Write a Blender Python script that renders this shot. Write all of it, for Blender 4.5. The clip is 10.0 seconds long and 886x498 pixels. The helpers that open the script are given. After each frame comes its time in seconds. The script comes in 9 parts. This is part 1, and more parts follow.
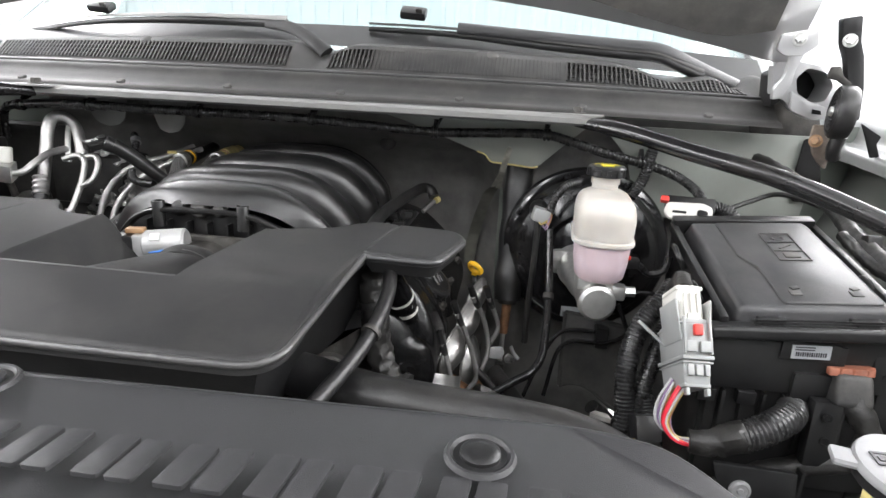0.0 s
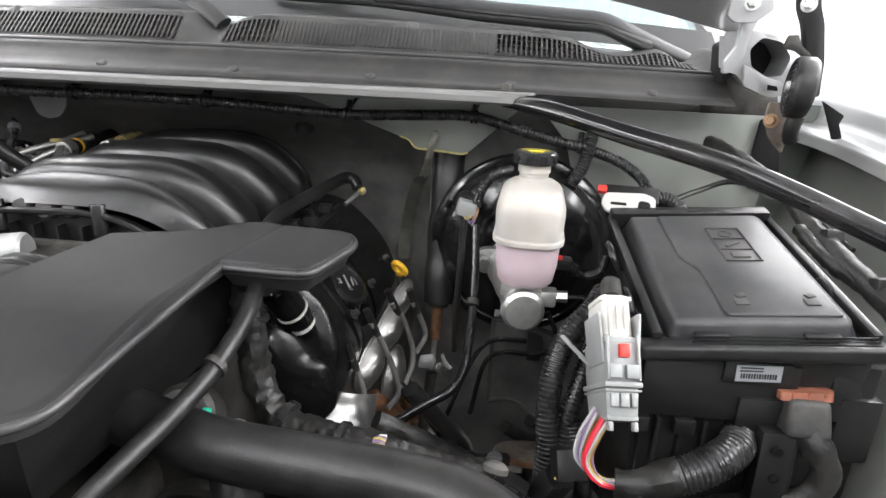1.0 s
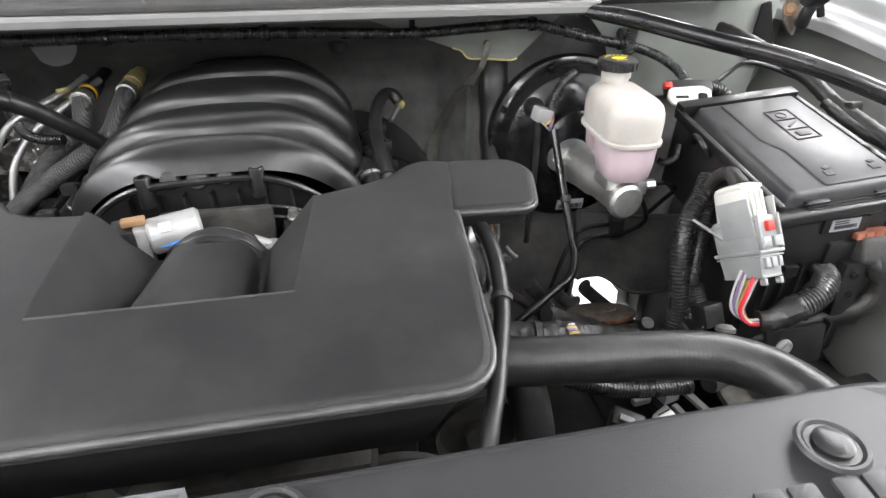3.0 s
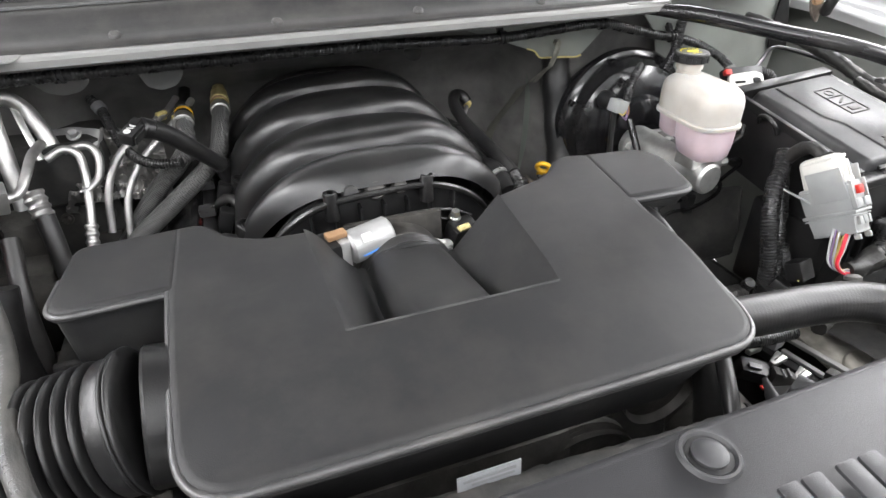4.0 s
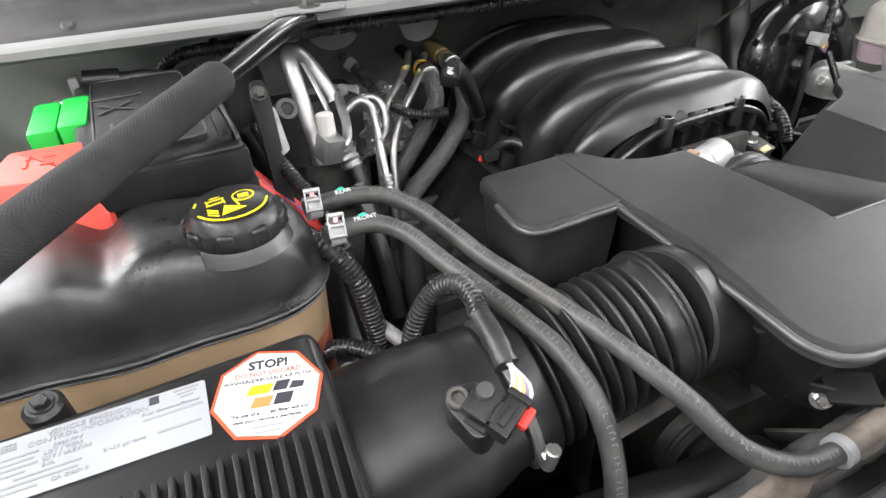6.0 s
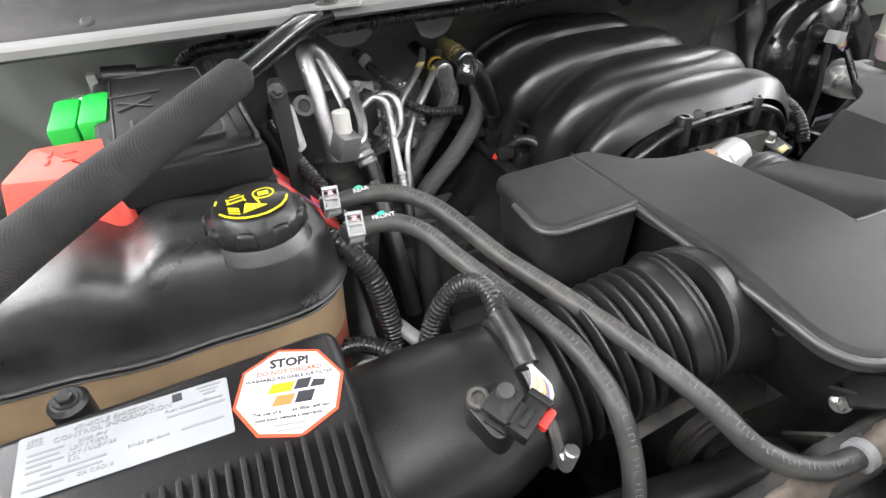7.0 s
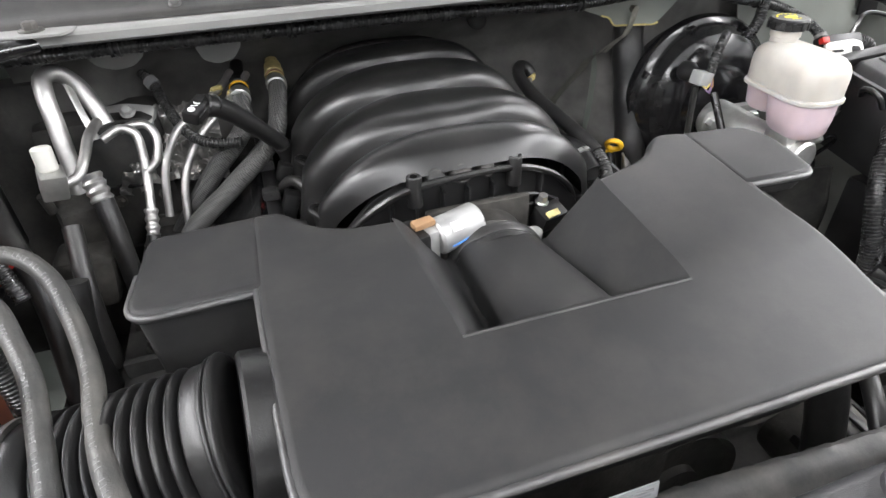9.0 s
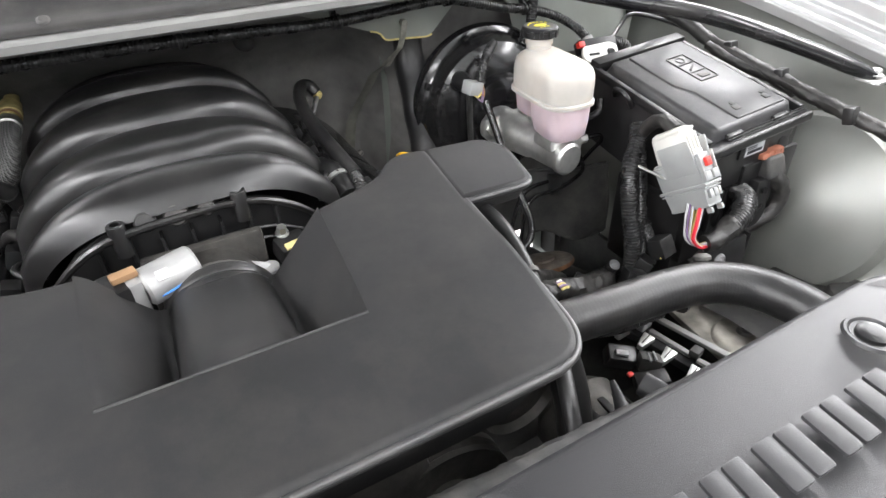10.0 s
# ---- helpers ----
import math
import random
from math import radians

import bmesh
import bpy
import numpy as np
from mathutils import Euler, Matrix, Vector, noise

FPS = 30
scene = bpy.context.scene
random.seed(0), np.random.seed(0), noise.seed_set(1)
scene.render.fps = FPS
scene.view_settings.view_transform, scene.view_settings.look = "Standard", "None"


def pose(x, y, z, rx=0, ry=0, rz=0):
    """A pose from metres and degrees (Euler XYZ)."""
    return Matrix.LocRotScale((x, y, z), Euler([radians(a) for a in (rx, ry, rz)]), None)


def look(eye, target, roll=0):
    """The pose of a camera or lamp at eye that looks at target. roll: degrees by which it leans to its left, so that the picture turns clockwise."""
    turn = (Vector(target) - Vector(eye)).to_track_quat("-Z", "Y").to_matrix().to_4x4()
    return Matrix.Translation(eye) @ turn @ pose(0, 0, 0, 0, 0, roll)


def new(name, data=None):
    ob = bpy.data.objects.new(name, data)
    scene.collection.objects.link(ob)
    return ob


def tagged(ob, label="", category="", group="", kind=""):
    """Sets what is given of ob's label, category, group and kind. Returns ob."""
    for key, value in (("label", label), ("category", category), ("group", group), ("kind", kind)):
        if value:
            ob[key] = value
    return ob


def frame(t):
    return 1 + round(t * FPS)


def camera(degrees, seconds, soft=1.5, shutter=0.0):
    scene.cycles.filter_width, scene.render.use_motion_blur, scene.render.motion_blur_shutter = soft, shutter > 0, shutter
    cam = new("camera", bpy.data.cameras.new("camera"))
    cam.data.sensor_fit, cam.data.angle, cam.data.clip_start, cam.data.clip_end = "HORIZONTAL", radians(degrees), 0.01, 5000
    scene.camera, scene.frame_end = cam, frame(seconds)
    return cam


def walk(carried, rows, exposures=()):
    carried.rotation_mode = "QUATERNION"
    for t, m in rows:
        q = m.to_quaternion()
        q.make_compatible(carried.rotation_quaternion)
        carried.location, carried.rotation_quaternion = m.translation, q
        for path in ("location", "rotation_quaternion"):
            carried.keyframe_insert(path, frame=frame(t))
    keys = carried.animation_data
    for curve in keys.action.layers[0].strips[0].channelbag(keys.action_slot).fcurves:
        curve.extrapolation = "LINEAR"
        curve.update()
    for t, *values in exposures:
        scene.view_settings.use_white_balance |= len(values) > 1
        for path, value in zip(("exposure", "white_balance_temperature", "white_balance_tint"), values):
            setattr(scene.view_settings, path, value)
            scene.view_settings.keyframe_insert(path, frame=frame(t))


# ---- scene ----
cam = camera(75.4, 10.0)
PATH = [
    (0, (0.225, 0.278, 1.736), (0.002, 2.172, 1.134), 2.8),
    (0.5, (0.29, 0.369, 1.726), (0.088, 2.267, 1.13), 2.7),
    (1, (0.306, 0.405, 1.723), (0.158, 2.292, 1.078), 2.6),
    (1.5, (0.254, 0.414, 1.748), (0.208, 2.243, 0.938), 2.2),
    (2, (0.138, 0.405, 1.773), (0.231, 2.165, 0.829), 1.7),
    (2.2, (0.1, 0.395, 1.777), (0.234, 2.139, 0.807), 1.2),
    (3.3, (-0.124, 0.368, 1.813), (0.282, 2.022, 0.765), -0.3),
    (3.5, (-0.187, 0.37, 1.821), (0.273, 2.011, 0.773), -0.7),
    (4, (-0.334, 0.394, 1.839), (0.222, 1.99, 0.77), -1.0),
    (4.5, (-0.477, 0.435, 1.833), (0.17, 2.006, 0.777), -2.1),
    (5, (-0.617, 0.472, 1.808), (0.068, 2.024, 0.749), -2.8),
    (5.5, (-0.724, 0.501, 1.792), (-0.064, 2.047, 0.709), -3.2),
    (6, (-0.761, 0.509, 1.798), (-0.124, 2.055, 0.701), -3.6),
    (6.2, (-0.767, 0.51, 1.801), (-0.137, 2.055, 0.697), -3.7),
    (7.3, (-0.769, 0.519, 1.801), (-0.182, 2.073, 0.688), -3.3),
    (7.5, (-0.749, 0.522, 1.809), (-0.195, 2.082, 0.687), -3.2),
    (8, (-0.67, 0.511, 1.814), (-0.178, 2.092, 0.693), -2.6),
    (8.5, (-0.546, 0.49, 1.822), (-0.062, 2.068, 0.693), -2.2),
    (9, (-0.394, 0.474, 1.826), (0.092, 2.039, 0.679), -1.9),
    (9.5, (-0.266, 0.45, 1.827), (0.315, 1.978, 0.675), -1.8),
    (9.6, (-0.248, 0.444, 1.826), (0.364, 1.964, 0.679), -2.0),
    (10, (-0.199, 0.426, 1.835), (0.56, 1.877, 0.687), -2.1),
]
walk(cam, [(t, look(eye, target, roll)) for t, eye, target, roll in PATH],
     [(0.0, 0.03), (0.5, 0.09), (1.0, 0.0), (1.5, 0.02), (2.0, 0.27), (3.5, 0.19), (4.0, 0.24), (5.0, 0.11), (5.5, 0.25), (6.0, 0.15), (7.5, 0.10), (8.0, -0.01), (8.5, -0.09), (9.0, 0.32), (9.5, 0.52), (9.8, 0.42), (10.0, 0.30)])

# ---- light: a white workshop with rows of ceiling tubes ----
world = bpy.data.worlds.new("workshop_air")
scene.world = world
world.use_nodes = True
world.node_tree.nodes["Background"].inputs[0].default_value = (0.93, 0.96, 1.0, 1)
world.node_tree.nodes["Background"].inputs[1].default_value = 0.25
GROUND = 0.42
CEIL = 3.9


def area(name, x, y, z, sx, sy, power, target, colour=(1.0, 0.978, 1.0)):
    lamp = bpy.data.lights.new(name, "AREA")
    lamp.shape, lamp.size, lamp.size_y, lamp.energy, lamp.color = "RECTANGLE", sx, sy, power, colour
    ob = new(name, lamp)
    ob.matrix_world = look((x, y, z), target)
    return ob


TUBES = [(-3.0, 0.2, 1.6), (-3.0, 3.5, 1.6), (2.9, 0.2, 1.2), (2.9, 3.5, 1.75), (-1.3, -2.4, 0.5), (1.3, -2.4, 0.5), (0.2, 6.2, 0.6)]
# Stand-in side light: east follows the glare there, west is an unseen addition.
WINDOWS = [(5.93, 1.6, -1, 330), (-5.93, 1.2, 1, 270)]
for tx, ty, tp in TUBES:
    area("tube_light", tx, ty, CEIL - 0.2, 0.5, 3.2, 100 * tp, (tx, ty, 0))
for wx, wy, wd, wp in WINDOWS:
    area("window_daylight", wx, wy, 2.05, 4.6, 2.3, wp, (wx + wd, wy, 2.05), (1.0, 0.975, 0.985))
scene.view_settings.exposure = 0.0


# ---- materials ----
def pm(name, col, rough=0.5, metal=0.0, vary=0.25, scale=40, bump=0.15, fine=400, dust=0.0, coat=0.0, spec=0.5, rv=0.09):
    """Procedural surface: base colour with two scales of variation, fine relief, optional dust."""
    m = bpy.data.materials.new(name)
    m.use_nodes = True
    nt = m.node_tree
    n, l = nt.nodes, nt.links
    b = n["Principled BSDF"]
    tc = n.new("ShaderNodeTexCoord")
    big = n.new("ShaderNodeTexNoise")
    big.inputs["Scale"].default_value, big.inputs["Detail"].default_value = scale, 6
    l.new(tc.outputs["Object"], big.inputs["Vector"])
    small = n.new("ShaderNodeTexNoise")
    small.inputs["Scale"].default_value, small.inputs["Detail"].default_value = fine, 3
    l.new(tc.outputs["Object"], small.inputs["Vector"])
    ramp = n.new("ShaderNodeValToRGB")
    lo, hi = [max(0, c * (1 - vary)) for c in col], [min(1, c * (1 + vary)) for c in col]
    ramp.color_ramp.elements[0].position, ramp.color_ramp.elements[1].position = 0.3, 0.72
    ramp.color_ramp.elements[0].color, ramp.color_ramp.elements[1].color = (*lo, 1), (*hi, 1)
    l.new(big.outputs["Fac"], ramp.inputs["Fac"])
    out = ramp.outputs["Color"]
    if dust:
        d = n.new("ShaderNodeTexNoise")
        d.inputs["Scale"].default_value, d.inputs["Detail"].default_value, d.inputs["Roughness"].default_value = 14, 9, 0.7
        l.new(tc.outputs["Object"], d.inputs["Vector"])
        r2 = n.new("ShaderNodeMapRange")
        r2.inputs[1].default_value, r2.inputs[2].default_value = 0.42, 0.75
        r2.inputs[3].default_value, r2.inputs[4].default_value = 0, dust
        l.new(d.outputs["Fac"], r2.inputs[0])
        mix = n.new("ShaderNodeMix")
        mix.data_type = "RGBA"
        l.new(r2.outputs[0], mix.inputs[0])
        l.new(out, mix.inputs[6])
        mix.inputs[7].default_value = (0.26, 0.24, 0.21, 1)
        out = mix.outputs[2]
    l.new(out, b.inputs["Base Color"])
    rr = n.new("ShaderNodeMapRange")
    rr.inputs[3].default_value, rr.inputs[4].default_value = max(0.02, rough - rv), min(1, rough + rv)
    l.new(big.outputs["Fac"], rr.inputs[0])
    l.new(rr.outputs[0], b.inputs["Roughness"])
    b.inputs["Metallic"].default_value = metal
    b.inputs["Coat Weight"].default_value = coat
    b.inputs["Specular IOR Level"].default_value = spec
    if bump:
        bp = n.new("ShaderNodeBump")
        bp.inputs["Strength"].default_value, bp.inputs["Distance"].default_value = bump, 0.0006
        l.new(small.outputs["Fac"], bp.inputs["Height"])
        l.new(bp.outputs[0], b.inputs["Normal"])
    return m


def translucent(name, col, rough, trans):
    m = pm(name, col, rough, vary=0.13, scale=22, bump=0.08, fine=120)
    b = m.node_tree.nodes["Principled BSDF"]
    b.inputs["Subsurface Weight"].default_value = trans
    b.inputs["Subsurface Radius"].default_value = (0.012, 0.010, 0.008)
    b.inputs["Subsurface Scale"].default_value = 1.0
    return m


COVER = pm("satin_black_cover_plastic", (0.0175, 0.0175, 0.018), 0.49, vary=0.18, scale=9, bump=0.3, fine=1400, dust=0.06, spec=0.25, rv=0.06)
BLACK = pm("black_plastic", (0.0115, 0.0115, 0.012), 0.33, vary=0.25, scale=30, bump=0.2, fine=700, dust=0.03, spec=0.4)
MANI = pm("black_moulded_nylon", (0.0072, 0.0072, 0.0075), 0.34, vary=0.25, scale=14, bump=0.2, fine=900, dust=0.045, spec=0.6, rv=0.06)
DUSTY = pm("dusty_black_plastic", (0.03, 0.03, 0.03), 0.6, vary=0.3, scale=30, bump=0.3, fine=500, dust=0.3)
RUBBER = pm("black_rubber", (0.014, 0.014, 0.0145), 0.37, vary=0.3, scale=60, bump=0.3, fine=600, dust=0.08)
LOOM = pm("corrugated_loom_plastic", (0.019, 0.019, 0.0195), 0.28, vary=0.2, scale=60, bump=0.1, dust=0.05)
TAPE = pm("black_cloth_tape", (0.014, 0.0135, 0.013), 0.45, vary=0.4, scale=80, bump=0.9, fine=260, dust=0.08)
TANKB = pm("satin_black_tank_plastic", (0.016, 0.016, 0.0165), 0.30, vary=0.3, scale=14, bump=0.5, fine=1100, dust=0.12, spec=0.8, rv=0.1)
GLOSS = pm("gloss_black_paint", (0.008, 0.008, 0.009), 0.16, vary=0.2, scale=20, bump=0.08, fine=300, dust=0.06)
SHROUD = pm("grained_grey_plastic", (0.030, 0.030, 0.0315), 0.37, vary=0.06, scale=8, bump=0.4, fine=1600, spec=0.38, rv=0.03)
# Greyer and shinier than the cover: edge beads carry their highlights in the colour.
LIP = pm("highlight_lip_plastic", (0.03, 0.03, 0.031), 0.4, vary=0.15, scale=20, bump=0.3, fine=900, dust=0.15, spec=0.7)
COWL = pm("weathered_cowl_plastic", (0.024, 0.0235, 0.023), 0.5, vary=0.2, scale=18, bump=0.4, fine=700, dust=0.12, spec=0.35)
STRAPM = pm("tarnished_braid", (0.26, 0.255, 0.22), 0.55, metal=0.35, vary=0.35, scale=90, bump=1.0, fine=900, dust=0.2)
STRIP = pm("pale_grey_paint", (0.195, 0.195, 0.19), 0.5, metal=0.1, vary=0.08, scale=12, bump=0.1, dust=0.2)
SILVER = pm("silver_car_paint", (0.5, 0.5, 0.5), 0.32, metal=0.55, vary=0.05, scale=8, bump=0.05, coat=0.4)
# Lighter version of the panel paint, to lift panels that stand in shade.
PANELLIFT = pm("shade_lifted_panel_paint", (0.31, 0.33, 0.30), 0.42, metal=0.1, vary=0.1, scale=9, bump=0.15, dust=0.3)
PAD = pm("firewall_insulation", (0.135, 0.132, 0.127), 0.6, vary=0.3, scale=25, bump=0.8, fine=220, dust=0.25)
BULKPAINT = pm("grey_green_bulkhead_paint", (0.185, 0.205, 0.185), 0.42, metal=0.1, vary=0.12, scale=9, bump=0.15, dust=0.15)
LINER = pm("hood_liner_felt", (0.085, 0.082, 0.078), 0.6, vary=0.3, scale=25, bump=0.8, fine=220, dust=0.3)
ALU = pm("cast_aluminium", (0.62, 0.62, 0.6), 0.42, metal=0.9, vary=0.15, scale=60, bump=0.6, fine=500)
ALUP = pm("drawn_aluminium", (0.46, 0.455, 0.445), 0.44, metal=0.9, vary=0.15, scale=70, bump=0.2, fine=500)
ALUD = pm("dull_turned_aluminium", (0.42, 0.42, 0.415), 0.55, metal=0.7, vary=0.12, scale=60, bump=0.35, fine=500)
STEEL = pm("zinc_steel", (0.6, 0.6, 0.58), 0.3, metal=0.9, vary=0.2, scale=120, bump=0.2)
FOIL = pm("crumpled_foil", (0.36, 0.352, 0.34), 0.34, metal=0.85, vary=0.2, scale=60, bump=1.0, fine=60)
MUD = pm("dried_mud_film", (0.13, 0.105, 0.085), 0.75, vary=0.5, scale=60, bump=0.9, fine=260, dust=0.5)
HOSE = pm("dusty_grey_black_rubber", (0.032, 0.032, 0.031), 0.5, vary=0.35, scale=50, bump=0.4, fine=600, dust=0.25)
RUST = pm("rusty_steel", (0.22, 0.11, 0.055), 0.75, metal=0.3, vary=0.45, scale=70, bump=0.8, fine=300)
DARKMETAL = pm("grimy_dark_metal", (0.05, 0.048, 0.045), 0.55, metal=0.5, vary=0.4, scale=40, bump=0.8, fine=220, dust=0.3)
VALVECOV = pm("black_valve_cover", (0.006, 0.006, 0.0065), 0.22, vary=0.25, scale=30, bump=0.15, fine=500, dust=0.02, spec=0.3)
def woven(name, col, rough, scale, depth, thread=0.0):
    """A braided sleeve: two crossing sets of fine threads."""
    m = pm(name, col, rough, vary=0.3, scale=40, bump=0, dust=0.12)
    nt = m.node_tree
    n, l = nt.nodes, nt.links
    tc = [q for q in n if q.bl_idname == "ShaderNodeTexCoord"][0]
    add = n.new("ShaderNodeMath")
    add.operation = "MAXIMUM"
    for i, turn in enumerate(((0.6, 0.3, 0.5), (-0.5, 0.4, -0.6))):
        mp = n.new("ShaderNodeMapping")
        mp.inputs["Rotation"].default_value = turn
        wv = n.new("ShaderNodeTexWave")
        wv.inputs["Scale"].default_value, wv.inputs["Distortion"].default_value = scale, 0.6
        l.new(tc.outputs["Object"], mp.inputs["Vector"])
        l.new(mp.outputs[0], wv.inputs["Vector"])
        l.new(wv.outputs["Fac"], add.inputs[i])
    bp = n.new("ShaderNodeBump")
    bp.inputs["Strength"].default_value, bp.inputs["Distance"].default_value = 0.9, depth
    l.new(add.outputs[0], bp.inputs["Height"])
    l.new(bp.outputs[0], n["Principled BSDF"].inputs["Normal"])
    base = n["Principled BSDF"].inputs["Base Color"]
    mix = n.new("ShaderNodeMix")
    mix.data_type = "RGBA"
    ramp = n.new("ShaderNodeMapRange")
    ramp.inputs[1].default_value, ramp.inputs[2].default_value = 0.55, 0.98
    ramp.inputs[3].default_value, ramp.inputs[4].default_value = 0.0, thread
    l.new(add.outputs[0], ramp.inputs[0])
    l.new(ramp.outputs[0], mix.inputs[0])
    if base.is_linked:
        l.new(base.links[0].from_socket, mix.inputs[6])
    else:
        mix.inputs[6].default_value = (*col, 1)
    mix.inputs[7].default_value = (0.17, 0.17, 0.165, 1)
    l.new(mix.outputs[2], base)
    return m


BRAID = woven("braided_hose_sleeve", (0.020, 0.020, 0.021), 0.4, 120, 0.0016, 0.75)
FOAM = woven("black_woven_foam_sleeve", (0.010, 0.010, 0.0105), 0.85, 210, 0.0004)
YELLOW = pm("yellow_plastic", (0.75, 0.42, 0.02), 0.4, vary=0.1, bump=0.1)
INKYEL = pm("yellow_print", (0.78, 0.66, 0.02), 0.5, vary=0.08, bump=0.0)
CREAM = pm("cream_fitting_plastic", (0.62, 0.52, 0.22), 0.45, vary=0.25, scale=80, bump=0.1)
WHITEP = pm("white_nylon", (0.60, 0.59, 0.55), 0.42, vary=0.06, scale=40, bump=0.1)
GREYP = translucent("pale_grey_connector_plastic", (0.33, 0.338, 0.333), 0.35, 0.1)
CLEARP = translucent("cloudy_clip_plastic", (0.34, 0.34, 0.335), 0.3, 0.3)
RED = pm("red_plastic", (0.62, 0.035, 0.025), 0.4, vary=0.1, bump=0.08)
REDCOV = pm("red_terminal_cover", (0.80, 0.075, 0.05), 0.5, vary=0.06, scale=12, bump=0.3, fine=900)
ORANGEP = pm("orange_lock_plastic", (0.27, 0.085, 0.045), 0.6, vary=0.35, bump=0.3, dust=0.3)
GREEN = pm("green_terminal_cover", (0.01, 0.42, 0.05), 0.45, vary=0.08, scale=14, bump=0.15)
TANKW = translucent("milky_reservoir_plastic", (0.49, 0.465, 0.425), 0.38, 0.6)
TANKP = translucent("pink_fluid_reservoir_plastic", (0.56, 0.455, 0.485), 0.38, 0.6)
COOLANT = translucent("coolant_filled_plastic", (0.36, 0.11, 0.065), 0.38, 0.3)
COOLTOP = translucent("amber_tank_plastic", (0.36, 0.255, 0.155), 0.4, 0.3)
PAPER = pm("printed_label_paper", (0.31, 0.32, 0.333), 0.35, vary=0.06, scale=30, bump=0.05)
PAPERW = pm("white_sticker", (0.68, 0.68, 0.67), 0.35, vary=0.03, bump=0.03)
INK = pm("dark_ink", (0.03, 0.03, 0.035), 0.5, vary=0.1, bump=0)
INKG = pm("grey_ink", (0.24, 0.245, 0.25), 0.5, vary=0.1, bump=0)
HOSEINK = pm("worn_hose_print", (0.145, 0.147, 0.142), 0.55, vary=0.5, scale=160, bump=0)
INKR = pm("red_ink", (0.70, 0.08, 0.03), 0.45, vary=0.05, bump=0)
INKO = pm("orange_ink", (0.80, 0.20, 0.06), 0.45, vary=0.05, bump=0)
INKA = pm("amber_ink", (0.85, 0.45, 0.01), 0.45, vary=0.05, bump=0)
BLUEINK = pm("blue_marker", (0.05, 0.25, 0.75), 0.5, vary=0.1, bump=0)
TEAL = pm("green_marker", (0.02, 0.45, 0.28), 0.5, vary=0.1, bump=0)
BROWNP = pm("tan_connector", (0.28, 0.165, 0.085), 0.5, vary=0.15, bump=0.1)
WIREG = pm("grey_silicone_wire", (0.20, 0.195, 0.19), 0.5, vary=0.15, scale=70, bump=0.2, dust=0.2)
WALLW = pm("white_workshop_wall", (0.8, 0.81, 0.82), 0.5, vary=0.03, scale=2, bump=0.1, fine=80)
WALLDIM = pm("dimmed_unseen_wall", (0.2, 0.205, 0.21), 0.6, vary=0.05, scale=2, bump=0.1, fine=80)
WALLM = pm("corrugated_workshop_sheet", (0.23, 0.285, 0.29), 0.4, vary=0.06, scale=3, bump=0.1, fine=60)
FLOORM = pm("pale_epoxy_floor", (0.62, 0.62, 0.61), 0.35, vary=0.08, scale=3, bump=0.15, fine=60)
RIM = pm("wheel_arch_liner", (0.020, 0.020, 0.020), 0.7, vary=0.3, scale=20, bump=0.6, fine=120, dust=0.16, spec=0.3)
# Also puts the shade of gaps, openings and recesses into the colour.
DEEPBLACK = pm("matt_black_and_gap_shade", (0.009, 0.009, 0.0095), 0.6, vary=0.3, scale=20, bump=0.4, fine=300, dust=0.04, spec=0.2)
# Base greyer than the black plastic, lifted for the lid's bright reflection.
FUSELID = pm("satin_fuse_box_plastic", (0.026, 0.026, 0.028), 0.40, vary=0.2, scale=14, bump=0.35, fine=900, dust=0.12, spec=0.6)
# Grey darkened below the panels' own tone, to hold their dim reflections.
FENDERGREY = pm("darkened_fender_grey", (0.20, 0.205, 0.192), 0.36, metal=0.35, vary=0.12, scale=9, bump=0.2, dust=0.25)
CAPGREY = pm("grey_cap_plastic", (0.22, 0.22, 0.225), 0.5, vary=0.1, scale=30, bump=0.15, dust=0.1)
BAND = pm("worn_band_steel", (0.19, 0.185, 0.178), 0.48, metal=0.8, vary=0.25, scale=60, bump=0.3)


def tint(name, rgb):
    return pm(name, rgb, 0.4, vary=0.08, bump=0.0)


WIRES = [tint("wire_red", (0.65, 0.03, 0.05)), tint("wire_yellow", (0.50, 0.40, 0.12)), tint("wire_purple", (0.20, 0.13, 0.24)),
         tint("wire_grey", (0.4, 0.4, 0.4)), tint("wire_white", (0.7, 0.7, 0.68)), tint("wire_brown", (0.25, 0.12, 0.05)), tint("wire_blue", (0.08, 0.2, 0.55))]


def glass_mat():
    m = bpy.data.materials.new("windscreen_glass")
    m.use_nodes = True
    b = m.node_tree.nodes["Principled BSDF"]
    b.inputs["Base Color"].default_value = (0.82, 0.93, 0.92, 1)
    b.inputs["Roughness"].default_value = 0.03
    b.inputs["Transmission Weight"].default_value = 1.0
    b.inputs["IOR"].default_value = 1.5
    return m


GLASS = glass_mat()


def lamp_mat():
    m = bpy.data.materials.new("light_tube_diffuser")
    m.use_nodes = True
    b = m.node_tree.nodes["Principled BSDF"]
    b.inputs["Emission Color"].default_value = (0.95, 0.98, 1, 1)
    b.inputs["Emission Strength"].default_value = 6
    return m


DIFFUSER = lamp_mat()


# ---- builders ----
def finish(ob, me, mat, angle=38):
    me.materials.append(mat)
    me.shade_smooth()
    me.set_sharp_from_angle(angle=radians(angle))
    return ob


def thing(name, label, category, at, group="", kind=""):
    """An Empty at the foot of a thing; its parts are modelled in world places."""
    e = new(name)
    e.empty_display_size = 0.02
    e.location = at
    return tagged(e, label, category, group, kind)


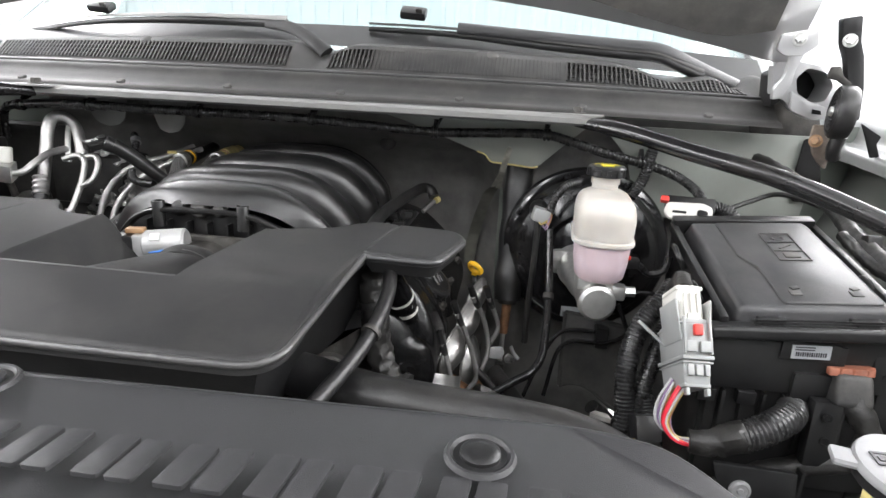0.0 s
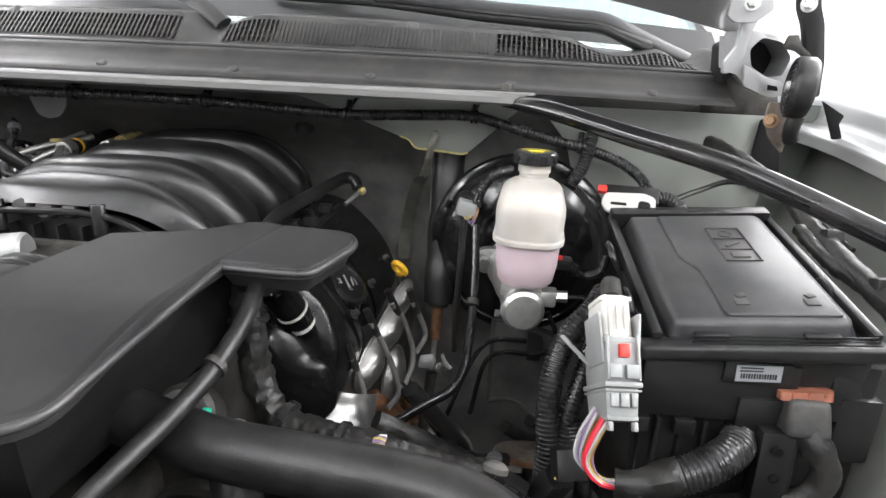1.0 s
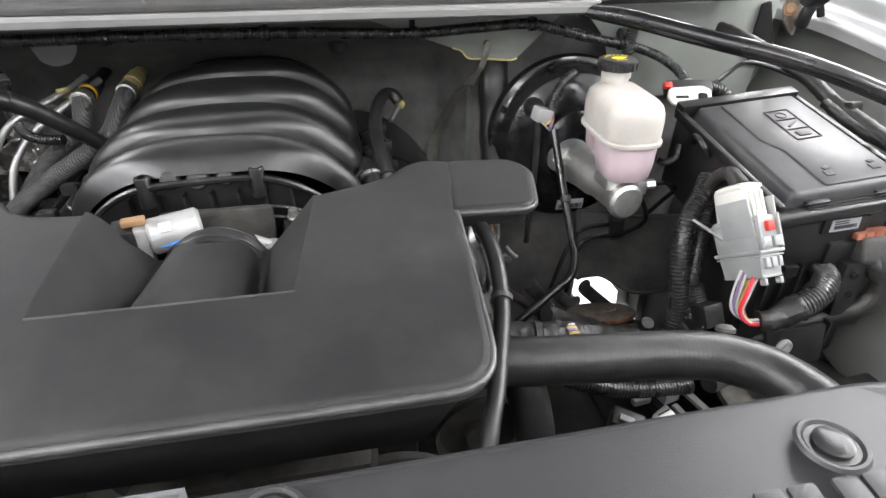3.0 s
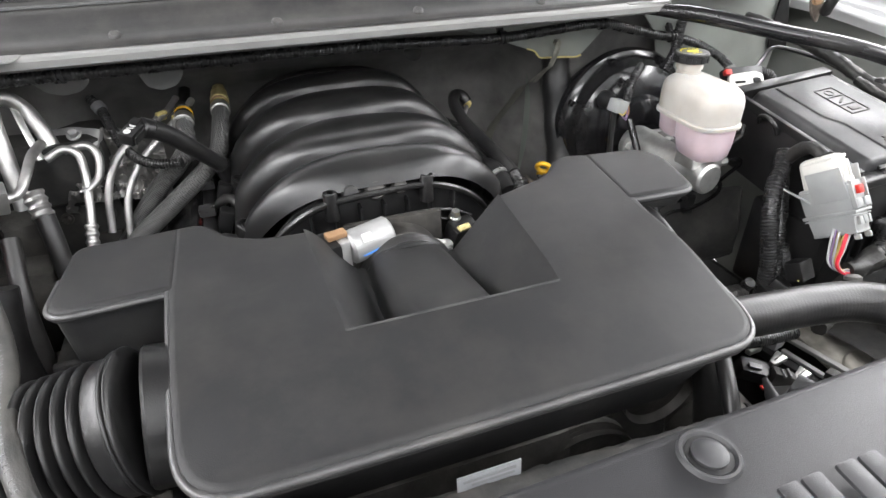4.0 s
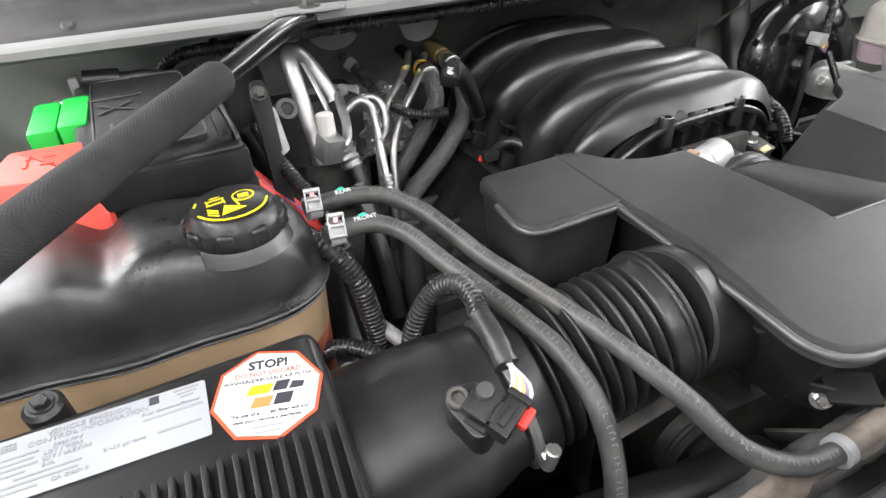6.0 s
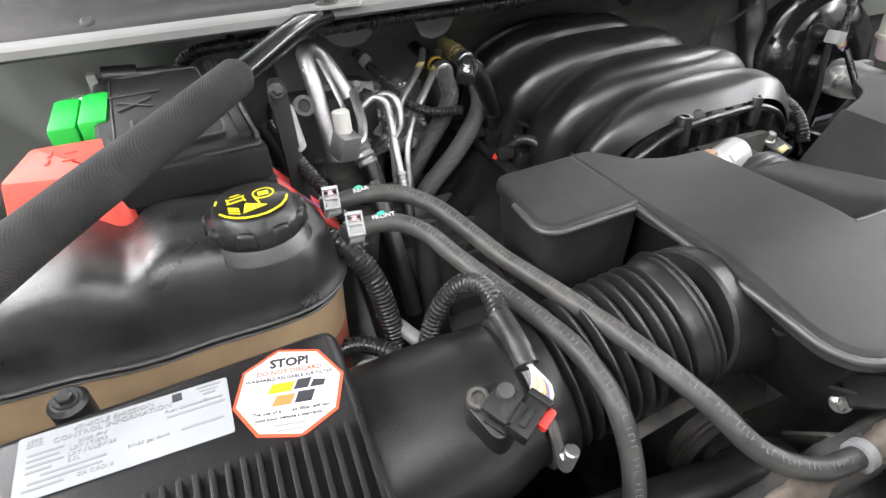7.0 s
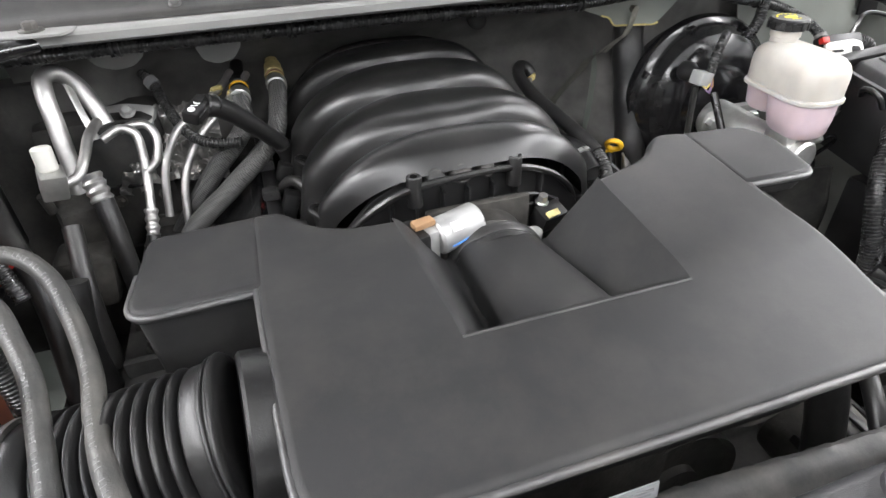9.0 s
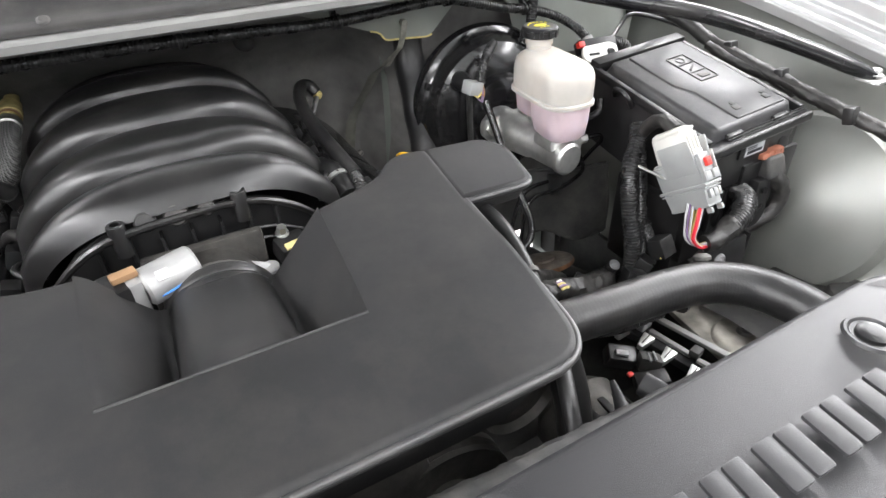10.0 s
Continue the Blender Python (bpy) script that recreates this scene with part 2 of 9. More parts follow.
def part(name, bm, mat, parent=None, label="", angle=38):
    """Links a bmesh as one mesh object, under a thing or part if given."""
    bmesh.ops.recalc_face_normals(bm, faces=bm.faces)
    me = bpy.data.meshes.new(name)
    bm.to_mesh(me)
    bm.free()
    ob = finish(new(name, me), me, mat, angle)
    if parent is not None:
        top = Matrix.Translation(parent.location) if parent.type == "EMPTY" else Matrix()
        ob.parent = parent
        ob.matrix_parent_inverse = top.inverted()
    if label:
        ob["label"] = label
    return ob


def solo(name, bm, mat, label, category, group="", kind="", angle=38):
    return tagged(part(name, bm, mat, None, "", angle), label, category, group, kind)


def B():
    return bmesh.new()


def merge(bm, tmp, m=None):
    if m is not None:
        tmp.transform(m)
    me = bpy.data.meshes.new("scratch")
    tmp.to_mesh(me)
    tmp.free()
    bm.from_mesh(me)
    bpy.data.meshes.remove(me)
    return bm


def add_box(bm, c, s, bev=0.0, rot=(0, 0, 0), taper=1.0, seg=2):
    t = B()
    bmesh.ops.create_cube(t, size=1)
    for v in t.verts:
        k = taper if v.co.z > 0 else 1.0
        v.co = Vector((v.co.x * s[0] * k, v.co.y * s[1] * k, v.co.z * s[2]))
    if bev:
        bmesh.ops.bevel(t, geom=list(t.edges), offset=bev, segments=seg, profile=0.6, affect="EDGES")
    return merge(bm, t, pose(*c, *rot))


def frame_to(d):
    return Vector(d).to_track_quat("Z", "Y").to_matrix().to_4x4()


def add_lathe(bm, prof, at, axis=(0, 0, 1), n=28, squash=(1, 1)):
    """A turned form: prof is (radius, height) along axis from at."""
    m = Matrix.Translation(at) @ frame_to(axis)
    rings = []
    for r, h in prof:
        if r < 1e-5:
            rings.append([bm.verts.new(m @ Vector((0, 0, h)))])
        else:
            rings.append([bm.verts.new(m @ Vector((r * squash[0] * math.cos(a), r * squash[1] * math.sin(a), h)))
                          for a in (2 * math.pi * i / n for i in range(n))])
    for a, b in zip(rings, rings[1:]):
        for i in range(n):
            j = (i + 1) % n
            f = [a[i % len(a)], a[j % len(a)], b[j % len(b)], b[i % len(b)]]
            u = []
            for v in f:
                if v not in u:
                    u.append(v)
            if len(u) > 2:
                bm.faces.new(u)
    for ring in (rings[0], rings[-1]):
        if len(ring) > 2:
            bm.faces.new(ring)
    return bm


def add_cyl(bm, p0, p1, r, r1=None, n=20, bev=0.0):
    d = Vector(p1) - Vector(p0)
    L = d.length
    r1 = r if r1 is None else r1
    prof = [(r, 0), (r1, L)] if not bev else [(r - bev, 0), (r, bev), (r1, L - bev), (r1 - bev, L)]
    return add_lathe(bm, prof, p0, d, n)


def spline(pts, step=0.006):
    """Points at even steps along a smooth curve through pts."""
    P = [Vector(p) for p in pts]
    P = [P[0] * 2 - P[1]] + P + [P[-1] * 2 - P[-2]]
    fine = []
    for a, b, c, d in zip(P, P[1:], P[2:], P[3:]):
        ta, tb, tc = 0, max(1e-4, (b - a).length) ** 0.5, 0
        tc = tb + max(1e-4, (c - b).length) ** 0.5
        td = tc + max(1e-4, (d - c).length) ** 0.5
        cuts = max(12, int((c - b).length / step * 12))
        for i in range(cuts):
            t = tb + (tc - tb) * i / cuts
            a1 = a * ((tb - t) / (tb - ta)) + b * ((t - ta) / (tb - ta))
            a2 = b * ((tc - t) / (tc - tb)) + c * ((t - tb) / (tc - tb))
            a3 = c * ((td - t) / (td - tc)) + d * ((t - tc) / (td - tc))
            b1 = a1 * ((tc - t) / (tc - ta)) + a2 * ((t - ta) / (tc - ta))
            b2 = a2 * ((td - t) / (td - tb)) + a3 * ((t - tb) / (td - tb))
            fine.append(b1 * ((tc - t) / (tc - tb)) + b2 * ((t - tb) / (tc - tb)))
    fine.append(P[-2])
    out, acc = [fine[0]], 0.0
    for a, b in zip(fine, fine[1:]):
        acc += (b - a).length
        if acc >= step:
            out.append(b)
            acc = 0.0
    if (out[-1] - fine[-1]).length > step * 0.3:
        out.append(fine[-1])
    return out


def add_tube(bm, pts, r, n=12, step=0.006, ridge=None, flat=1.0, wobble=0.0):
    """A swept round tube along pts; r a number or a function of 0..1; ridge = (pitch, depth) for corrugation."""
    if ridge:
        step = ridge[0] / 4
    Q = spline(pts, step)
    side = None
    rings = []
    for i, p in enumerate(Q):
        d = (Q[min(i + 1, len(Q) - 1)] - Q[max(i - 1, 0)]).normalized()
        if side is None:
            side = d.orthogonal().normalized()
        side = (side - d * side.dot(d)).normalized()
        up = d.cross(side)
        rad = r(i / max(1, len(Q) - 1)) if callable(r) else r
        if ridge and i % 4 in (0, 1):
            rad -= ridge[1]
        ring = []
        for k in range(n):
            a = 2 * math.pi * k / n
            o = side * math.cos(a) + up * (flat * math.sin(a))
            s = rad
            if wobble:
                q = p + o * rad
                s *= 1 + wobble * (0.75 * noise.noise(q * 130) + 0.45 * noise.noise(q * 45))
            ring.append(bm.verts.new(p + o * s))
        rings.append(ring)
    for a, b in zip(rings, rings[1:]):
        for k in range(n):
            bm.faces.new((a[k], a[(k + 1) % n], b[(k + 1) % n], b[k]))
    bm.faces.new(rings[0])
    bm.faces.new(rings[-1])
    return bm


def tube(pts, r, **k):
    return add_tube(B(), pts, r, **k)


def rounded(poly, r, seg=5):
    """Rounds each corner of a plan outline; r one radius or one each."""
    out = []
    n = len(poly)
    for i in range(n):
        rad = r[i] if isinstance(r, (list, tuple)) else r
        p, a, b = Vector(poly[i]), Vector(poly[i - 1]), Vector(poly[(i + 1) % n])
        if rad < 1e-5:
            out.append((p.x, p.y))
            continue
        da, db = (a - p), (b - p)
        k = min(rad, da.length * 0.48, db.length * 0.48)
        s, e = p + da.normalized() * k, p + db.normalized() * k
        for j in range(seg + 1):
            t = j / seg
            q = s * (1 - t) ** 2 + p * (2 * t * (1 - t)) + e * t * t
            out.append((q.x, q.y))
    return out


def inset(poly, d):
    """Offsets an outline inwards by d (outline runs counter-clockwise)."""
    n = len(poly)
    out = []
    for i in range(n):
        p, a, b = Vector(poly[i]), Vector(poly[i - 1]), Vector(poly[(i + 1) % n])
        e1, e2 = (p - a), (b - p)
        if e1.length < 1e-9 or e2.length < 1e-9:
            out.append((p.x, p.y))
            continue
        e1.normalize()
        e2.normalize()
        n1, n2 = Vector((-e1.y, e1.x)), Vector((-e2.y, e2.x))
        m = (n1 + n2)
        m = m / max(0.35, m.length_squared / 2) * 1.0 if m.length > 1e-6 else n1
        out.append((p.x + m.x * d, p.y + m.y * d))
    return out


def ccw(poly):
    s = sum(a[0] * b[1] - b[0] * a[1] for a, b in zip(poly, poly[1:] + poly[:1]))
    return poly if s > 0 else poly[::-1]


def add_slab(bm, poly, z0, z1, bev=0.003, height=None, draft=0.0, m=None):
    """A plate with plan outline poly between z0 and z1, its upper edge rounded; height(x, y) lifts the top."""
    t = B()
    poly = ccw(poly)
    h = height or (lambda x, y: 0.0)
    levels = [(-draft, z0), (0, z1 - bev)]
    if bev:
        levels += [(bev * 0.3, z1 - bev * 0.3), (bev, z1)]
    rings = []
    for k, (d, z) in enumerate(levels):
        ring = []
        for x, y in inset(poly, d):
            ring.append(t.verts.new((x, y, z + (h(x, y) if k else 0))))
        rings.append(ring)
    for a, b in zip(rings, rings[1:]):
        for i in range(len(a)):
            j = (i + 1) % len(a)
            t.faces.new((a[i], a[j], b[j], b[i]))
    t.faces.new(rings[-1])
    t.faces.new(rings[0][::-1])
    return merge(bm, t, m)


def add_grid(bm, nu, nv, f):
    """A sheet from f(u, v)."""
    g = [[bm.verts.new(f(i / nu, j / nv)) for j in range(nv + 1)] for i in range(nu + 1)]
    for i in range(nu):
        for j in range(nv):
            bm.faces.new((g[i][j], g[i + 1][j], g[i + 1][j + 1], g[i][j + 1]))
    return bm


def add_bolt(bm, p, axis, r=0.006, h=0.006, washer=0.009):
    add_lathe(bm, [(washer, 0), (washer, 0.0015), (washer * 0.95, 0.002)], p, axis, 18)
    q = Vector(p) + Vector(axis).normalized() * 0.002
    add_lathe(bm, [(r, 0), (r, h * 0.8), (r * 0.85, h)], q, axis, 6)
    return bm


def lettering(bm, text, size, m, depth=0.0003, spacing=1.0, bold=0.0):
    """Words as a thin mesh, centred on the pose m."""
    cu = bpy.data.curves.new("words", "FONT")
    cu.body, cu.size, cu.extrude, cu.align_x, cu.align_y, cu.space_character, cu.resolution_u = text, size, depth, "CENTER", "CENTER", spacing, 2
    cu.offset = bold
    ob = bpy.data.objects.new("words", cu)
    scene.collection.objects.link(ob)
    me = bpy.data.meshes.new_from_object(ob.evaluated_get(bpy.context.evaluated_depsgraph_get()))
    t = B()
    t.from_mesh(me)
    bpy.data.objects.remove(ob)
    bpy.data.curves.remove(cu)
    bpy.data.meshes.remove(me)
    return merge(bm, t, m)


def smooth(a, b, x):
    t = min(1, max(0, (x - a) / (b - a)))
    return t * t * (3 - 2 * t)


# ---- the workshop ----
bm = B()
add_box(bm, (0, 1.5, GROUND - 0.05), (12, 14, 0.1))
solo("floor", bm, FLOORM, "pale grey epoxy workshop floor", "floor", kind="structure")
# The south wall is out of view; its grey keeps black plastics dark.
for nm, c, s in (("wall_south", (0, -5.55, 2.4), (12, 0.1, 4.2)), ("wall_east", (6.05, 1.5, 2.4), (0.1, 14, 4.2)), ("wall_west", (-6.05, 1.5, 2.4), (0.1, 14, 4.2))):
    solo(nm, add_box(B(), c, s), WALLDIM if nm == "wall_south" else WALLW, "unseen workshop wall, greyed to dim reflections" if nm == "wall_south" else "plain white workshop wall", "wall", kind="structure")
bm = B()
for i in range(42):
    x = -6 + i * 0.2
    add_box(bm, (x + 0.1, 8.5, 2.4), (0.2, 0.06, 4.2))
    add_box(bm, (x + 0.1, 8.455, 2.4), (0.07, 0.03, 4.2), 0.01)
solo("wall_northeast", add_box(B(), (4.2, 8.5, 2.4), (3.6, 0.1, 4.2)), WALLW, "plain white workshop wall", "wall", kind="structure")
solo("wall_north", bm, WALLM, "ribbed grey metal sheet workshop wall", "wall", kind="structure")
solo("ceiling", add_box(B(), (0, 1.5, CEIL + 0.05), (12, 14, 0.1)), WALLW, "white workshop ceiling", "ceiling", kind="structure")
for tx, ty, tp in TUBES:
    lamp = thing("ceiling_light", "white ceiling light with a long diffuser", "ceiling light", (tx, ty, CEIL - 0.1), "ceiling lights")
    part("housing", add_box(B(), (tx, ty, CEIL - 0.04), (0.55, 3.3, 0.08), 0.01), WALLW, lamp)
    part("diffuser", add_box(B(), (tx, ty, CEIL - 0.1), (0.5, 3.2, 0.04), 0.01), DIFFUSER, lamp)

# stand-in windows: east for the glare there, west added unseen for matching highlights
for n, (wx, wy, wd, wp) in enumerate(WINDOWS):
    win = thing("window_%d" % (n + 1), "large bright stand-in window with white frames", "window", (wx, wy, 0.9), kind="structure")
    for k in range(5):
        part("mullion", add_box(B(), (wx + 0.03 * -wd, wy - 2.3 + 1.15 * k, 2.05), (0.06, 0.07, 2.4), 0.006), WALLW, win)
    for k in range(4):
        part("pane", add_box(B(), (wx + 0.035 * -wd, wy - 1.725 + 1.15 * k, 2.05), (0.01, 1.08, 2.3)), DIFFUSER, win)
    for z in (0.87, 3.23):
        part("sill", add_box(B(), (wx + 0.02 * -wd, wy, z), (0.10, 4.75, 0.06), 0.006), WALLW, win)

# ---- bulkhead, cowl and fenders ----
# a low opening towards the wheel house lets the floor show
for xa, xb, zb in ((-1.13, -0.60, 0.91), (0.20, 0.455, 0.88), (0.455, 0.62, 1.055), (0.62, 0.83, 0.88)):
    def bulk(u, v, xa=xa, xb=xb, zb=zb):
        z = 1.67 - (1.67 - zb) * v
        return (xa + (xb - xa) * u, 1.40 + 0.012 * math.sin(v * 9) + 0.05 * smooth(1.5, 1.2, z), z)
    solo("bulkhead", add_grid(B(), 16, 24, bulk), BULKPAINT, "grey painted steel bulkhead behind the engine", "bulkhead", kind="structure")

bm = B()
PROF = [(1.338, 1.664), (1.350, 1.640), (1.375, 1.615), (1.405, 1.597), (1.435, 1.578), (1.465, 1.55), (1.485, 1.52), (1.49, 1.45), (1.49, 1.30), (1.48, 0.86)]
FLAT = [(1.338, 1.664), (1.345, 1.625), (1.350, 1.60), (1.356, 1.57), (1.362, 1.54), (1.366, 1.5), (1.37, 1.45), (1.375, 1.40), (1.38, 1.25), (1.38, 0.86)]


def pad(u, v):
    x = -0.70 + 1.40 * u
    k = smooth(0.14, 0.26, x)
    k = max(k, smooth(-0.52, -0.62, x))
    f = v * (len(PROF) - 1)
    i = min(int(f), len(PROF) - 2)
    w = f - i
    a = [PROF[i][c] * (1 - w) + PROF[i + 1][c] * w for c in (0, 1)]
    b = [FLAT[i][c] * (1 - w) + FLAT[i + 1][c] * w for c in (0, 1)]
    y, z = a[0] * (1 - k) + b[0] * k, a[1] * (1 - k) + b[1] * k
    if 0.45 < x < 0.63:
        z = max(z, 1.06)
    q = Vector((x, y, z))
    return (x, y + 0.004 * noise.noise(q * 14) + 0.0015 * noise.noise(q * 60), z + 0.003 * noise.noise(q * 11))


add_grid(bm, 150, 70, pad)
solo("firewall_pad", bm, PAD, "dark grey moulded insulation pad on the firewall", "insulation pad", kind="structure")


def plate(outline, y, thick=0.003):
    """A thin upright plate; outline in x and z, its face at y."""
    return add_slab(B(), outline, 0, thick, 0.001, m=Matrix(((1, 0, 0, 0), (0, 0, -1, y), (0, 1, 0, 0), (0, 0, 0, 1))))


panels = []
for o, yy in (([(-0.055, 1.662), (0.020, 1.641), (0.092, 1.616), (0.171, 1.588), (0.182, 1.576), (0.259, 1.571), (0.270, 1.576), (0.315, 1.619), (0.348, 1.649), (0.356, 1.662)], 1.333),
              ([(-0.610, 1.655), (-0.604, 1.620), (-0.592, 1.604), (-0.571, 1.597), (-0.548, 1.600), (-0.533, 1.612), (-0.525, 1.655)], 1.330),
              ([(-0.482, 1.655), (-0.470, 1.618), (-0.462, 1.597), (-0.444, 1.590), (-0.422, 1.595), (-0.410, 1.610), (-0.402, 1.655)], 1.330),
              ([(0.37, 1.655), (0.42, 1.60), (0.45, 1.50), (0.72, 1.49), (0.74, 1.655)], 1.326)):
    # Driver's panels take the lighter paint to offset the shade on them.
    panels.append(solo("bulkhead_panel", plate(rounded(o, 0.006, 3), yy), STRIP if o[0][0] < -0.1 else PANELLIFT, "pale painted steel panel with a bare sealed edge", "panel", kind="structure"))
bm = B()
add_lathe(bm, [(0.0, 0.014), (0.006, 0.014), (0.014, 0.008), (0.017, 0.002), (0.017, 0)], (-0.030, 1.414, 1.588), (0, -0.8, 0.6), 20)
solo("firewall_plug", bm, DUSTY, "grey round plug in the firewall pad", "plug")
part("sealant", tube([(x, 1.3285, z) for x, z in ((0.155, 1.594), (0.170, 1.589), (0.181, 1.577), (0.200, 1.575), (0.230, 1.573), (0.258, 1.571), (0.268, 1.574))], 0.0017, n=6, wobble=0.3), CREAM, panels[0], "thin beige sealant bead")
gs = thing("ground_strap", "braided ground strap bolted to the firewall", "strap", (0.16, 1.45, 1.40))
part("lug", add_bolt(B(), (0.213, 1.333, 1.600), (0, -1, 0.1), 0.006, 0.012, 0.009), STRAPM, gs)


def ribbon(pts, side, half):
    """A thin flat band along pts."""
    q = spline([Vector(p) for p in pts], 0.004)
    s = Vector(side).normalized() * half
    bm = B()
    for off in (0.0, 0.002):
        add_grid(bm, 6, len(q) - 1, lambda u, v, off=off: q[round(v * (len(q) - 1))] + s * (2 * u - 1) + Vector((0, -off - 0.0012 * math.cos((2 * u - 1) * 1.5), 0)))
    return bm


part("braid", ribbon([(0.213, 1.321, 1.600), (0.208, 1.321, 1.580), (0.203, 1.326, 1.560)], (1, 0.1, 0), 0.0055), STRAPM, gs)
part("braid", ribbon([(0.204, 1.324, 1.563), (0.196, 1.345, 1.545), (0.186, 1.372, 1.520)], (1, 0.2, 0), 0.0035), STRAPM, gs)
part("braid", ribbon([(0.204, 1.325, 1.561), (0.201, 1.345, 1.545), (0.197, 1.370, 1.520)], (1, 0.2, 0), 0.0050), STRAPM, gs)
part("sleeve", ribbon([(0.193, 1.368, 1.524), (0.181, 1.388, 1.508), (0.171, 1.405, 1.480), (0.160, 1.435, 1.440), (0.150, 1.465, 1.395), (0.142, 1.475, 1.33)], (1, 0.25, 0.15), 0.0125), pm("dull_olive_strap", (0.11, 0.11, 0.092), 0.6, vary=0.35, scale=40, bump=0.5, fine=300, dust=0.2), gs, "dull olive flat strap")

# pale flange strip and dark rail below the cowl
bm = B()


def flange(u, v):
    x = -1.0 + 1.345 * u
    prof = [(1.335, 1.663), (1.212, 1.660), (1.206, 1.664), (1.206, 1.672), (1.212, 1.676), (1.262, 1.680)]
    f = v * 5
    i = min(int(f), 4)
    w = f - i
    y = prof[i][0] * (1 - w) + prof[i + 1][0] * w
    z = prof[i][1] * (1 - w) + prof[i + 1][1] * w
    c = (x + 0.15) / 0.85
    return (x, y + 0.03 * c * c * smooth(0.3, 1, abs(c)), z - 0.004 * c * c)


add_grid(bm, 60, 10, flange)
solo("cowl_flange", bm, STRIP, "pale grey painted flange along the bulkhead", "flange", kind="structure", angle=50)


def crown(x):
    return (x + 0.15) / 0.85


bm = B()
RAIL = [(1.216, 1.679), (1.222, 1.6845), (1.240, 1.690), (1.262, 1.706), (1.270, 1.716), (1.279, 1.719), (1.283, 1.713), (1.288, 1.722)]


def rail(u, v):
    x = -0.98 + 1.615 * u
    f = v * (len(RAIL) - 1)
    i = min(int(f), len(RAIL) - 2)
    w = f - i
    c = crown(x)
    y = RAIL[i][0] * (1 - w) + RAIL[i + 1][0] * w + 0.04 * c * c
    z = RAIL[i][1] * (1 - w) + RAIL[i + 1][1] * w - 0.010 * c * c
    return (x, y, z)


add_grid(bm, 60, 21, rail)
rl = thing("cowl_seal_rail", "weathered dark grey plastic seal rail below the cowl", "seal rail", (-0.15, 1.24, 1.68))
part("rail", bm, COWL, rl, angle=50)
part("seal_lip", tube([Vector(rail(i / 20, 0.72)) + Vector((0, 0.002, 0.001)) for i in range(21)], 0.0035, n=8, step=0.02), RUBBER, rl, "black rubber lip")
for i in range(8):
    p = Vector(rail(0.07 + 0.123 * i, 0.24))
    part("retainer", add_lathe(B(), [(0.0075, 0), (0.0075, 0.002), (0.005, 0.004), (0, 0.004)], p, (0, -0.5, 0.85), 16), DUSTY, rl)

cowl = thing("windscreen_cowl", "weathered grey plastic cowl panel with slotted air grilles", "cowl panel", (-0.15, 1.30, 1.72))


# the top edge waves towards the driver's end
WAVE = [(0.385, 1.7558), (0.487, 1.731), (0.551, 1.7405), (0.594, 1.722), (0.632, 1.743)]


def cowl_at(x, v):
    c = crown(x)
    top = 1.768 - 0.028 * c * c - 0.020 * math.exp(-((x + 0.135) / 0.035) ** 2)
    for (xa, za), (xb, zb) in zip(WAVE, WAVE[1:]):
        if xa < x:
            top = za + (zb - za) * smooth(xa, xb, x)
    z0 = 1.722 - 0.010 * c * c
    return Vector((x, 1.290 + 0.04 * c * c + 0.045 * v, z0 + (top - z0) * v))


GR = [(-0.78, -0.19), (-0.115, -0.035), (0.30, 0.60)]


def in_grille(x):
    return any(a <= x <= b for a, b in GR)


bm = B()
xs = [-0.95 + 0.005 * i for i in range(319)]
for a, b in zip(xs, xs[1:]):
    mid = (a + b) / 2
    bands = [(0, 0.12), (0.86, 1.0)] if in_grille(mid) else [(0, 1.0)]
    for v0, v1 in bands:
        bm.faces.new([bm.verts.new(cowl_at(*q)) for q in ((a, v0), (b, v0), (b, v1), (a, v1))])
    p, q = cowl_at(a, 1), cowl_at(b, 1)
    r, s = q + Vector((0, 0.055, 0.006)), p + Vector((0, 0.055, 0.006))
    bm.faces.new([bm.verts.new(w) for w in (p, q, r, s)])
bmesh.ops.remove_doubles(bm, verts=bm.verts, dist=0.0004)
part("panel", bm, COWL, cowl)
bm = B()
for x0, x1 in ((-0.95, -0.79), (-0.03, 0.295)):
    x = x0
    while x < x1:
        for v0, v1 in ((0.14, 0.84),):
            p, q = cowl_at(x, v0), cowl_at(x, v1)
            add_box(bm, (p + q) / 2 + Vector((0, -0.0006, 0.0006)), (0.0022, 0.0015, (q - p).length), 0, (-math.degrees(math.atan2(q.y - p.y, q.z - p.z)), 0, 0))
        x += 0.0065
tagged(part("ribbing", bm, COWL, cowl), kind="stuff")
for x0, x1 in GR:
    for v in (0.12, 0.305, 0.49, 0.675, 0.86):
        pts = [cowl_at(x0 + (x1 - x0) * i / 24, v) for i in range(25)]
        part("grille_bar", add_tube(B(), pts, 0.0012, n=5, step=0.02), COWL, cowl)
bm = B()
for x0, x1 in GR:
    x = x0
    while x <= x1:
        p, q = cowl_at(x, 0.12), cowl_at(x, 0.86)
        add_box(bm, (p + q) / 2, (0.0028, 0.004, (q - p).length), 0, (-math.degrees(math.atan2(q.y - p.y, q.z - p.z)), 0, 0))
        x += 0.0076
tagged(part("grille_slat", bm, COWL, cowl), kind="stuff")
for x0, x1 in GR:
    # Black sheet close behind the slots stands in for the plenum's darkness.
    part("plenum", add_grid(B(), 60, 3, lambda u, v, x0=x0, x1=x1: cowl_at(x0 - 0.01 + (x1 - x0 + 0.02) * u, -0.1 + 1.2 * v) + Vector((0, 0.014, -0.003 - 0.003 * v))), BLACK, cowl, "black sheet for the dark behind the grille")
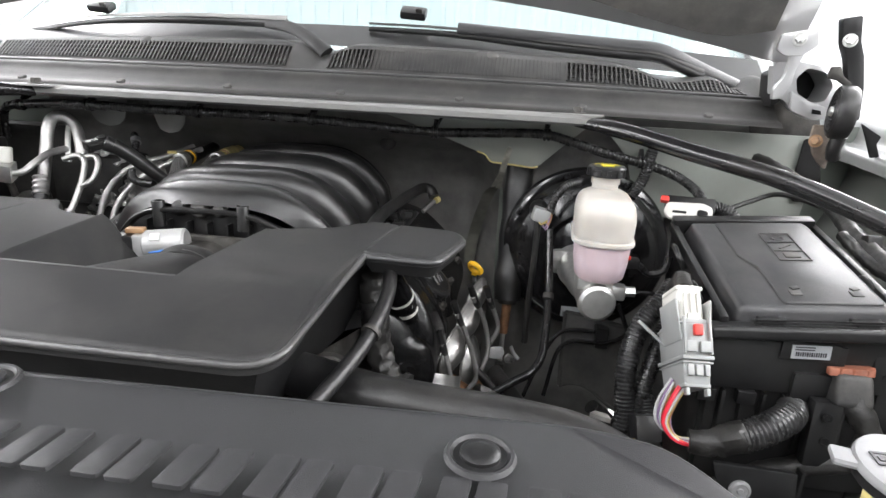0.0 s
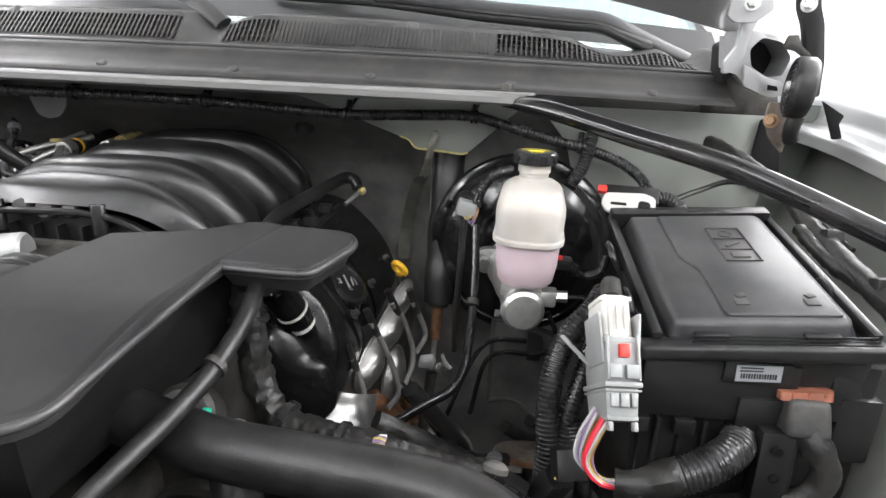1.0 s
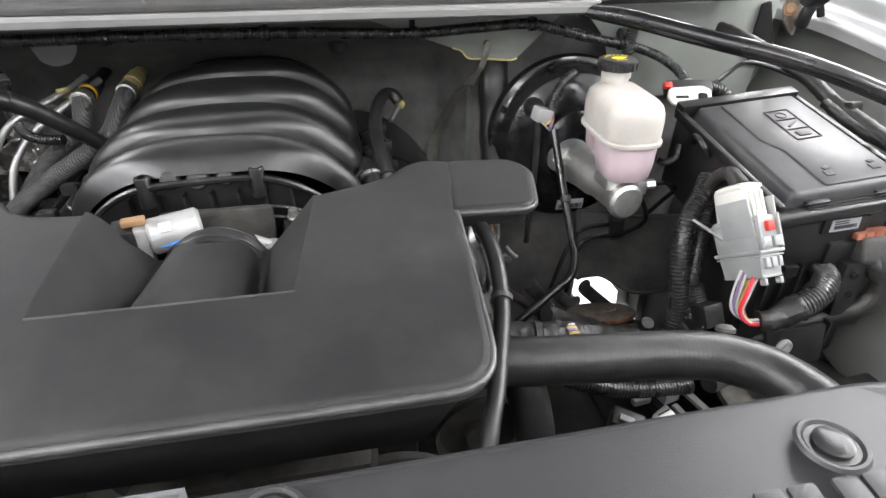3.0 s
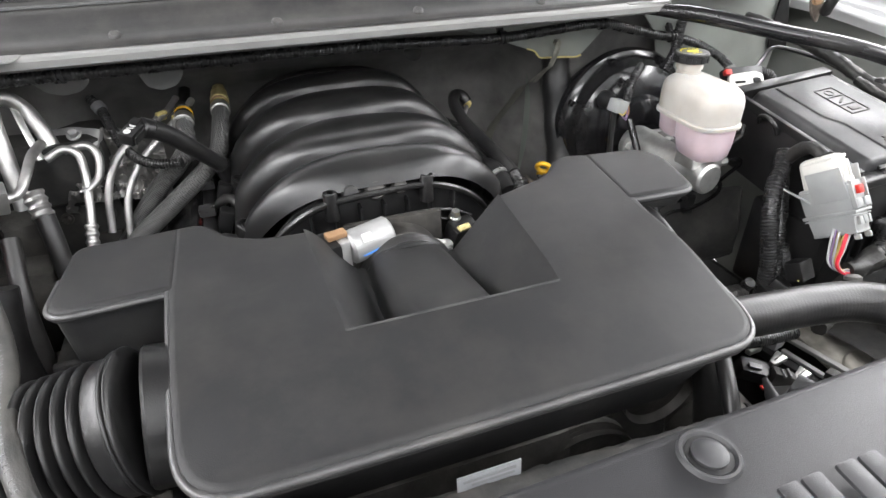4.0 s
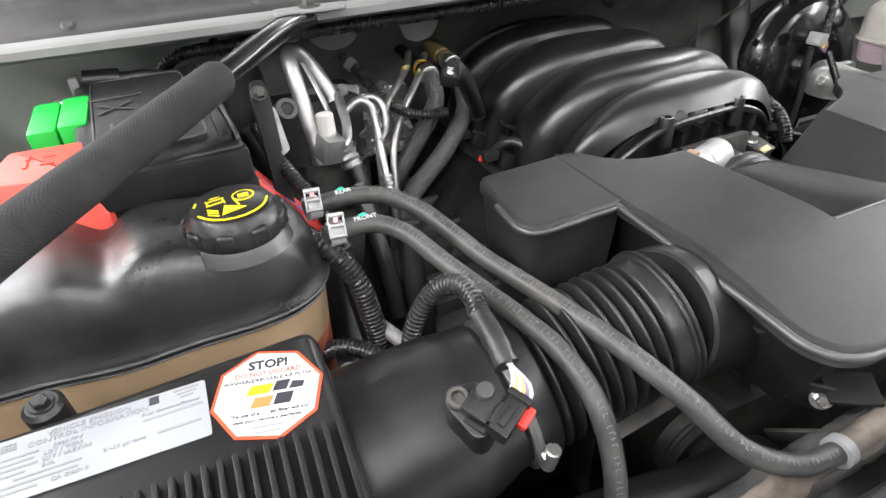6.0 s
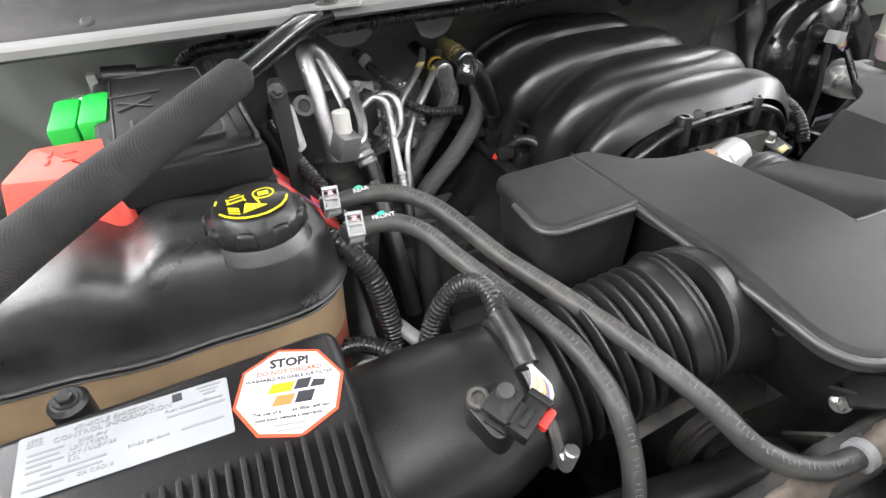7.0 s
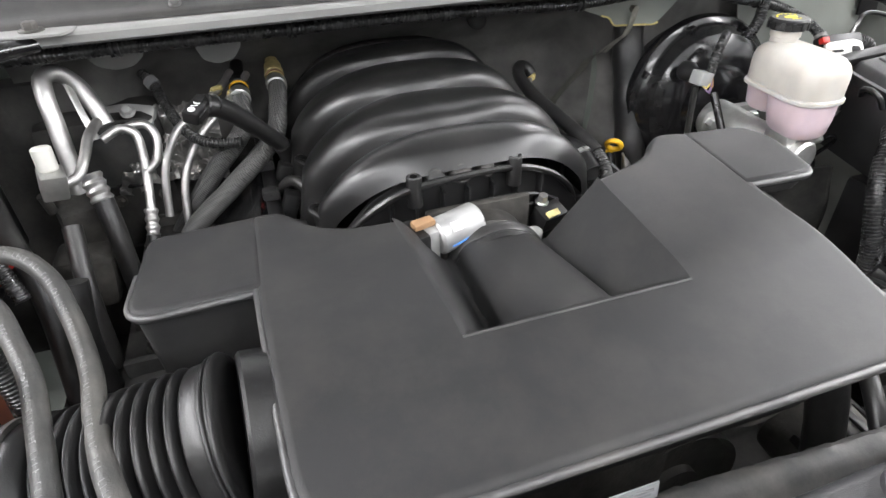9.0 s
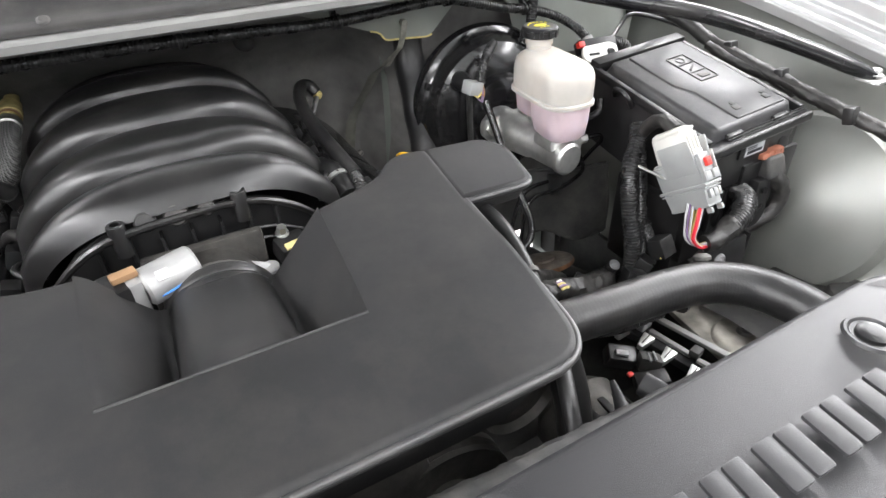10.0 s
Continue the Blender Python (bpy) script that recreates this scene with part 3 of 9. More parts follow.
for x in (0.171, -0.48):
    p = cowl_at(x, 0.95)
    add = B()
    add_lathe(add, [(0.011, -0.010), (0.011, 0.004), (0.008, 0.006), (0.0, 0.006)], p + Vector((0, 0.002, -0.004)), (0, -0.7, 0.7), 18)
    part("clip_cap", add, DUSTY, cowl)

# windscreen with the dark dashboard behind it
bm = B()


def screen(u, v):
    x = -0.95 + 1.62 * u
    c = crown(x)
    return (x, 1.375 + 0.08 * c * c + 0.62 * v, 1.762 - 0.03 * c * c + 0.40 * v)


add_grid(bm, 30, 10, screen)
g = solo("windscreen", bm, GLASS, "clear sloping windscreen glass", "windscreen")
sm = g.modifiers.new("thickness", "SOLIDIFY")
sm.thickness = 0.004
g.visible_shadow = False
part("edge_band", add_grid(B(), 30, 2, lambda u, v: Vector(screen(u, 0.10 * v)) + Vector((0, -0.003, 0.004))), BLACK, g, "black printed band along the glass edge")
bm = B()


def dash(u, v):
    x = -0.93 + 1.58 * u
    c = crown(x)
    return (x, 1.40 + 0.08 * c * c + 0.62 * v, 1.742 - 0.03 * c * c + 0.05 * math.sin(v * 1.5))


add_grid(bm, 20, 8, dash)
solo("dashboard", bm, BLACK, "dark dashboard top behind the windscreen", "dashboard")
bm = B()
add_tube(bm, [(-1.02, 1.49, 1.71), (-0.96, 1.62, 1.84), (-0.90, 1.9, 2.08), (-0.85, 2.05, 2.18)], 0.03, n=10)
solo("windscreen_pillar", bm, SILVER, "silver painted windscreen pillar", "pillar", kind="structure")
bm = B()
add_tube(bm, [(0.70, 1.49, 1.71), (0.66, 1.62, 1.84), (0.60, 1.9, 2.08), (0.55, 2.05, 2.18)], 0.03, n=10)
solo("windscreen_pillar", bm, SILVER, "silver painted windscreen pillar", "pillar", kind="structure")


# side panels under the inner fenders, added to block stray light
for sx in (0.655, -0.955):
    solo("light_block_panel", add_box(B(), (sx, 0.7, 0.99), (0.012, 1.7, 0.16), 0.003), RIM, "added black panel blocking stray light below the inner fender", "panel", kind="structure")


# inner and outer fenders
def drop(y, side):
    """The driver's fender ledge falls towards the front."""
    return -0.085 + 0.115 * smooth(0.6, 1.4, y) if side > 0 else 0.0


def apron(side):
    def f(u, v):
        y = -0.05 + 1.48 * u
        zz = 1.60 + drop(y, side) - 0.55 * v
        x = 0.83 - 0.17 * smooth(0.05, 0.75, v) - 0.03 * math.sin(u * 9) * v * (1 - v)
        x += 0.012 * smooth(0.35, 0.42, v) - 0.012 * smooth(0.42, 0.5, v) + 0.008 * math.sin(u * 40) * smooth(0.1, 0.3, v) * smooth(0.6, 0.4, v)
        return (x if side > 0 else -0.30 - x, y, zz)
    return f


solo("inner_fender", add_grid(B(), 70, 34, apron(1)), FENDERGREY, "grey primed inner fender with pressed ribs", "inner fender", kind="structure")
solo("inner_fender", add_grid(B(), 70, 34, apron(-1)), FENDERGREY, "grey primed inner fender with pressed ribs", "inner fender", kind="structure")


def fender(side):
    pr = [(0.828, 1.585), (0.828, 1.603), (0.834, 1.610), (0.868, 1.612), (0.872, 1.618), (0.874, 1.648), (0.885, 1.664), (0.94, 1.668), (1.02, 1.645), (1.08, 1.56), (1.10, 1.30), (1.08, 1.05)]

    def f(u, v):
        y = -0.35 + 2.2 * u
        k = v * (len(pr) - 1)
        i = min(int(k), len(pr) - 2)
        w = k - i
        x = pr[i][0] * (1 - w) + pr[i + 1][0] * w
        z = pr[i][1] * (1 - w) + pr[i + 1][1] * w
        x -= 0.10 * smooth(0.9, 1.6, y) * 0.6
        z += (0.03 * smooth(0.2, 1.4, y) if side < 0 else drop(y, side)) - 0.06 * smooth(0.3, -0.3, y)
        return (x if side > 0 else -0.30 - x, y, z)
    return f


solo("fender", add_grid(B(), 50, 44, fender(1)), SILVER, "silver painted outer fender with a folded lip", "fender", kind="structure", angle=60)
solo("fender", add_grid(B(), 50, 44, fender(-1)), SILVER, "silver painted outer fender with a folded lip", "fender", kind="structure", angle=60)

# underbody: frame rails, cross member and trays leave gaps down to the floor
for c, s, r in (((0.46, 0.9, 0.87), (0.10, 1.6, 0.15), (0, 0, 0)), ((-0.76, 0.9, 1.02), (0.10, 1.6, 0.15), (0, 0, 0))):
    solo("frame_rail", add_box(B(), c, s, 0.012, r), RIM, "dark grimy steel frame rail", "frame rail", kind="structure")
solo("cross_member", add_box(B(), (-0.15, 0.80, 0.96), (1.3, 0.22, 0.08), 0.012), RIM, "dark grimy steel cross member", "cross member", kind="structure")
# Added tray hides the bright floor so the bay's depths stay dark.
solo("under_tray", add_box(B(), (-0.15, 0.53, 0.93), (2.1, 1.66, 0.012), 0.003), RIM, "added black tray shutting out the floor below the bay", "tray", kind="structure")
for sx in (0.66, -0.96):
    bm = B()

    def arch(u, v, sx=sx):
        a = math.pi * (u * 1.0)
        return (sx - 0.16 + 0.36 * v, 0.75 - 0.5 * math.cos(a), 0.72 + 0.50 * math.sin(a))
    add_grid(bm, 30, 6, arch)
    solo("wheel_liner", bm, RIM, "black textured wheel arch liner", "wheel liner", kind="structure")


# ---- engine: intake resonator cover ----
cover = thing("intake_resonator", "satin black plastic intake resonator over the engine front", "air duct", (-0.18, 0.82, 1.43))


def lift(x, y):
    return -0.024 * smooth(0.80, 0.64, y)


TOP = [(-0.424, 0.655), (0.052, 0.655), (0.066, 0.876), (0.085, 1.004), (0.048, 1.012), (0.023, 0.994), (0.008, 0.974), (-0.014, 0.960), (-0.075, 0.938), (-0.301, 0.935), (-0.321, 0.936), (-0.345, 0.939), (-0.374, 0.953), (-0.392, 0.980), (-0.405, 0.993), (-0.430, 0.992), (-0.432, 0.875)]
RAD = [0.048, 0.040, 0.004, 0.012, 0.02, 0.012, 0.012, 0.014, 0.0, 0.0, 0.01, 0.014, 0.014, 0.012, 0.008, 0.008, 0.004]
SY0, SYL = 0.7645, 0.1745


def scoop_left(w):
    return -0.291 - 0.010 * w


def scoop_right(w):
    return -0.092 + 0.017 * w


def flat_top(bm):
    """Keeps the broad top face flat up to its rounded edge."""
    big = max(bm.faces, key=lambda f: f.calc_area() if f.normal.z > 0.5 else 0)
    bmesh.ops.inset_region(bm, faces=[big], thickness=0.0015, use_even_offset=True)
    return bm


outline = ccw(rounded(TOP, RAD, 7))
bm = B()
add_slab(bm, outline, 1.520, 1.535, 0.006)
bmesh.ops.recalc_face_normals(bm, faces=bm.faces)
flat_top(bm)
for k in range(9):
    y = 0.655 + 0.018 * k
    bmesh.ops.bisect_plane(bm, geom=bm.verts[:] + bm.edges[:] + bm.faces[:], plane_co=(0, y, 0), plane_no=(0, 1, 0))
for co, no in (((0, SY0, 0), (0, 1, 0)), ((-0.291, SY0, 0), (SYL, 0.010, 0)), ((-0.092, SY0, 0), (SYL, -0.017, 0))):
    bmesh.ops.bisect_plane(bm, geom=bm.verts[:] + bm.edges[:] + bm.faces[:], plane_co=co, plane_no=no)
gone = []
for f in bm.faces:
    c = f.calc_center_median()
    w = (c.y - SY0) / SYL
    if w > 0 and scoop_left(w) < c.x < scoop_right(w) and c.y < 0.945:
        gone.append(f)
bmesh.ops.delete(bm, geom=gone, context="FACES")
for v in bm.verts:
    v.co.z += lift(v.co.x, v.co.y)
part("top_shell", bm, COVER, cover, angle=40)
start = min(range(len(outline)), key=lambda i: (Vector(outline[i]) - Vector((-0.432, 0.874))).length)
lip = []
for k in range(len(outline)):
    x, y = outline[(start + k) % len(outline)]
    if k > 3 and y > 0.879:
        break
    lip.append((x, y, 1.5295 + lift(x, y)))
part("rim_lip", tube(lip, 0.0036, n=10, step=0.004), LIP, cover, "rounded lip round the edge, lightened for its highlight")
bm = B()
LOW = [(-0.412, 0.668), (0.034, 0.668), (0.050, 0.878), (0.067, 0.990), (0.030, 0.985), (-0.010, 0.950), (-0.060, 0.932), (-0.080, 0.752),
       (-0.302, 0.750), (-0.318, 0.925), (-0.360, 0.940), (-0.395, 0.978), (-0.419, 0.978), (-0.420, 0.875)]
add_slab(bm, LOW, 1.405, 1.521, 0.0, lift, draft=-0.034)
# Blacker than the top shell, to hold the shade beneath its lip.
part("lower_shell", bm, DEEPBLACK, cover, "matt black lower half, darkened for shade under the lip")


def chamber(name, plan, z0, run):
    """A closed chamber beside the shell: flat lid, flush walls and a bead along its free edge, lightened as a
    highlight.
    """
    bm = B()
    add_slab(bm, plan, 1.523, 1.5350, 0.005)
    bmesh.ops.recalc_face_normals(bm, faces=bm.faces)
    flat_top(bm)
    add_slab(bm, inset(ccw(plan), 0.003), z0, 1.524, 0.0, draft=-0.007)
    ob = part(name, bm, COVER, cover, angle=55)
    part("rim_lip", tube([(x, y, 1.5290) for x, y in run], 0.0034, n=10, step=0.004), LIP, cover, "rounded lip round the edge, lightened for its highlight")
    return ob


lw = rounded([(-0.534, 0.868), (-0.4245, 0.8735), (-0.4245, 0.9905), (-0.524, 0.986)], [0.026, 0.0, 0.0, 0.018], 7)
chamber("side_chamber", lw, 1.425, [(-0.4245, 0.8735)] + lw[:8][::-1] + [(-0.529, 0.93)])
rw = rounded([(0.0605, 0.8765), (0.150, 0.8725), (0.172, 0.962), (0.158, 0.996), (0.0800, 1.004)], [0.0, 0.018, 0.016, 0.016, 0.0], 7)
chamber("side_chamber", rw, 1.508, [(0.0605, 0.8765)] + [q for q in rw if q[0] > 0.12])


def scoop(u, v):
    """The hollow over the outlet: a soft flank, a creased flank, and the outlet's round back between them."""
    vv = min(1.0, v / 0.95)
    y = SY0 + SYL * vv
    xl, xr = scoop_left(vv), scoop_right(vv)
    x = xl + (xr - xl) * u
    top = 1.535
    a = min(1, max(0, (x - xl) / (-0.2475 - xl)))
    left = top - 0.064 * (0.45 * a * a * (3 - 2 * a) + 0.55 * a ** 1.25)
    b = min(1, max(0, (xr - x) / (xr + 0.1335)))
    right = top - 0.066 * b
    dx = min(1.0, abs(x + 0.190) / 0.0535)
    dome = 1.5270 - 0.034 * vv - 0.060 * (1 - (1 - dx ** 3.4) ** 0.42)
    k = 0.004
    m = max(left, right)
    z = max(m, dome) + 0.25 * k * max(0, 1 - abs(m - dome) / k) ** 2
    ramp = top - 0.0004 - 1.05 * max(0, y - SY0)
    z = max(z, ramp) + 0.25 * k * max(0, 1 - abs(z - ramp) / k) ** 2 * smooth(0, 0.03, vv)
    z = min(z, top) + lift(x, y)
    if v > 0.95:
        z -= 0.6 * (v - 0.95)
        y += 0.02 * (v - 0.95)
    return (x, y, z)


part("scoop", add_grid(B(), 96, 110, scoop), COVER, cover, angle=50)
# Thin pale bead draws the bright line where this edge catches light.
edge = [(-0.291 + 0.199 * i / 20, SY0 - 0.0007, 1.5345 + lift(0, SY0)) for i in range(21)]
part("scoop_edge", tube(edge, 0.0013, n=8, step=0.01), LIP, cover, "edge in front of the hollow, lightened as a highlight")
bm = B()
add_lathe(bm, [(0.050, 0), (0.058, 0.001), (0.060, 0.006), (0.058, 0.012), (0.061, 0.016), (0.061, 0.024), (0.057, 0.028), (0.050, 0.029)], (-0.189, 0.921, 1.440), (0, 1, 0), 40)
part("outlet_boot", bm, RUBBER, cover)
lbl = part("label", add_box(B(), (-0.205, 0.6592, 1.433), (0.056, 0.0012, 0.022), 0, (-6, 0, 0)), PAPER, cover, "small white printed label")
bm = B()
for i in range(3):
    add_box(bm, (-0.205 + 0.003 * (i % 2), 0.6584 + 0.0005 * i, 1.439 - i * 0.006), (0.046 - 0.008 * i, 0.0008, 0.0026), 0, (-6, 0, 0))
part("label_print", bm, INKG, lbl)
bm = B()
add_box(bm, (-0.262, 0.652, 1.405), (0.05, 0.02, 0.03), 0.006, (10, 0, 0))
add_bolt(bm, (-0.245, 0.641, 1.410), (0, -1, 0.2), 0.007, 0.006, 0.011)
part("mounting_tab", bm, DARKMETAL, cover)

# ---- intake manifold ----
mani = thing("intake_manifold", "black moulded intake manifold with arched runners", "intake manifold", (-0.197, 1.2, 1.44))


VALLEY = [0.985, 1.070, 1.192, 1.312, 1.405, 1.460, 1.52]


def mz(x, y):
    s = abs((x + 0.192) / 0.147)
    zc = 1.531 + 0.030 * smooth(0.985, 1.06, y) + 0.008 * smooth(1.1, 1.4, y) - 0.030 * smooth(1.43, 1.475, y)
    return zc - 0.079 * s ** 2.7 - 0.55 * max(0, s - 0.98)


ROWS = [a + (b - a) * (j / 44) for a, b in zip(VALLEY, VALLEY[1:]) for j in range(44)]
ROWS = [e for e in ROWS if 1.000 <= e <= 1.418]


def runner(u, v):
    """Arched runners, each with a steep rounded front lip and a long falling back."""
    s = (u - 0.5) * 2.24
    x = -0.192 + 0.147 * s
    e = ROWS[round(v * (len(ROWS) - 1))]
    y = e + 0.030 * s * s
    i = max(k for k in range(6) if VALLEY[k] <= e + 1e-6)
    span = VALLEY[i + 1] - VALLEY[i]
    w = min(1, max(0, (e - VALLEY[i]) / span))
    amp = (0.0170 + 0.0170 * smooth(0.15, 0.85, abs(s + 0.05))) * min(1, span / 0.1)
    lip = math.sqrt(max(0, 1 - (1 - min(1, w / 0.24)) ** 2))
    ridge = amp * lip * (1 - max(0, (w - 0.24) / 0.76) ** 2.0) * smooth(0.985, 1.02, e)
    dz = (mz(x + 0.002, y) - mz(x - 0.002, y)) / 0.004
    n = Vector((-dz, 0, 1)).normalized() * ridge
    return (x + n.x, y, mz(x, y) + n.z - 0.05 * smooth(0.975, 1.0, v))


part("runner_shell", add_grid(B(), 96, len(ROWS) - 1, runner), MANI, mani, angle=60)
bm = B()
add_box(bm, (-0.197, 1.22, 1.425), (0.335, 0.39, 0.07), 0.01)
part("base_flange", bm, BLACK, mani)
EDGE = [(-0.352, 1.030, 1.445), (-0.334, 1.012, 1.480), (-0.305, 1.000, 1.510), (-0.272, 0.996, 1.527), (-0.20, 0.999, 1.532), (-0.135, 1.004, 1.528), (-0.095, 1.008, 1.512), (-0.064, 1.016, 1.485), (-0.042, 1.032, 1.448)]
bm = B()
add_tube(bm, EDGE, 0.0042, n=8)
part("front_bead", bm, MANI, mani)
bm = B()
eo = [(p[0], p[2]) for p in EDGE] + [(-0.045, 1.40), (-0.35, 1.40)]
add_slab(bm, eo, 0, 0.006, 0.001, m=Matrix(((1, 0, 0, 0), (0, 0, -1, 1.024), (0, 1, 0, 0), (0, 0, 0, 1))))
part("front_wall", bm, BLACK, mani)
for i in range(1, 8):
    x = -0.315 + 0.03 * i
    part("front_rib", add_box(B(), (x, 1.012, 1.475), (0.003, 0.018, 0.075), 0.0008), BLACK, mani)
for z0 in (1.492, 1.478):
    bm = B()
    add_tube(bm, [(-0.27, 1.006, z0 - 0.03), (-0.23, 1.003, z0 - 0.004), (-0.17, 1.003, z0 + 0.002), (-0.11, 1.005, z0 - 0.004), (-0.08, 1.008, z0 - 0.02)], 0.0022, n=6)
    part("front_rib", bm, BLACK, mani)
for x, y in ((-0.261, 0.9985), (-0.141, 1.006)):
    bm = B()
    add_lathe(bm, [(0.0085, -0.022), (0.0085, 0.012), (0.0078, 0.0135), (0.0045, 0.0135), (0.004, 0.008), (0, 0.008)], (x, y, 1.529), (0, 0, 1), 20)
    part("cover_post", bm, MANI, mani)
for x, r in ((-0.235, 0.011), (-0.205, 0.013), (-0.175, 0.010)):
    bm = B()
    add_lathe(bm, [(0, 0.006), (r * 0.8, 0.005), (r, 0.001), (r, -0.006)], (x, 1.006, 1.533), (0, -0.85, 0.25), 22, (1, 1.0))
    part("lug", bm, DUSTY, mani)
for sx, y in ((-0.040, 1.30), (-0.034, 1.10), (-0.352, 1.20), (-0.352, 1.06)):
    d = 1 if sx > -0.2 else -1
    loop = [(0, -0.016, -0.012), (0.003 * d, -0.016, 0.012), (0.012 * d, -0.012, 0.020), (0.018 * d, 0, 0.021), (0.012 * d, 0.012, 0.020), (0.003 * d, 0.016, 0.012), (0, 0.016, -0.012)]
    part("lifting_loop", tube([(sx + a, y + b, 1.468 + c) for a, b, c in loop], 0.0032, n=8), BLACK, mani)

# ---- throttle body ----
thr = thing("throttle_body", "cast aluminium throttle body with a silver motor", "throttle body", (-0.19, 0.98, 1.43))
bm = B()
add_lathe(bm, [(0.052, 0), (0.056, 0.003), (0.056, 0.04), (0.05, 0.045)], (-0.19, 0.957, 1.438), (0, 1, 0), 36)
add_box(bm, (-0.19, 0.992, 1.438), (0.125, 0.012, 0.125), 0.006)
part("bore", bm, DARKMETAL, thr)
bm = B()
add_cyl(bm, (-0.254, 0.952, 1.492), (-0.202, 0.966, 1.496), 0.0200, bev=0.003, n=28)
part("motor", bm, ALUD, thr, "silver cylindrical motor can with a blue pen mark")
bm = B()
add_box(bm, (-0.233, 0.942, 1.508), (0.012, 0.002, 0.010), 0.0005, (-40, 0, 15))
part("motor_label", bm, PAPERW, thr)
bm = B()
add_tube(bm, [(-0.240, 0.9365, 1.488), (-0.226, 0.9395, 1.490), (-0.208, 0.945, 1.4945)], 0.0014, n=5)
part("pen_mark", bm, BLUEINK, thr)
bm = B()
add_box(bm, (-0.262, 0.955, 1.478), (0.014, 0.034, 0.060), 0.004, (0, 0, 14))
part("motor_flange", bm, ALUD, thr)
bm = B()
add_box(bm, (-0.278, 0.952, 1.482), (0.024, 0.040, 0.052), 0.005, (0, 0, 14))
part("connector", bm, BLACK, thr)
bm = B()
add_box(bm, (-0.266, 0.953, 1.512), (0.024, 0.013, 0.007), 0.002, (0, 0, 14))
part("connector_lock", bm, BROWNP, thr, "tan connector lock")
bm = B()
add_tube(bm, [(-0.200, 0.966, 1.484), (-0.178, 0.965, 1.4835), (-0.155, 0.965, 1.474), (-0.131, 0.965, 1.462)], 0.0055, n=10, flat=0.6)
add_cyl(bm, (-0.131, 0.968, 1.448), (-0.131, 0.964, 1.466), 0.009, bev=0.002)
part("arm", bm, ALUD, thr)
sens = thing("pressure_sensor", "black sensor with a pale tag and steel bolt", "sensor", (-0.10, 0.99, 1.45))
part("body", add_box(B(), (-0.10, 0.992, 1.462), (0.036, 0.026, 0.026), 0.004, (20, 0, 15)), BLACK, sens)
part("tag", add_box(B(), (-0.101, 0.980, 1.472), (0.017, 0.008, 0.006), 0.001, (30, 0, 15)), CREAM, sens)
part("bolt", add_bolt(B(), (-0.106, 1.0, 1.478), (0, -0.3, 1), 0.006, 0.010, 0.008), STEEL, sens)

# ---- engine block, valve covers, heat shields ----
bm = B()
add_box(bm, (-0.185, 1.18, 1.20), (0.42, 0.56, 0.42), 0.02)
add_box(bm, (-0.185, 0.86, 1.12), (0.30, 0.18, 0.36), 0.03)
solo("engine_block", bm, DARKMETAL, "dark grimy engine block under the manifold", "engine")
vc = thing("valve_cover", "glossy black valve cover", "valve cover", (-0.45, 1.17, 1.33), "valve covers")
part("cover", add_slab(B(), rounded([(-0.078, -0.225), (0.078, -0.225), (0.078, 0.22), (-0.078, 0.22)], 0.025, 5), -0.06, 0.034, 0.012, m=pose(-0.462, 1.195, 1.378, 0, -42, 0), draft=0.006), VALVECOV, vc)
for k in range(4):
    part("bolt", add_bolt(B(), Matrix.Translation((-0.45, 1.2, 1.375)) @ pose(0, 0, 0, 0, -40, 0) @ Vector((-0.055, -0.18 + 0.12 * k, 0.028)), (-0.64, 0, 0.77), 0.005, 0.006, 0.007), DARKMETAL, vc)
VC = [(-0.01, 1.455), (0.03, 1.450), (0.058, 1.440), (0.084, 1.421), (0.108, 1.393), (0.127, 1.358), (0.136, 1.322), (0.132, 1.296), (0.118, 1.280), (0.10, 1.272)]

VCS = spline([Vector((x, 0, z)) for x, z in VC], 0.004)


def valve_top(u, v):
    """Rounded cover, drawn in at its front end, with a pocket for the coil and a raised land for the filler."""
    f = v * (len(VCS) - 1)
    i = min(int(f), len(VCS) - 2)
    q = VCS[i].lerp(VCS[i + 1], f - i)
    x, z = q.x, q.z
    y = 0.976 + 0.45 * u + 0.045 * smooth(0.35, 0.0, v)
    g = math.sqrt(max(0, 1 - (1 - min(1, u / 0.07)) ** 2))
    x, z = 0.05 + (x - 0.05) * (0.05 + 0.95 * g), 1.37 + (z - 1.37) * (0.05 + 0.95 * g)
    r = math.hypot((x - 0.086) * 1.0, (y - 1.022) * 0.85)
    dip_in = -0.015 * smooth(0.046, 0.030, r)
    land = 0.003 * smooth(0.060, 0.054, math.hypot((x - 0.105) * 1.2, y - 1.165))
    seam = -0.003 * math.exp(-((y - 1.235) / 0.004) ** 2)
    h = dip_in + land + seam
    return (x + 0.62 * h, y, z + 0.78 * h)


vc = thing("valve_cover", "glossy black valve cover with a pocket for the coil", "valve cover", (0.06, 1.17, 1.33), "valve covers")
part("cover", add_grid(B(), 150, 70, valve_top), VALVECOV, vc, angle=60)
for k in range(3):
    part("bolt", add_bolt(B(), valve_top(0.34 + 0.27 * k, 0.60), (0.75, 0, 0.66), 0.0055, 0.008, 0.008), DARKMETAL, vc)
part("lower_lip", tube([valve_top(0.06 + 0.94 * k / 20, 0.97) for k in range(21)], 0.004, n=8), VALVECOV, vc)
oc = thing("oil_filler_cap", "black oil filler cap with moulded pale print", "oil cap", (0.10, 1.19, 1.39))
bm = B()
OC, OD = Vector((0.104, 1.163, 1.398)), Vector((0.66, -0.12, 0.74)).normalized()
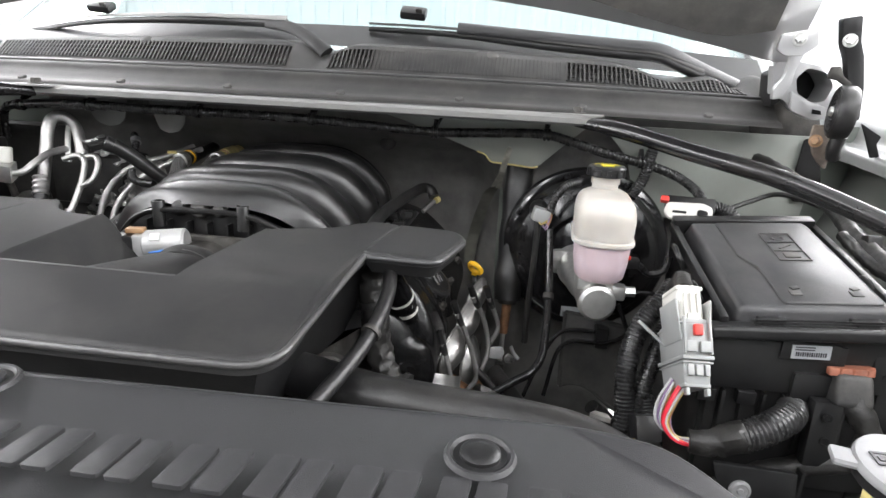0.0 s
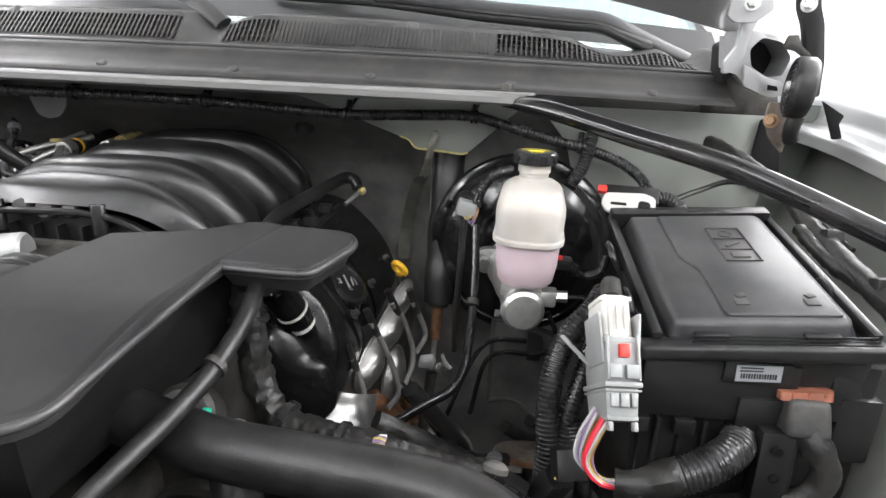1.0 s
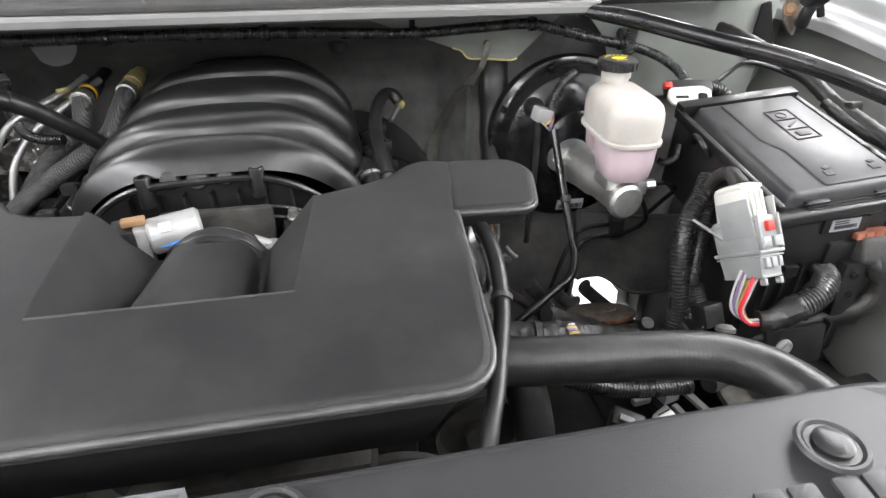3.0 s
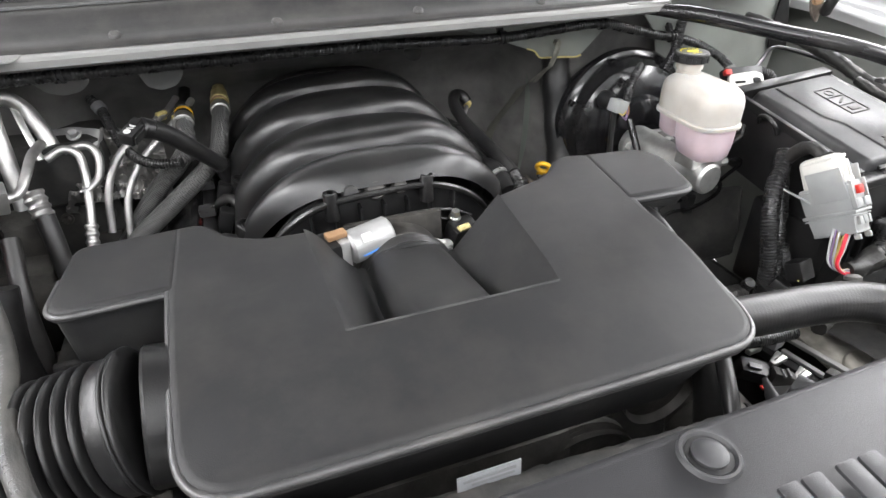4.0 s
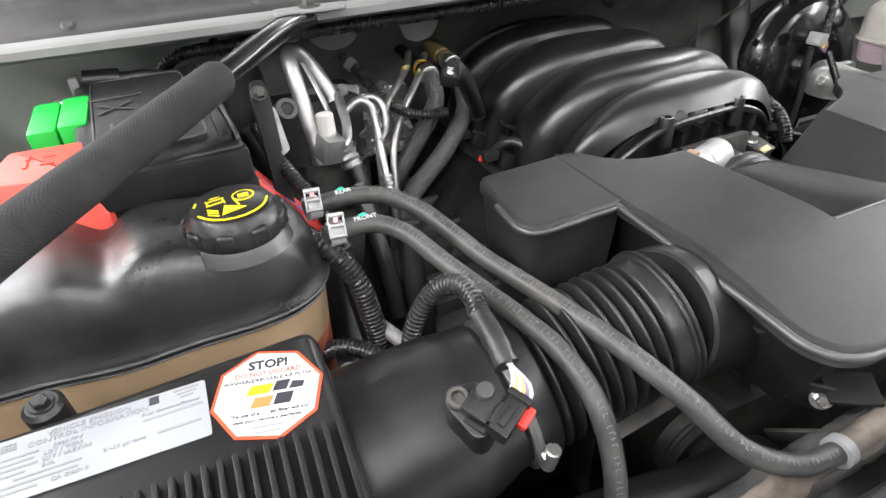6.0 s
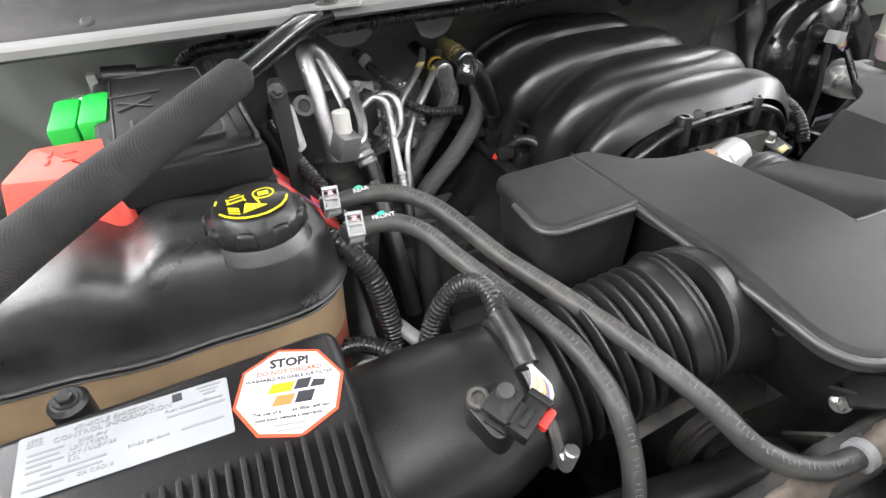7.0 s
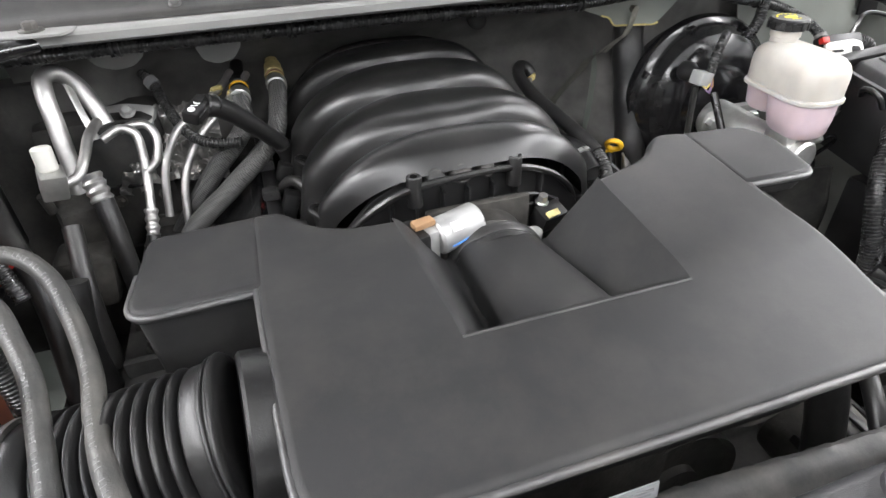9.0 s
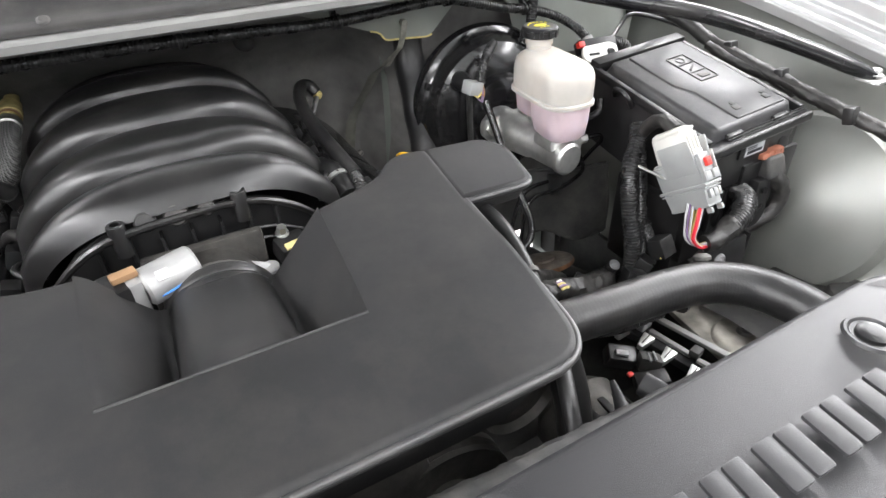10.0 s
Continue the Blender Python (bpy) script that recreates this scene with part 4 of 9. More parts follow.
prof = [(0.034, -0.014), (0.0375, -0.006), (0.0375, 0.006), (0.0355, 0.0085), (0.0300, 0.0095), (0.0285, 0.0085), (0, 0.0085)]
add_lathe(bm, prof, OC, OD, 40)
for k in range(10):
    a = 2 * math.pi * k / 10
    add_box(bm, OC + frame_to(OD).to_3x3() @ Vector((0.0375 * math.cos(a), 0.0375 * math.sin(a), 0)), (0.007, 0.007, 0.010), 0.002)
part("cap", bm, BLACK, oc)
bm = B()
mm = Matrix.Translation(OC + OD * 0.0092) @ frame_to(OD) @ pose(0, 0, 0, 0, 0, 62)
for x, y, w, h in ((0.0, 0.002, 0.030, 0.0055), (-0.018, 0.002, 0.0016, 0.010), (0.0, 0.018, 0.012, 0.004), (-0.004, 0.0235, 0.004, 0.003), (0.004, 0.0235, 0.004, 0.003), (0.0, -0.012, 0.012, 0.005), (0.008, -0.015, 0.006, 0.002), (-0.008, -0.010, 0.005, 0.002), (0.0, -0.021, 0.016, 0.0022)):
    t = B()
    add_box(t, (x * 0.8, y * 0.8, 0), (w * 0.75, h * 0.7, 0.0008))
    merge(bm, t, mm)
tagged(part("print", bm, CAPGREY, oc), kind="stuff")
# plug wires and the foil heat shield along the driver's bank


SN = Vector((0.876, -0.46, 0.13)).normalized()
hs = thing("heat_shield", "silver pressed heat shield with domed lobes below the valve cover", "heat shield", (0.15, 1.15, 1.25))


def lobe(c, ra, rb, turn, high):
    m = Matrix.Translation(c) @ frame_to(SN) @ pose(0, 0, 0, 0, 0, turn)

    def f(u, v):
        a = 2 * math.pi * u
        r = v * (1 + 0.06 * math.sin(3 * a))
        q = Vector((ra * r * math.cos(a), rb * r * math.sin(a), high * (1 - v ** 2.2) + 0.0012 * noise.noise(Vector((math.cos(a) * v * 4, math.sin(a) * v * 4, c[2] * 90)))))
        return m @ q
    part("lobe", add_grid(B(), 40, 16, f), FOIL, hs, angle=60)
    part("lobe_rim", tube([f(k / 24, 1.0) for k in range(25)], 0.0022, n=8), FOIL, hs)


for c, ra, rb, turn, high in (((0.166, 1.196, 1.318), 0.042, 0.027, 40, 0.020), ((0.147, 1.147, 1.280), 0.043, 0.026, 46, 0.020), ((0.174, 1.196, 1.236), 0.046, 0.026, 62, 0.018), ((0.178, 1.232, 1.350), 0.036, 0.022, 30, 0.014)):
    lobe(c, ra, rb, turn, high)


def skirt(u, v):
    a, b, c, d = Vector((0.122, 1.050, 1.292)), Vector((0.168, 1.100, 1.262)), Vector((0.108, 1.016, 1.245)), Vector((0.172, 1.030, 1.215))
    q = (a * (1 - u) + b * u) * (1 - v) + (c * (1 - u) + d * u) * v
    return q + SN * (0.010 * math.sin(math.pi * u) + 0.003 * noise.noise(q * 60))


part("skirt", add_grid(B(), 24, 24, skirt), ALUP, hs, angle=60)
part("backing", add_grid(B(), 6, 6, lambda u, v: Vector((0.118, 1.10, 1.345)).lerp(Vector((0.20, 1.27, 1.335)), u) * (1 - v) + Vector((0.118, 1.08, 1.18)).lerp(Vector((0.19, 1.24, 1.17)), u) * v - SN * 0.004), DARKMETAL, hs)
for pts in ([(0.150, 1.175, 1.372), (0.165, 1.195, 1.338), (0.179, 1.206, 1.2845), (0.1806, 1.201, 1.257), (0.172, 1.18, 1.235)],
            [(0.128, 1.135, 1.358), (0.1425, 1.147, 1.322), (0.158, 1.162, 1.268), (0.1654, 1.1635, 1.228), (0.153, 1.1375, 1.218)],
            [(0.112, 1.09, 1.325), (0.121, 1.097, 1.2925), (0.131, 1.103, 1.244), (0.145, 1.114, 1.189)],
            [(0.175, 1.222, 1.355), (0.1878, 1.2333, 1.3217), (0.195, 1.238, 1.29), (0.183, 1.21, 1.2725)]):
    pts = [Vector(p) + SN * 0.028 for p in pts]
    co = thing("spark_plug_wire", "grey sleeved spark plug wire with a black boot", "plug wire", pts[0], "plug wires")
    part("wire", tube(pts, 0.0042, n=10), WIREG, co)
    part("boot", tube([pts[0] + Vector((-0.006, 0.0, 0.020)), pts[0].lerp(pts[1], 0.45)], 0.0056, n=10), RUBBER, co)
    part("collar", tube([pts[0].lerp(pts[1], 0.44), pts[0].lerp(pts[1], 0.62)], 0.0050, n=10, step=0.002), DARKMETAL, co)
exm = thing("exhaust_manifold", "rusty cast exhaust manifold with flange bolts", "exhaust manifold", (0.18, 1.12, 1.12))
for k in range(4):
    y = 0.99 + 0.085 * k
    part("runner", tube([(0.115, y, 1.225), (0.150, y + 0.004, 1.205), (0.185, y + 0.015, 1.165), (0.195, y + 0.03, 1.11)], 0.018, n=14, wobble=0.12), RUST, exm)
    part("flange", add_box(B(), (0.118, y, 1.226), (0.012, 0.060, 0.045), 0.004, (0, 38, 0)), DARKMETAL, exm)
    for dy in (-0.024, 0.024):
        part("bolt", add_bolt(B(), (0.125, y + dy, 1.232), (0.8, -0.2, 0.6), 0.0065, 0.008, 0.010), STEEL, exm)
part("collector", tube([(0.20, 0.97, 1.10), (0.205, 1.10, 1.09), (0.20, 1.26, 1.08)], 0.026, n=16, wobble=0.1), RUST, exm)
coil = thing("ignition_coil", "black coil boot with a white ring", "ignition coil", (0.09, 1.0, 1.38))
bm = B()
add_cyl(bm, (0.070, 0.982, 1.468), (0.0835, 1.006, 1.428), 0.0185, 0.0185, bev=0.003)
add_cyl(bm, (0.0835, 1.006, 1.428), (0.0905, 1.019, 1.404), 0.0195, 0.0165, bev=0.002)
add_cyl(bm, (0.0905, 1.019, 1.404), (0.0945, 1.026, 1.388), 0.0140, 0.0130, bev=0.002)
part("boot", bm, VALVECOV, coil)
part("band", add_cyl(B(), (0.0830, 1.0051, 1.4295), (0.0837, 1.0063, 1.4275), 0.0197), WHITEP, coil, "thin white line round the boot")
part("seam_line", add_box(B(), (0.0790, 0.9795, 1.4470), (0.0010, 0.0016, 0.040), 0, (32, -18, 0)), WHITEP, coil, "thin white line along the boot")
part("collar", add_lathe(B(), [(0.0150, 0), (0.0168, 0.001), (0.0168, 0.0075), (0.0150, 0.0085)], (0.0885, 1.0152, 1.4105), (0.25, 0.45, -0.86), 24), WHITEP, coil, "off-white plastic collar")

dip = thing("oil_dipstick", "oil dipstick with a yellow ring handle", "dipstick", (0.168, 1.255, 1.33))
bm = B()
DIPM = pose(0.170, 1.262, 1.392, 32, 24, -20)
add_tube(bm, [DIPM @ Vector((0.0125 * math.cos(a), 0, 0.0115 * math.sin(a))) for a in [2 * math.pi * i / 16 for i in range(17)]], 0.0046, n=10)
merge(bm, add_box(B(), (0.002, 0, -0.017), (0.011, 0.010, 0.013), 0.003), DIPM)
part("handle", bm, YELLOW, dip)
bm = B()
add_tube(bm, [DIPM @ Vector((0.002, 0, -0.020)), (0.172, 1.262, 1.35), (0.166, 1.268, 1.30), (0.15, 1.27, 1.2)], 0.006, n=8)
part("guide", bm, BLACK, dip)

# coolant vent and vacuum hoses at the manifold's side
vh = thing("vacuum_hose", "ribbed black vacuum hose with a brass fitting", "hose", (0.03, 1.25, 1.46))
bm = B()
add_tube(bm, [(0.070, 1.398, 1.488), (0.062, 1.405, 1.500), (0.048, 1.402, 1.504), (0.034, 1.375, 1.500), (0.020, 1.30, 1.497), (0.012, 1.20, 1.497), (0.012, 1.13, 1.494), (0.016, 1.08, 1.484)], 0.0105, n=14)
part("hose", bm, RUBBER, vh)
part("loom", tube([(0.016, 1.085, 1.485), (0.014, 1.06, 1.477), (0.010, 1.04, 1.462), (0.010, 1.03, 1.44)], 0.0092, n=12, ridge=(0.0045, 0.001)), LOOM, vh)
part("fitting", tube([(0.052, 1.374, 1.462), (0.0565, 1.381, 1.466), (0.071, 1.403, 1.479)], 0.0042, n=10), ALUP, vh)
part("fitting_cap", add_lathe(B(), [(0.0050, -0.004), (0.0078, -0.003), (0.0078, 0.004), (0.0060, 0.006), (0, 0.006)], (0.074, 1.407, 1.481), (0.55, 0.78, 0.35), 18), CREAM, vh, "brass coloured cap")
bm = B()
add_tube(bm, [(-0.012, 1.14, 1.476), (-0.006, 1.10, 1.482), (-0.002, 1.06, 1.466)], 0.0155, n=14)
part("sleeve", bm, BLACK, vh)
bm = B()
add_tube(bm, [(-0.0062, 1.090, 1.481), (-0.0052, 1.084, 1.4785)], 0.0168, n=18, step=0.002)
part("clamp", bm, STEEL, vh)
solo("fuel_rail", tube([(0.03, 1.42, 1.44), (0.028, 1.25, 1.442), (0.028, 1.06, 1.44)], 0.011, n=12), BLACK, "black fuel rail along the manifold", "fuel rail")
solo("fuel_rail", tube([(-0.41, 1.40, 1.44), (-0.41, 1.25, 1.442), (-0.41, 1.06, 1.44)], 0.011, n=12), BLACK, "black fuel rail along the manifold", "fuel rail")
for i, y in enumerate((1.08, 1.16, 1.25, 1.33)):
    for sx in (0.028, -0.41):
        inj = thing("fuel_injector", "black fuel injector with a wired plug", "injector", (sx, y, 1.42), "injectors")
        part("body", add_box(B(), (sx - 0.02 * (1 if sx > -0.2 else -1), y, 1.445), (0.02, 0.022, 0.04), 0.004, (0, 20 if sx < -0.2 else -20, 0)), BLACK, inj)
        part("plug", add_box(B(), (sx, y + 0.005, 1.464), (0.022, 0.016, 0.014), 0.003), LOOM, inj)


# ---- brake booster, master cylinder and reservoir ----
bo = thing("brake_booster", "gloss black round brake booster on the firewall", "brake booster", (0.362, 1.30, 1.31))
bm = B()
add_lathe(bm, [(0.02, -0.085), (0.045, -0.082), (0.060, -0.075), (0.066, -0.062), (0.098, -0.055), (0.112, -0.045), (0.120, -0.026), (0.126, -0.020), (0.134, -0.017), (0.138, -0.010), (0.138, -0.003), (0.134, 0.003), (0.128, 0.008), (0.122, 0.035), (0.09, 0.06)],
          (0.362, 1.315, 1.432), (0.04, 1, -0.10), 64)
for v in bm.verts:
    v.co = Vector((0.362, 1.315, 1.432)) + (v.co - Vector((0.362, 1.315, 1.432))) * 1.07
part("shell", bm, GLOSS, bo, angle=30)
for a in range(8):
    an = 2 * math.pi * (a + 0.4) / 8
    part("crimp", add_box(B(), (0.362 + 0.137 * math.cos(an), 1.304, 1.432 + 0.137 * math.sin(an)), (0.012, 0.012, 0.006), 0.001, (0, -math.degrees(an) + 90, 0)), GLOSS, bo)
bm = B()
add_box(bm, (0.352, 1.232, 1.337), (0.05, 0.0012, 0.020), 0.0003, (8, 0, 0))
part("label", bm, PAPER, bo, "pale printed label")
bm = B()
for i in range(14):
    add_box(bm, (0.331 + i * 0.0032, 1.2310, 1.334), (0.0012 + 0.0008 * (i % 3), 0.0008, 0.009), 0, (8, 0, 0))
part("label_print", bm, INK, bo)
bm = B()
add_lathe(bm, [(0.016, 0), (0.016, 0.012), (0.012, 0.018), (0.010, 0.028)], (0.272, 1.245, 1.515), (0, -1, 0.1), 18)
part("check_valve", bm, BLACK, bo)
cn = thing("booster_sensor_plug", "pale grey wired plug on the booster", "connector", (0.273, 1.21, 1.50))
part("shell", add_box(B(), (0.274, 1.206, 1.514), (0.026, 0.024, 0.022), 0.003, (0, 15, 8)), GREYP, cn)
for i, (dx, dz) in enumerate(((-0.006, 0.002), (0.0, -0.004), (0.006, 0.002), (0.003, -0.007))):
    bm = B()
    add_tube(bm, [(0.276 + dx, 1.200, 1.506 + dz), (0.281 + dx, 1.192, 1.499 + dz), (0.287 + dx * 0.5, 1.196, 1.506 + dz * 0.3), (0.292, 1.205, 1.520)], 0.0014, n=5)
    part("wire", bm, [WIRES[1], WIRES[2], WIRES[5], WIRES[2]][i], cn)
bm = B()
add_tube(bm, [(0.272, 1.212, 1.500), (0.271, 1.21, 1.47), (0.270, 1.205, 1.42), (0.268, 1.205, 1.36), (0.268, 1.21, 1.28)], 0.0052, n=8, wobble=0.2)
part("cable", bm, TAPE, cn)
bm = B()
add_tube(bm, [(0.288, 1.204, 1.518), (0.296, 1.21, 1.545), (0.312, 1.22, 1.562), (0.335, 1.24, 1.567)], 0.0075, n=10, ridge=(0.004, 0.001))
part("loom", bm, LOOM, cn)

mc = thing("master_cylinder", "cast aluminium brake master cylinder with a fluid reservoir", "master cylinder", (0.345, 1.13, 1.40))
bm = B()
add_lathe(bm, [(0.0, -0.004), (0.022, -0.003), (0.0265, 0.001), (0.027, 0.010), (0.0245, 0.014), (0.0245, 0.075), (0.028, 0.085), (0.030, 0.12), (0.034, 0.15), (0.034, 0.185)], (0.357, 1.052, 1.428), (-0.09, 1, 0.0), 36)
part("barrel", bm, ALU, mc)
bm = B()
add_slab(bm, rounded([(-0.055, -0.02), (0.055, -0.02), (0.055, 0.02), (-0.055, 0.02)], 0.018, 6), 0, 0.012, 0.002, m=Matrix.Translation((0.348, 1.212, 1.437)) @ pose(0, 0, 0, 90, 0, 0))
part("flange", bm, ALU, mc)
for dx in (-0.042, 0.042):
    part("nut", add_bolt(B(), (0.348 + dx, 1.203, 1.437), (0, -1, 0), 0.009, 0.014, 0.012), STEEL, mc)
bm = B()
add_box(bm, (0.386, 1.082, 1.438), (0.026, 0.022, 0.022), 0.005, (0, 0, -5))
add_box(bm, (0.352, 1.085, 1.452), (0.05, 0.045, 0.02), 0.005)
part("port_boss", bm, ALU, mc)
part("fitting", add_cyl(B(), (0.396, 1.08, 1.440), (0.412, 1.079, 1.441), 0.0075, n=6), STEEL, mc)
# reservoir
res = thing("fluid_reservoir", "milky brake fluid reservoir half full of pinkish fluid", "reservoir", (0.36, 1.13, 1.452))


def reservoir_outline(w, l, r=0.018):
    return rounded([(-w, -l), (w, -l), (w, l), (-w, l)], r, 6)


def add_rings(bm, levels, m):
    """Stacked rounded rectangles: (half width, half length, z, y shift)."""
    rings = []
    for w, l, z, sy in levels:
        rings.append([bm.verts.new(m @ Vector((x, y + sy, z))) for x, y in ccw(reservoir_outline(w, l, min(w, l) * 0.85))])
    for a, b in zip(rings, rings[1:]):
        for i in range(len(a)):
            j = (i + 1) % len(a)
            bm.faces.new((a[i], a[j], b[j], b[i]))
    bm.faces.new(rings[0][::-1])
    bm.faces.new(rings[-1])
    return bm


M = pose(0.359, 1.110, 1.456, 0, 0, -4)
bm = add_rings(B(), [(0.028, 0.031, 0.004, -0.030), (0.0340, 0.037, 0.010, -0.028), (0.0375, 0.041, 0.030, -0.026), (0.0390, 0.043, 0.057, -0.024)], M)
part("lower_tank", bm, TANKP, res, "milky plastic tinted pink by the fluid")
bm = add_rings(B(), [(0.026, 0.022, 0.020, 0.036), (0.031, 0.027, 0.026, 0.036), (0.034, 0.031, 0.057, 0.036)], M)
part("rear_tank", bm, TANKP, res, "milky plastic tinted pink by the fluid")
bm = add_rings(B(), [(0.0395, 0.068, 0.056, 0), (0.0432, 0.072, 0.058, 0), (0.0432, 0.072, 0.063, 0), (0.0405, 0.069, 0.065, 0)], M)
part("seam_band", bm, TANKW, res)
bm = add_rings(B(), [(0.0405, 0.069, 0.065, 0), (0.0415, 0.069, 0.090, 0), (0.0408, 0.068, 0.100, 0), (0.0385, 0.065, 0.1085, 0.001), (0.0335, 0.059, 0.1145, 0.002), (0.026, 0.047, 0.1185, 0.008), (0.018, 0.028, 0.1205, 0.02)], M)
part("upper_tank", bm, TANKW, res)
bm = B()
add_lathe(bm, [(0.019, 0), (0.019, 0.010), (0.021, 0.011), (0.021, 0.022)], M @ Vector((0, 0.044, 0.116)), (0, 0, 1), 30)
part("neck", bm, TANKW, res)
bm = B()
cap0 = M @ Vector((0, 0.044, 0.1375))
add_lathe(bm, [(0.0255, 0), (0.027, 0.002), (0.0265, 0.008), (0.0275, 0.009), (0.0275, 0.013), (0.025, 0.0155), (0.0, 0.0155)], cap0, (0, 0, 1), 36)
cap = part("cap", bm, BLACK, res, "black ribbed cap with yellow print")
for i in range(12):
    a = 2 * math.pi * i / 12
    part("grip", add_box(B(), cap0 + Vector((0.0265 * math.cos(a), 0.0265 * math.sin(a), 0.006)), (0.004, 0.006, 0.011), 0.001, (0, 0, math.degrees(a))), BLACK, cap)
bm = B()
ct = cap0 + Vector((0, 0, 0.0159))
add_lathe(bm, [(0.0085, 0), (0.0085, 0.0004), (0, 0.0004)], ct + Vector((0, -0.001, 0)), (0, 0, 1), 24, (1.3, 0.75))
for i in range(7):
    a = 0.5 + 2.1 * i / 6
    add_box(bm, ct + Vector((0.0185 * math.cos(a), 0.0185 * math.sin(a) - 0.001, 0)), (0.0035, 0.0022, 0.0006), 0, (0, 0, math.degrees(a) + 90))
for i in range(3):
    add_box(bm, ct + Vector((-0.006 + 0.006 * i, -0.012, 0)), (0.004, 0.002, 0.0006))
tagged(part("cap_print", bm, INKYEL, cap), kind="stuff")
bm = B()
for dx in (-0.02, 0.018):
    add_box(bm, M @ Vector((dx, -0.030, -0.002)), (0.006, 0.030, 0.022), 0.002)
part("mount_leg", bm, TANKW, res)
bm = B()
add_box(bm, (0.405, 1.10, 1.478), (0.022, 0.020, 0.014), 0.003)
pl = solo("level_sensor_plug", bm, BLACK, "black level sensor plug with a red lock", "connector")
part("lock", add_box(B(), (0.398, 1.094, 1.487), (0.009, 0.006, 0.005), 0.001), RED, pl)
part("cable", tube([(0.415, 1.10, 1.476), (0.435, 1.105, 1.462), (0.452, 1.10, 1.470), (0.458, 1.105, 1.49)], 0.0055, n=8), LOOM, pl)

# brake lines
for nm, pts in (("brake_line", [(0.410, 1.079, 1.441), (0.44, 1.078, 1.440), (0.452, 1.085, 1.425), (0.446, 1.10, 1.40), (0.42, 1.112, 1.364), (0.385, 1.115, 1.357), (0.33, 1.11, 1.357), (0.310, 1.108, 1.345), (0.27, 1.09, 1.25), (0.25, 1.08, 1.18)]),
                ("brake_line", [(0.388, 1.065, 1.425), (0.40, 1.065, 1.40), (0.41, 1.085, 1.37), (0.385, 1.10, 1.346), (0.335, 1.10, 1.344), (0.318, 1.10, 1.33), (0.30, 1.09, 1.25)])):
    solo(nm, tube(pts, 0.0033, n=8), GLOSS, "thin black coated steel brake line", "brake line", "brake lines")
solo("line_clip", add_box(B(), (0.380, 1.112, 1.352), (0.020, 0.024, 0.034), 0.003), BLACK, "black plastic clip on the brake lines", "clip")

# steering shaft with a boot
st = thing("steering_shaft", "steering shaft with a black boot and rusty joint", "steering shaft", (0.225, 1.2, 1.15))
part("boot", tube([(0.236, 1.372, 1.60), (0.235, 1.350, 1.50), (0.233, 1.315, 1.40), (0.232, 1.290, 1.325)], lambda t: 0.0265 + 0.0012 * math.sin(t * 24), n=18), RUBBER, st)
part("boot_clamp", tube([(0.2322, 1.293, 1.336), (0.2320, 1.288, 1.318)], lambda t: 0.0225 - 0.006 * t, n=16, step=0.004), DARKMETAL, st)
part("rod", tube([(0.232, 1.287, 1.318), (0.230, 1.278, 1.262)], lambda t: 0.0092 - 0.001 * t, n=12), RUST, st, "rusty bare rod")
part("thin_rod", tube([(0.230, 1.281, 1.272), (0.228, 1.272, 1.205)], 0.0045, n=10), STEEL, st)
part("shaft", tube([(0.228, 1.272, 1.20), (0.222, 1.25, 1.13), (0.21, 1.2, 1.02)], 0.010, n=12), DARKMETAL, st)
part("yoke", add_slab(B(), rounded([(-0.020, -0.010), (0.004, -0.013), (0.012, 0.0), (0.006, 0.012), (-0.016, 0.010)], 0.004, 3), 0, 0.005, 0.001, m=pose(0.224, 1.262, 1.228, 68, 0, 12)), ALUD, st)
part("bolt", add_bolt(B(), (0.243, 1.250, 1.224), (0.5, -0.8, 0.2), 0.007, 0.012, 0.009), STEEL, st)
part("clip", tube([(0.246, 1.255, 1.246), (0.252, 1.24, 1.240), (0.262, 1.235, 1.232)], 0.004, n=8, flat=0.4), ALUD, st)
part("paint_mark", add_box(B(), (0.2306, 1.189, 1.1925), (0.006, 0.003, 0.018), 0.001, (10, 10, 0)), INKYEL, st, "yellow paint mark")

# ---- fuse box ----
ex, ey = Vector((0.996, 0.0, 0.075)).normalized(), Vector((0.115, 0.976, 0.185)).normalized()
ez = ex.cross(ey).normalized()
ey = ez.cross(ex).normalized()
FB = Matrix((ex.to_4d(), ey.to_4d(), ez.to_4d(), (0, 0, 0, 0))).transposed()
for r in range(3):
    FB[r][3] = (0.466, 0.888, 1.484)[r]
FB[3][0] = FB[3][1] = FB[3][2] = 0.0
FB[3][3] = 1.0
fuse = thing("fuse_box", "black plastic under-hood fuse box with an embossed lid", "fuse box", (0.57, 1.0, 1.33))


def local(bm, m=FB):
    bm.transform(m)
    return bm


bm = B()
rim = rounded([(0, 0.0), (0.193, 0.0), (0.193, 0.252), (0.0, 0.252)], 0.006, 3)
add_slab(bm, rim, -0.12, -0.006, 0.003)
part("base", local(bm), BLACK, fuse)
for c, s in (((0.002, 0.13, -0.001), (0.009, 0.25, 0.014)), ((0.191, 0.13, -0.001), (0.009, 0.25, 0.014)), ((0.096, 0.251, 0.004), (0.19, 0.020, 0.020))):
    part("rim", local(add_box(B(), c, s, 0.002)), BLACK, fuse)
ledge = part("front_ledge", local(add_box(B(), (0.092, -0.002, -0.007), (0.215, 0.024, 0.015), 0.005, (-14, 0, 0), 1.0, 3)), BLACK, fuse)
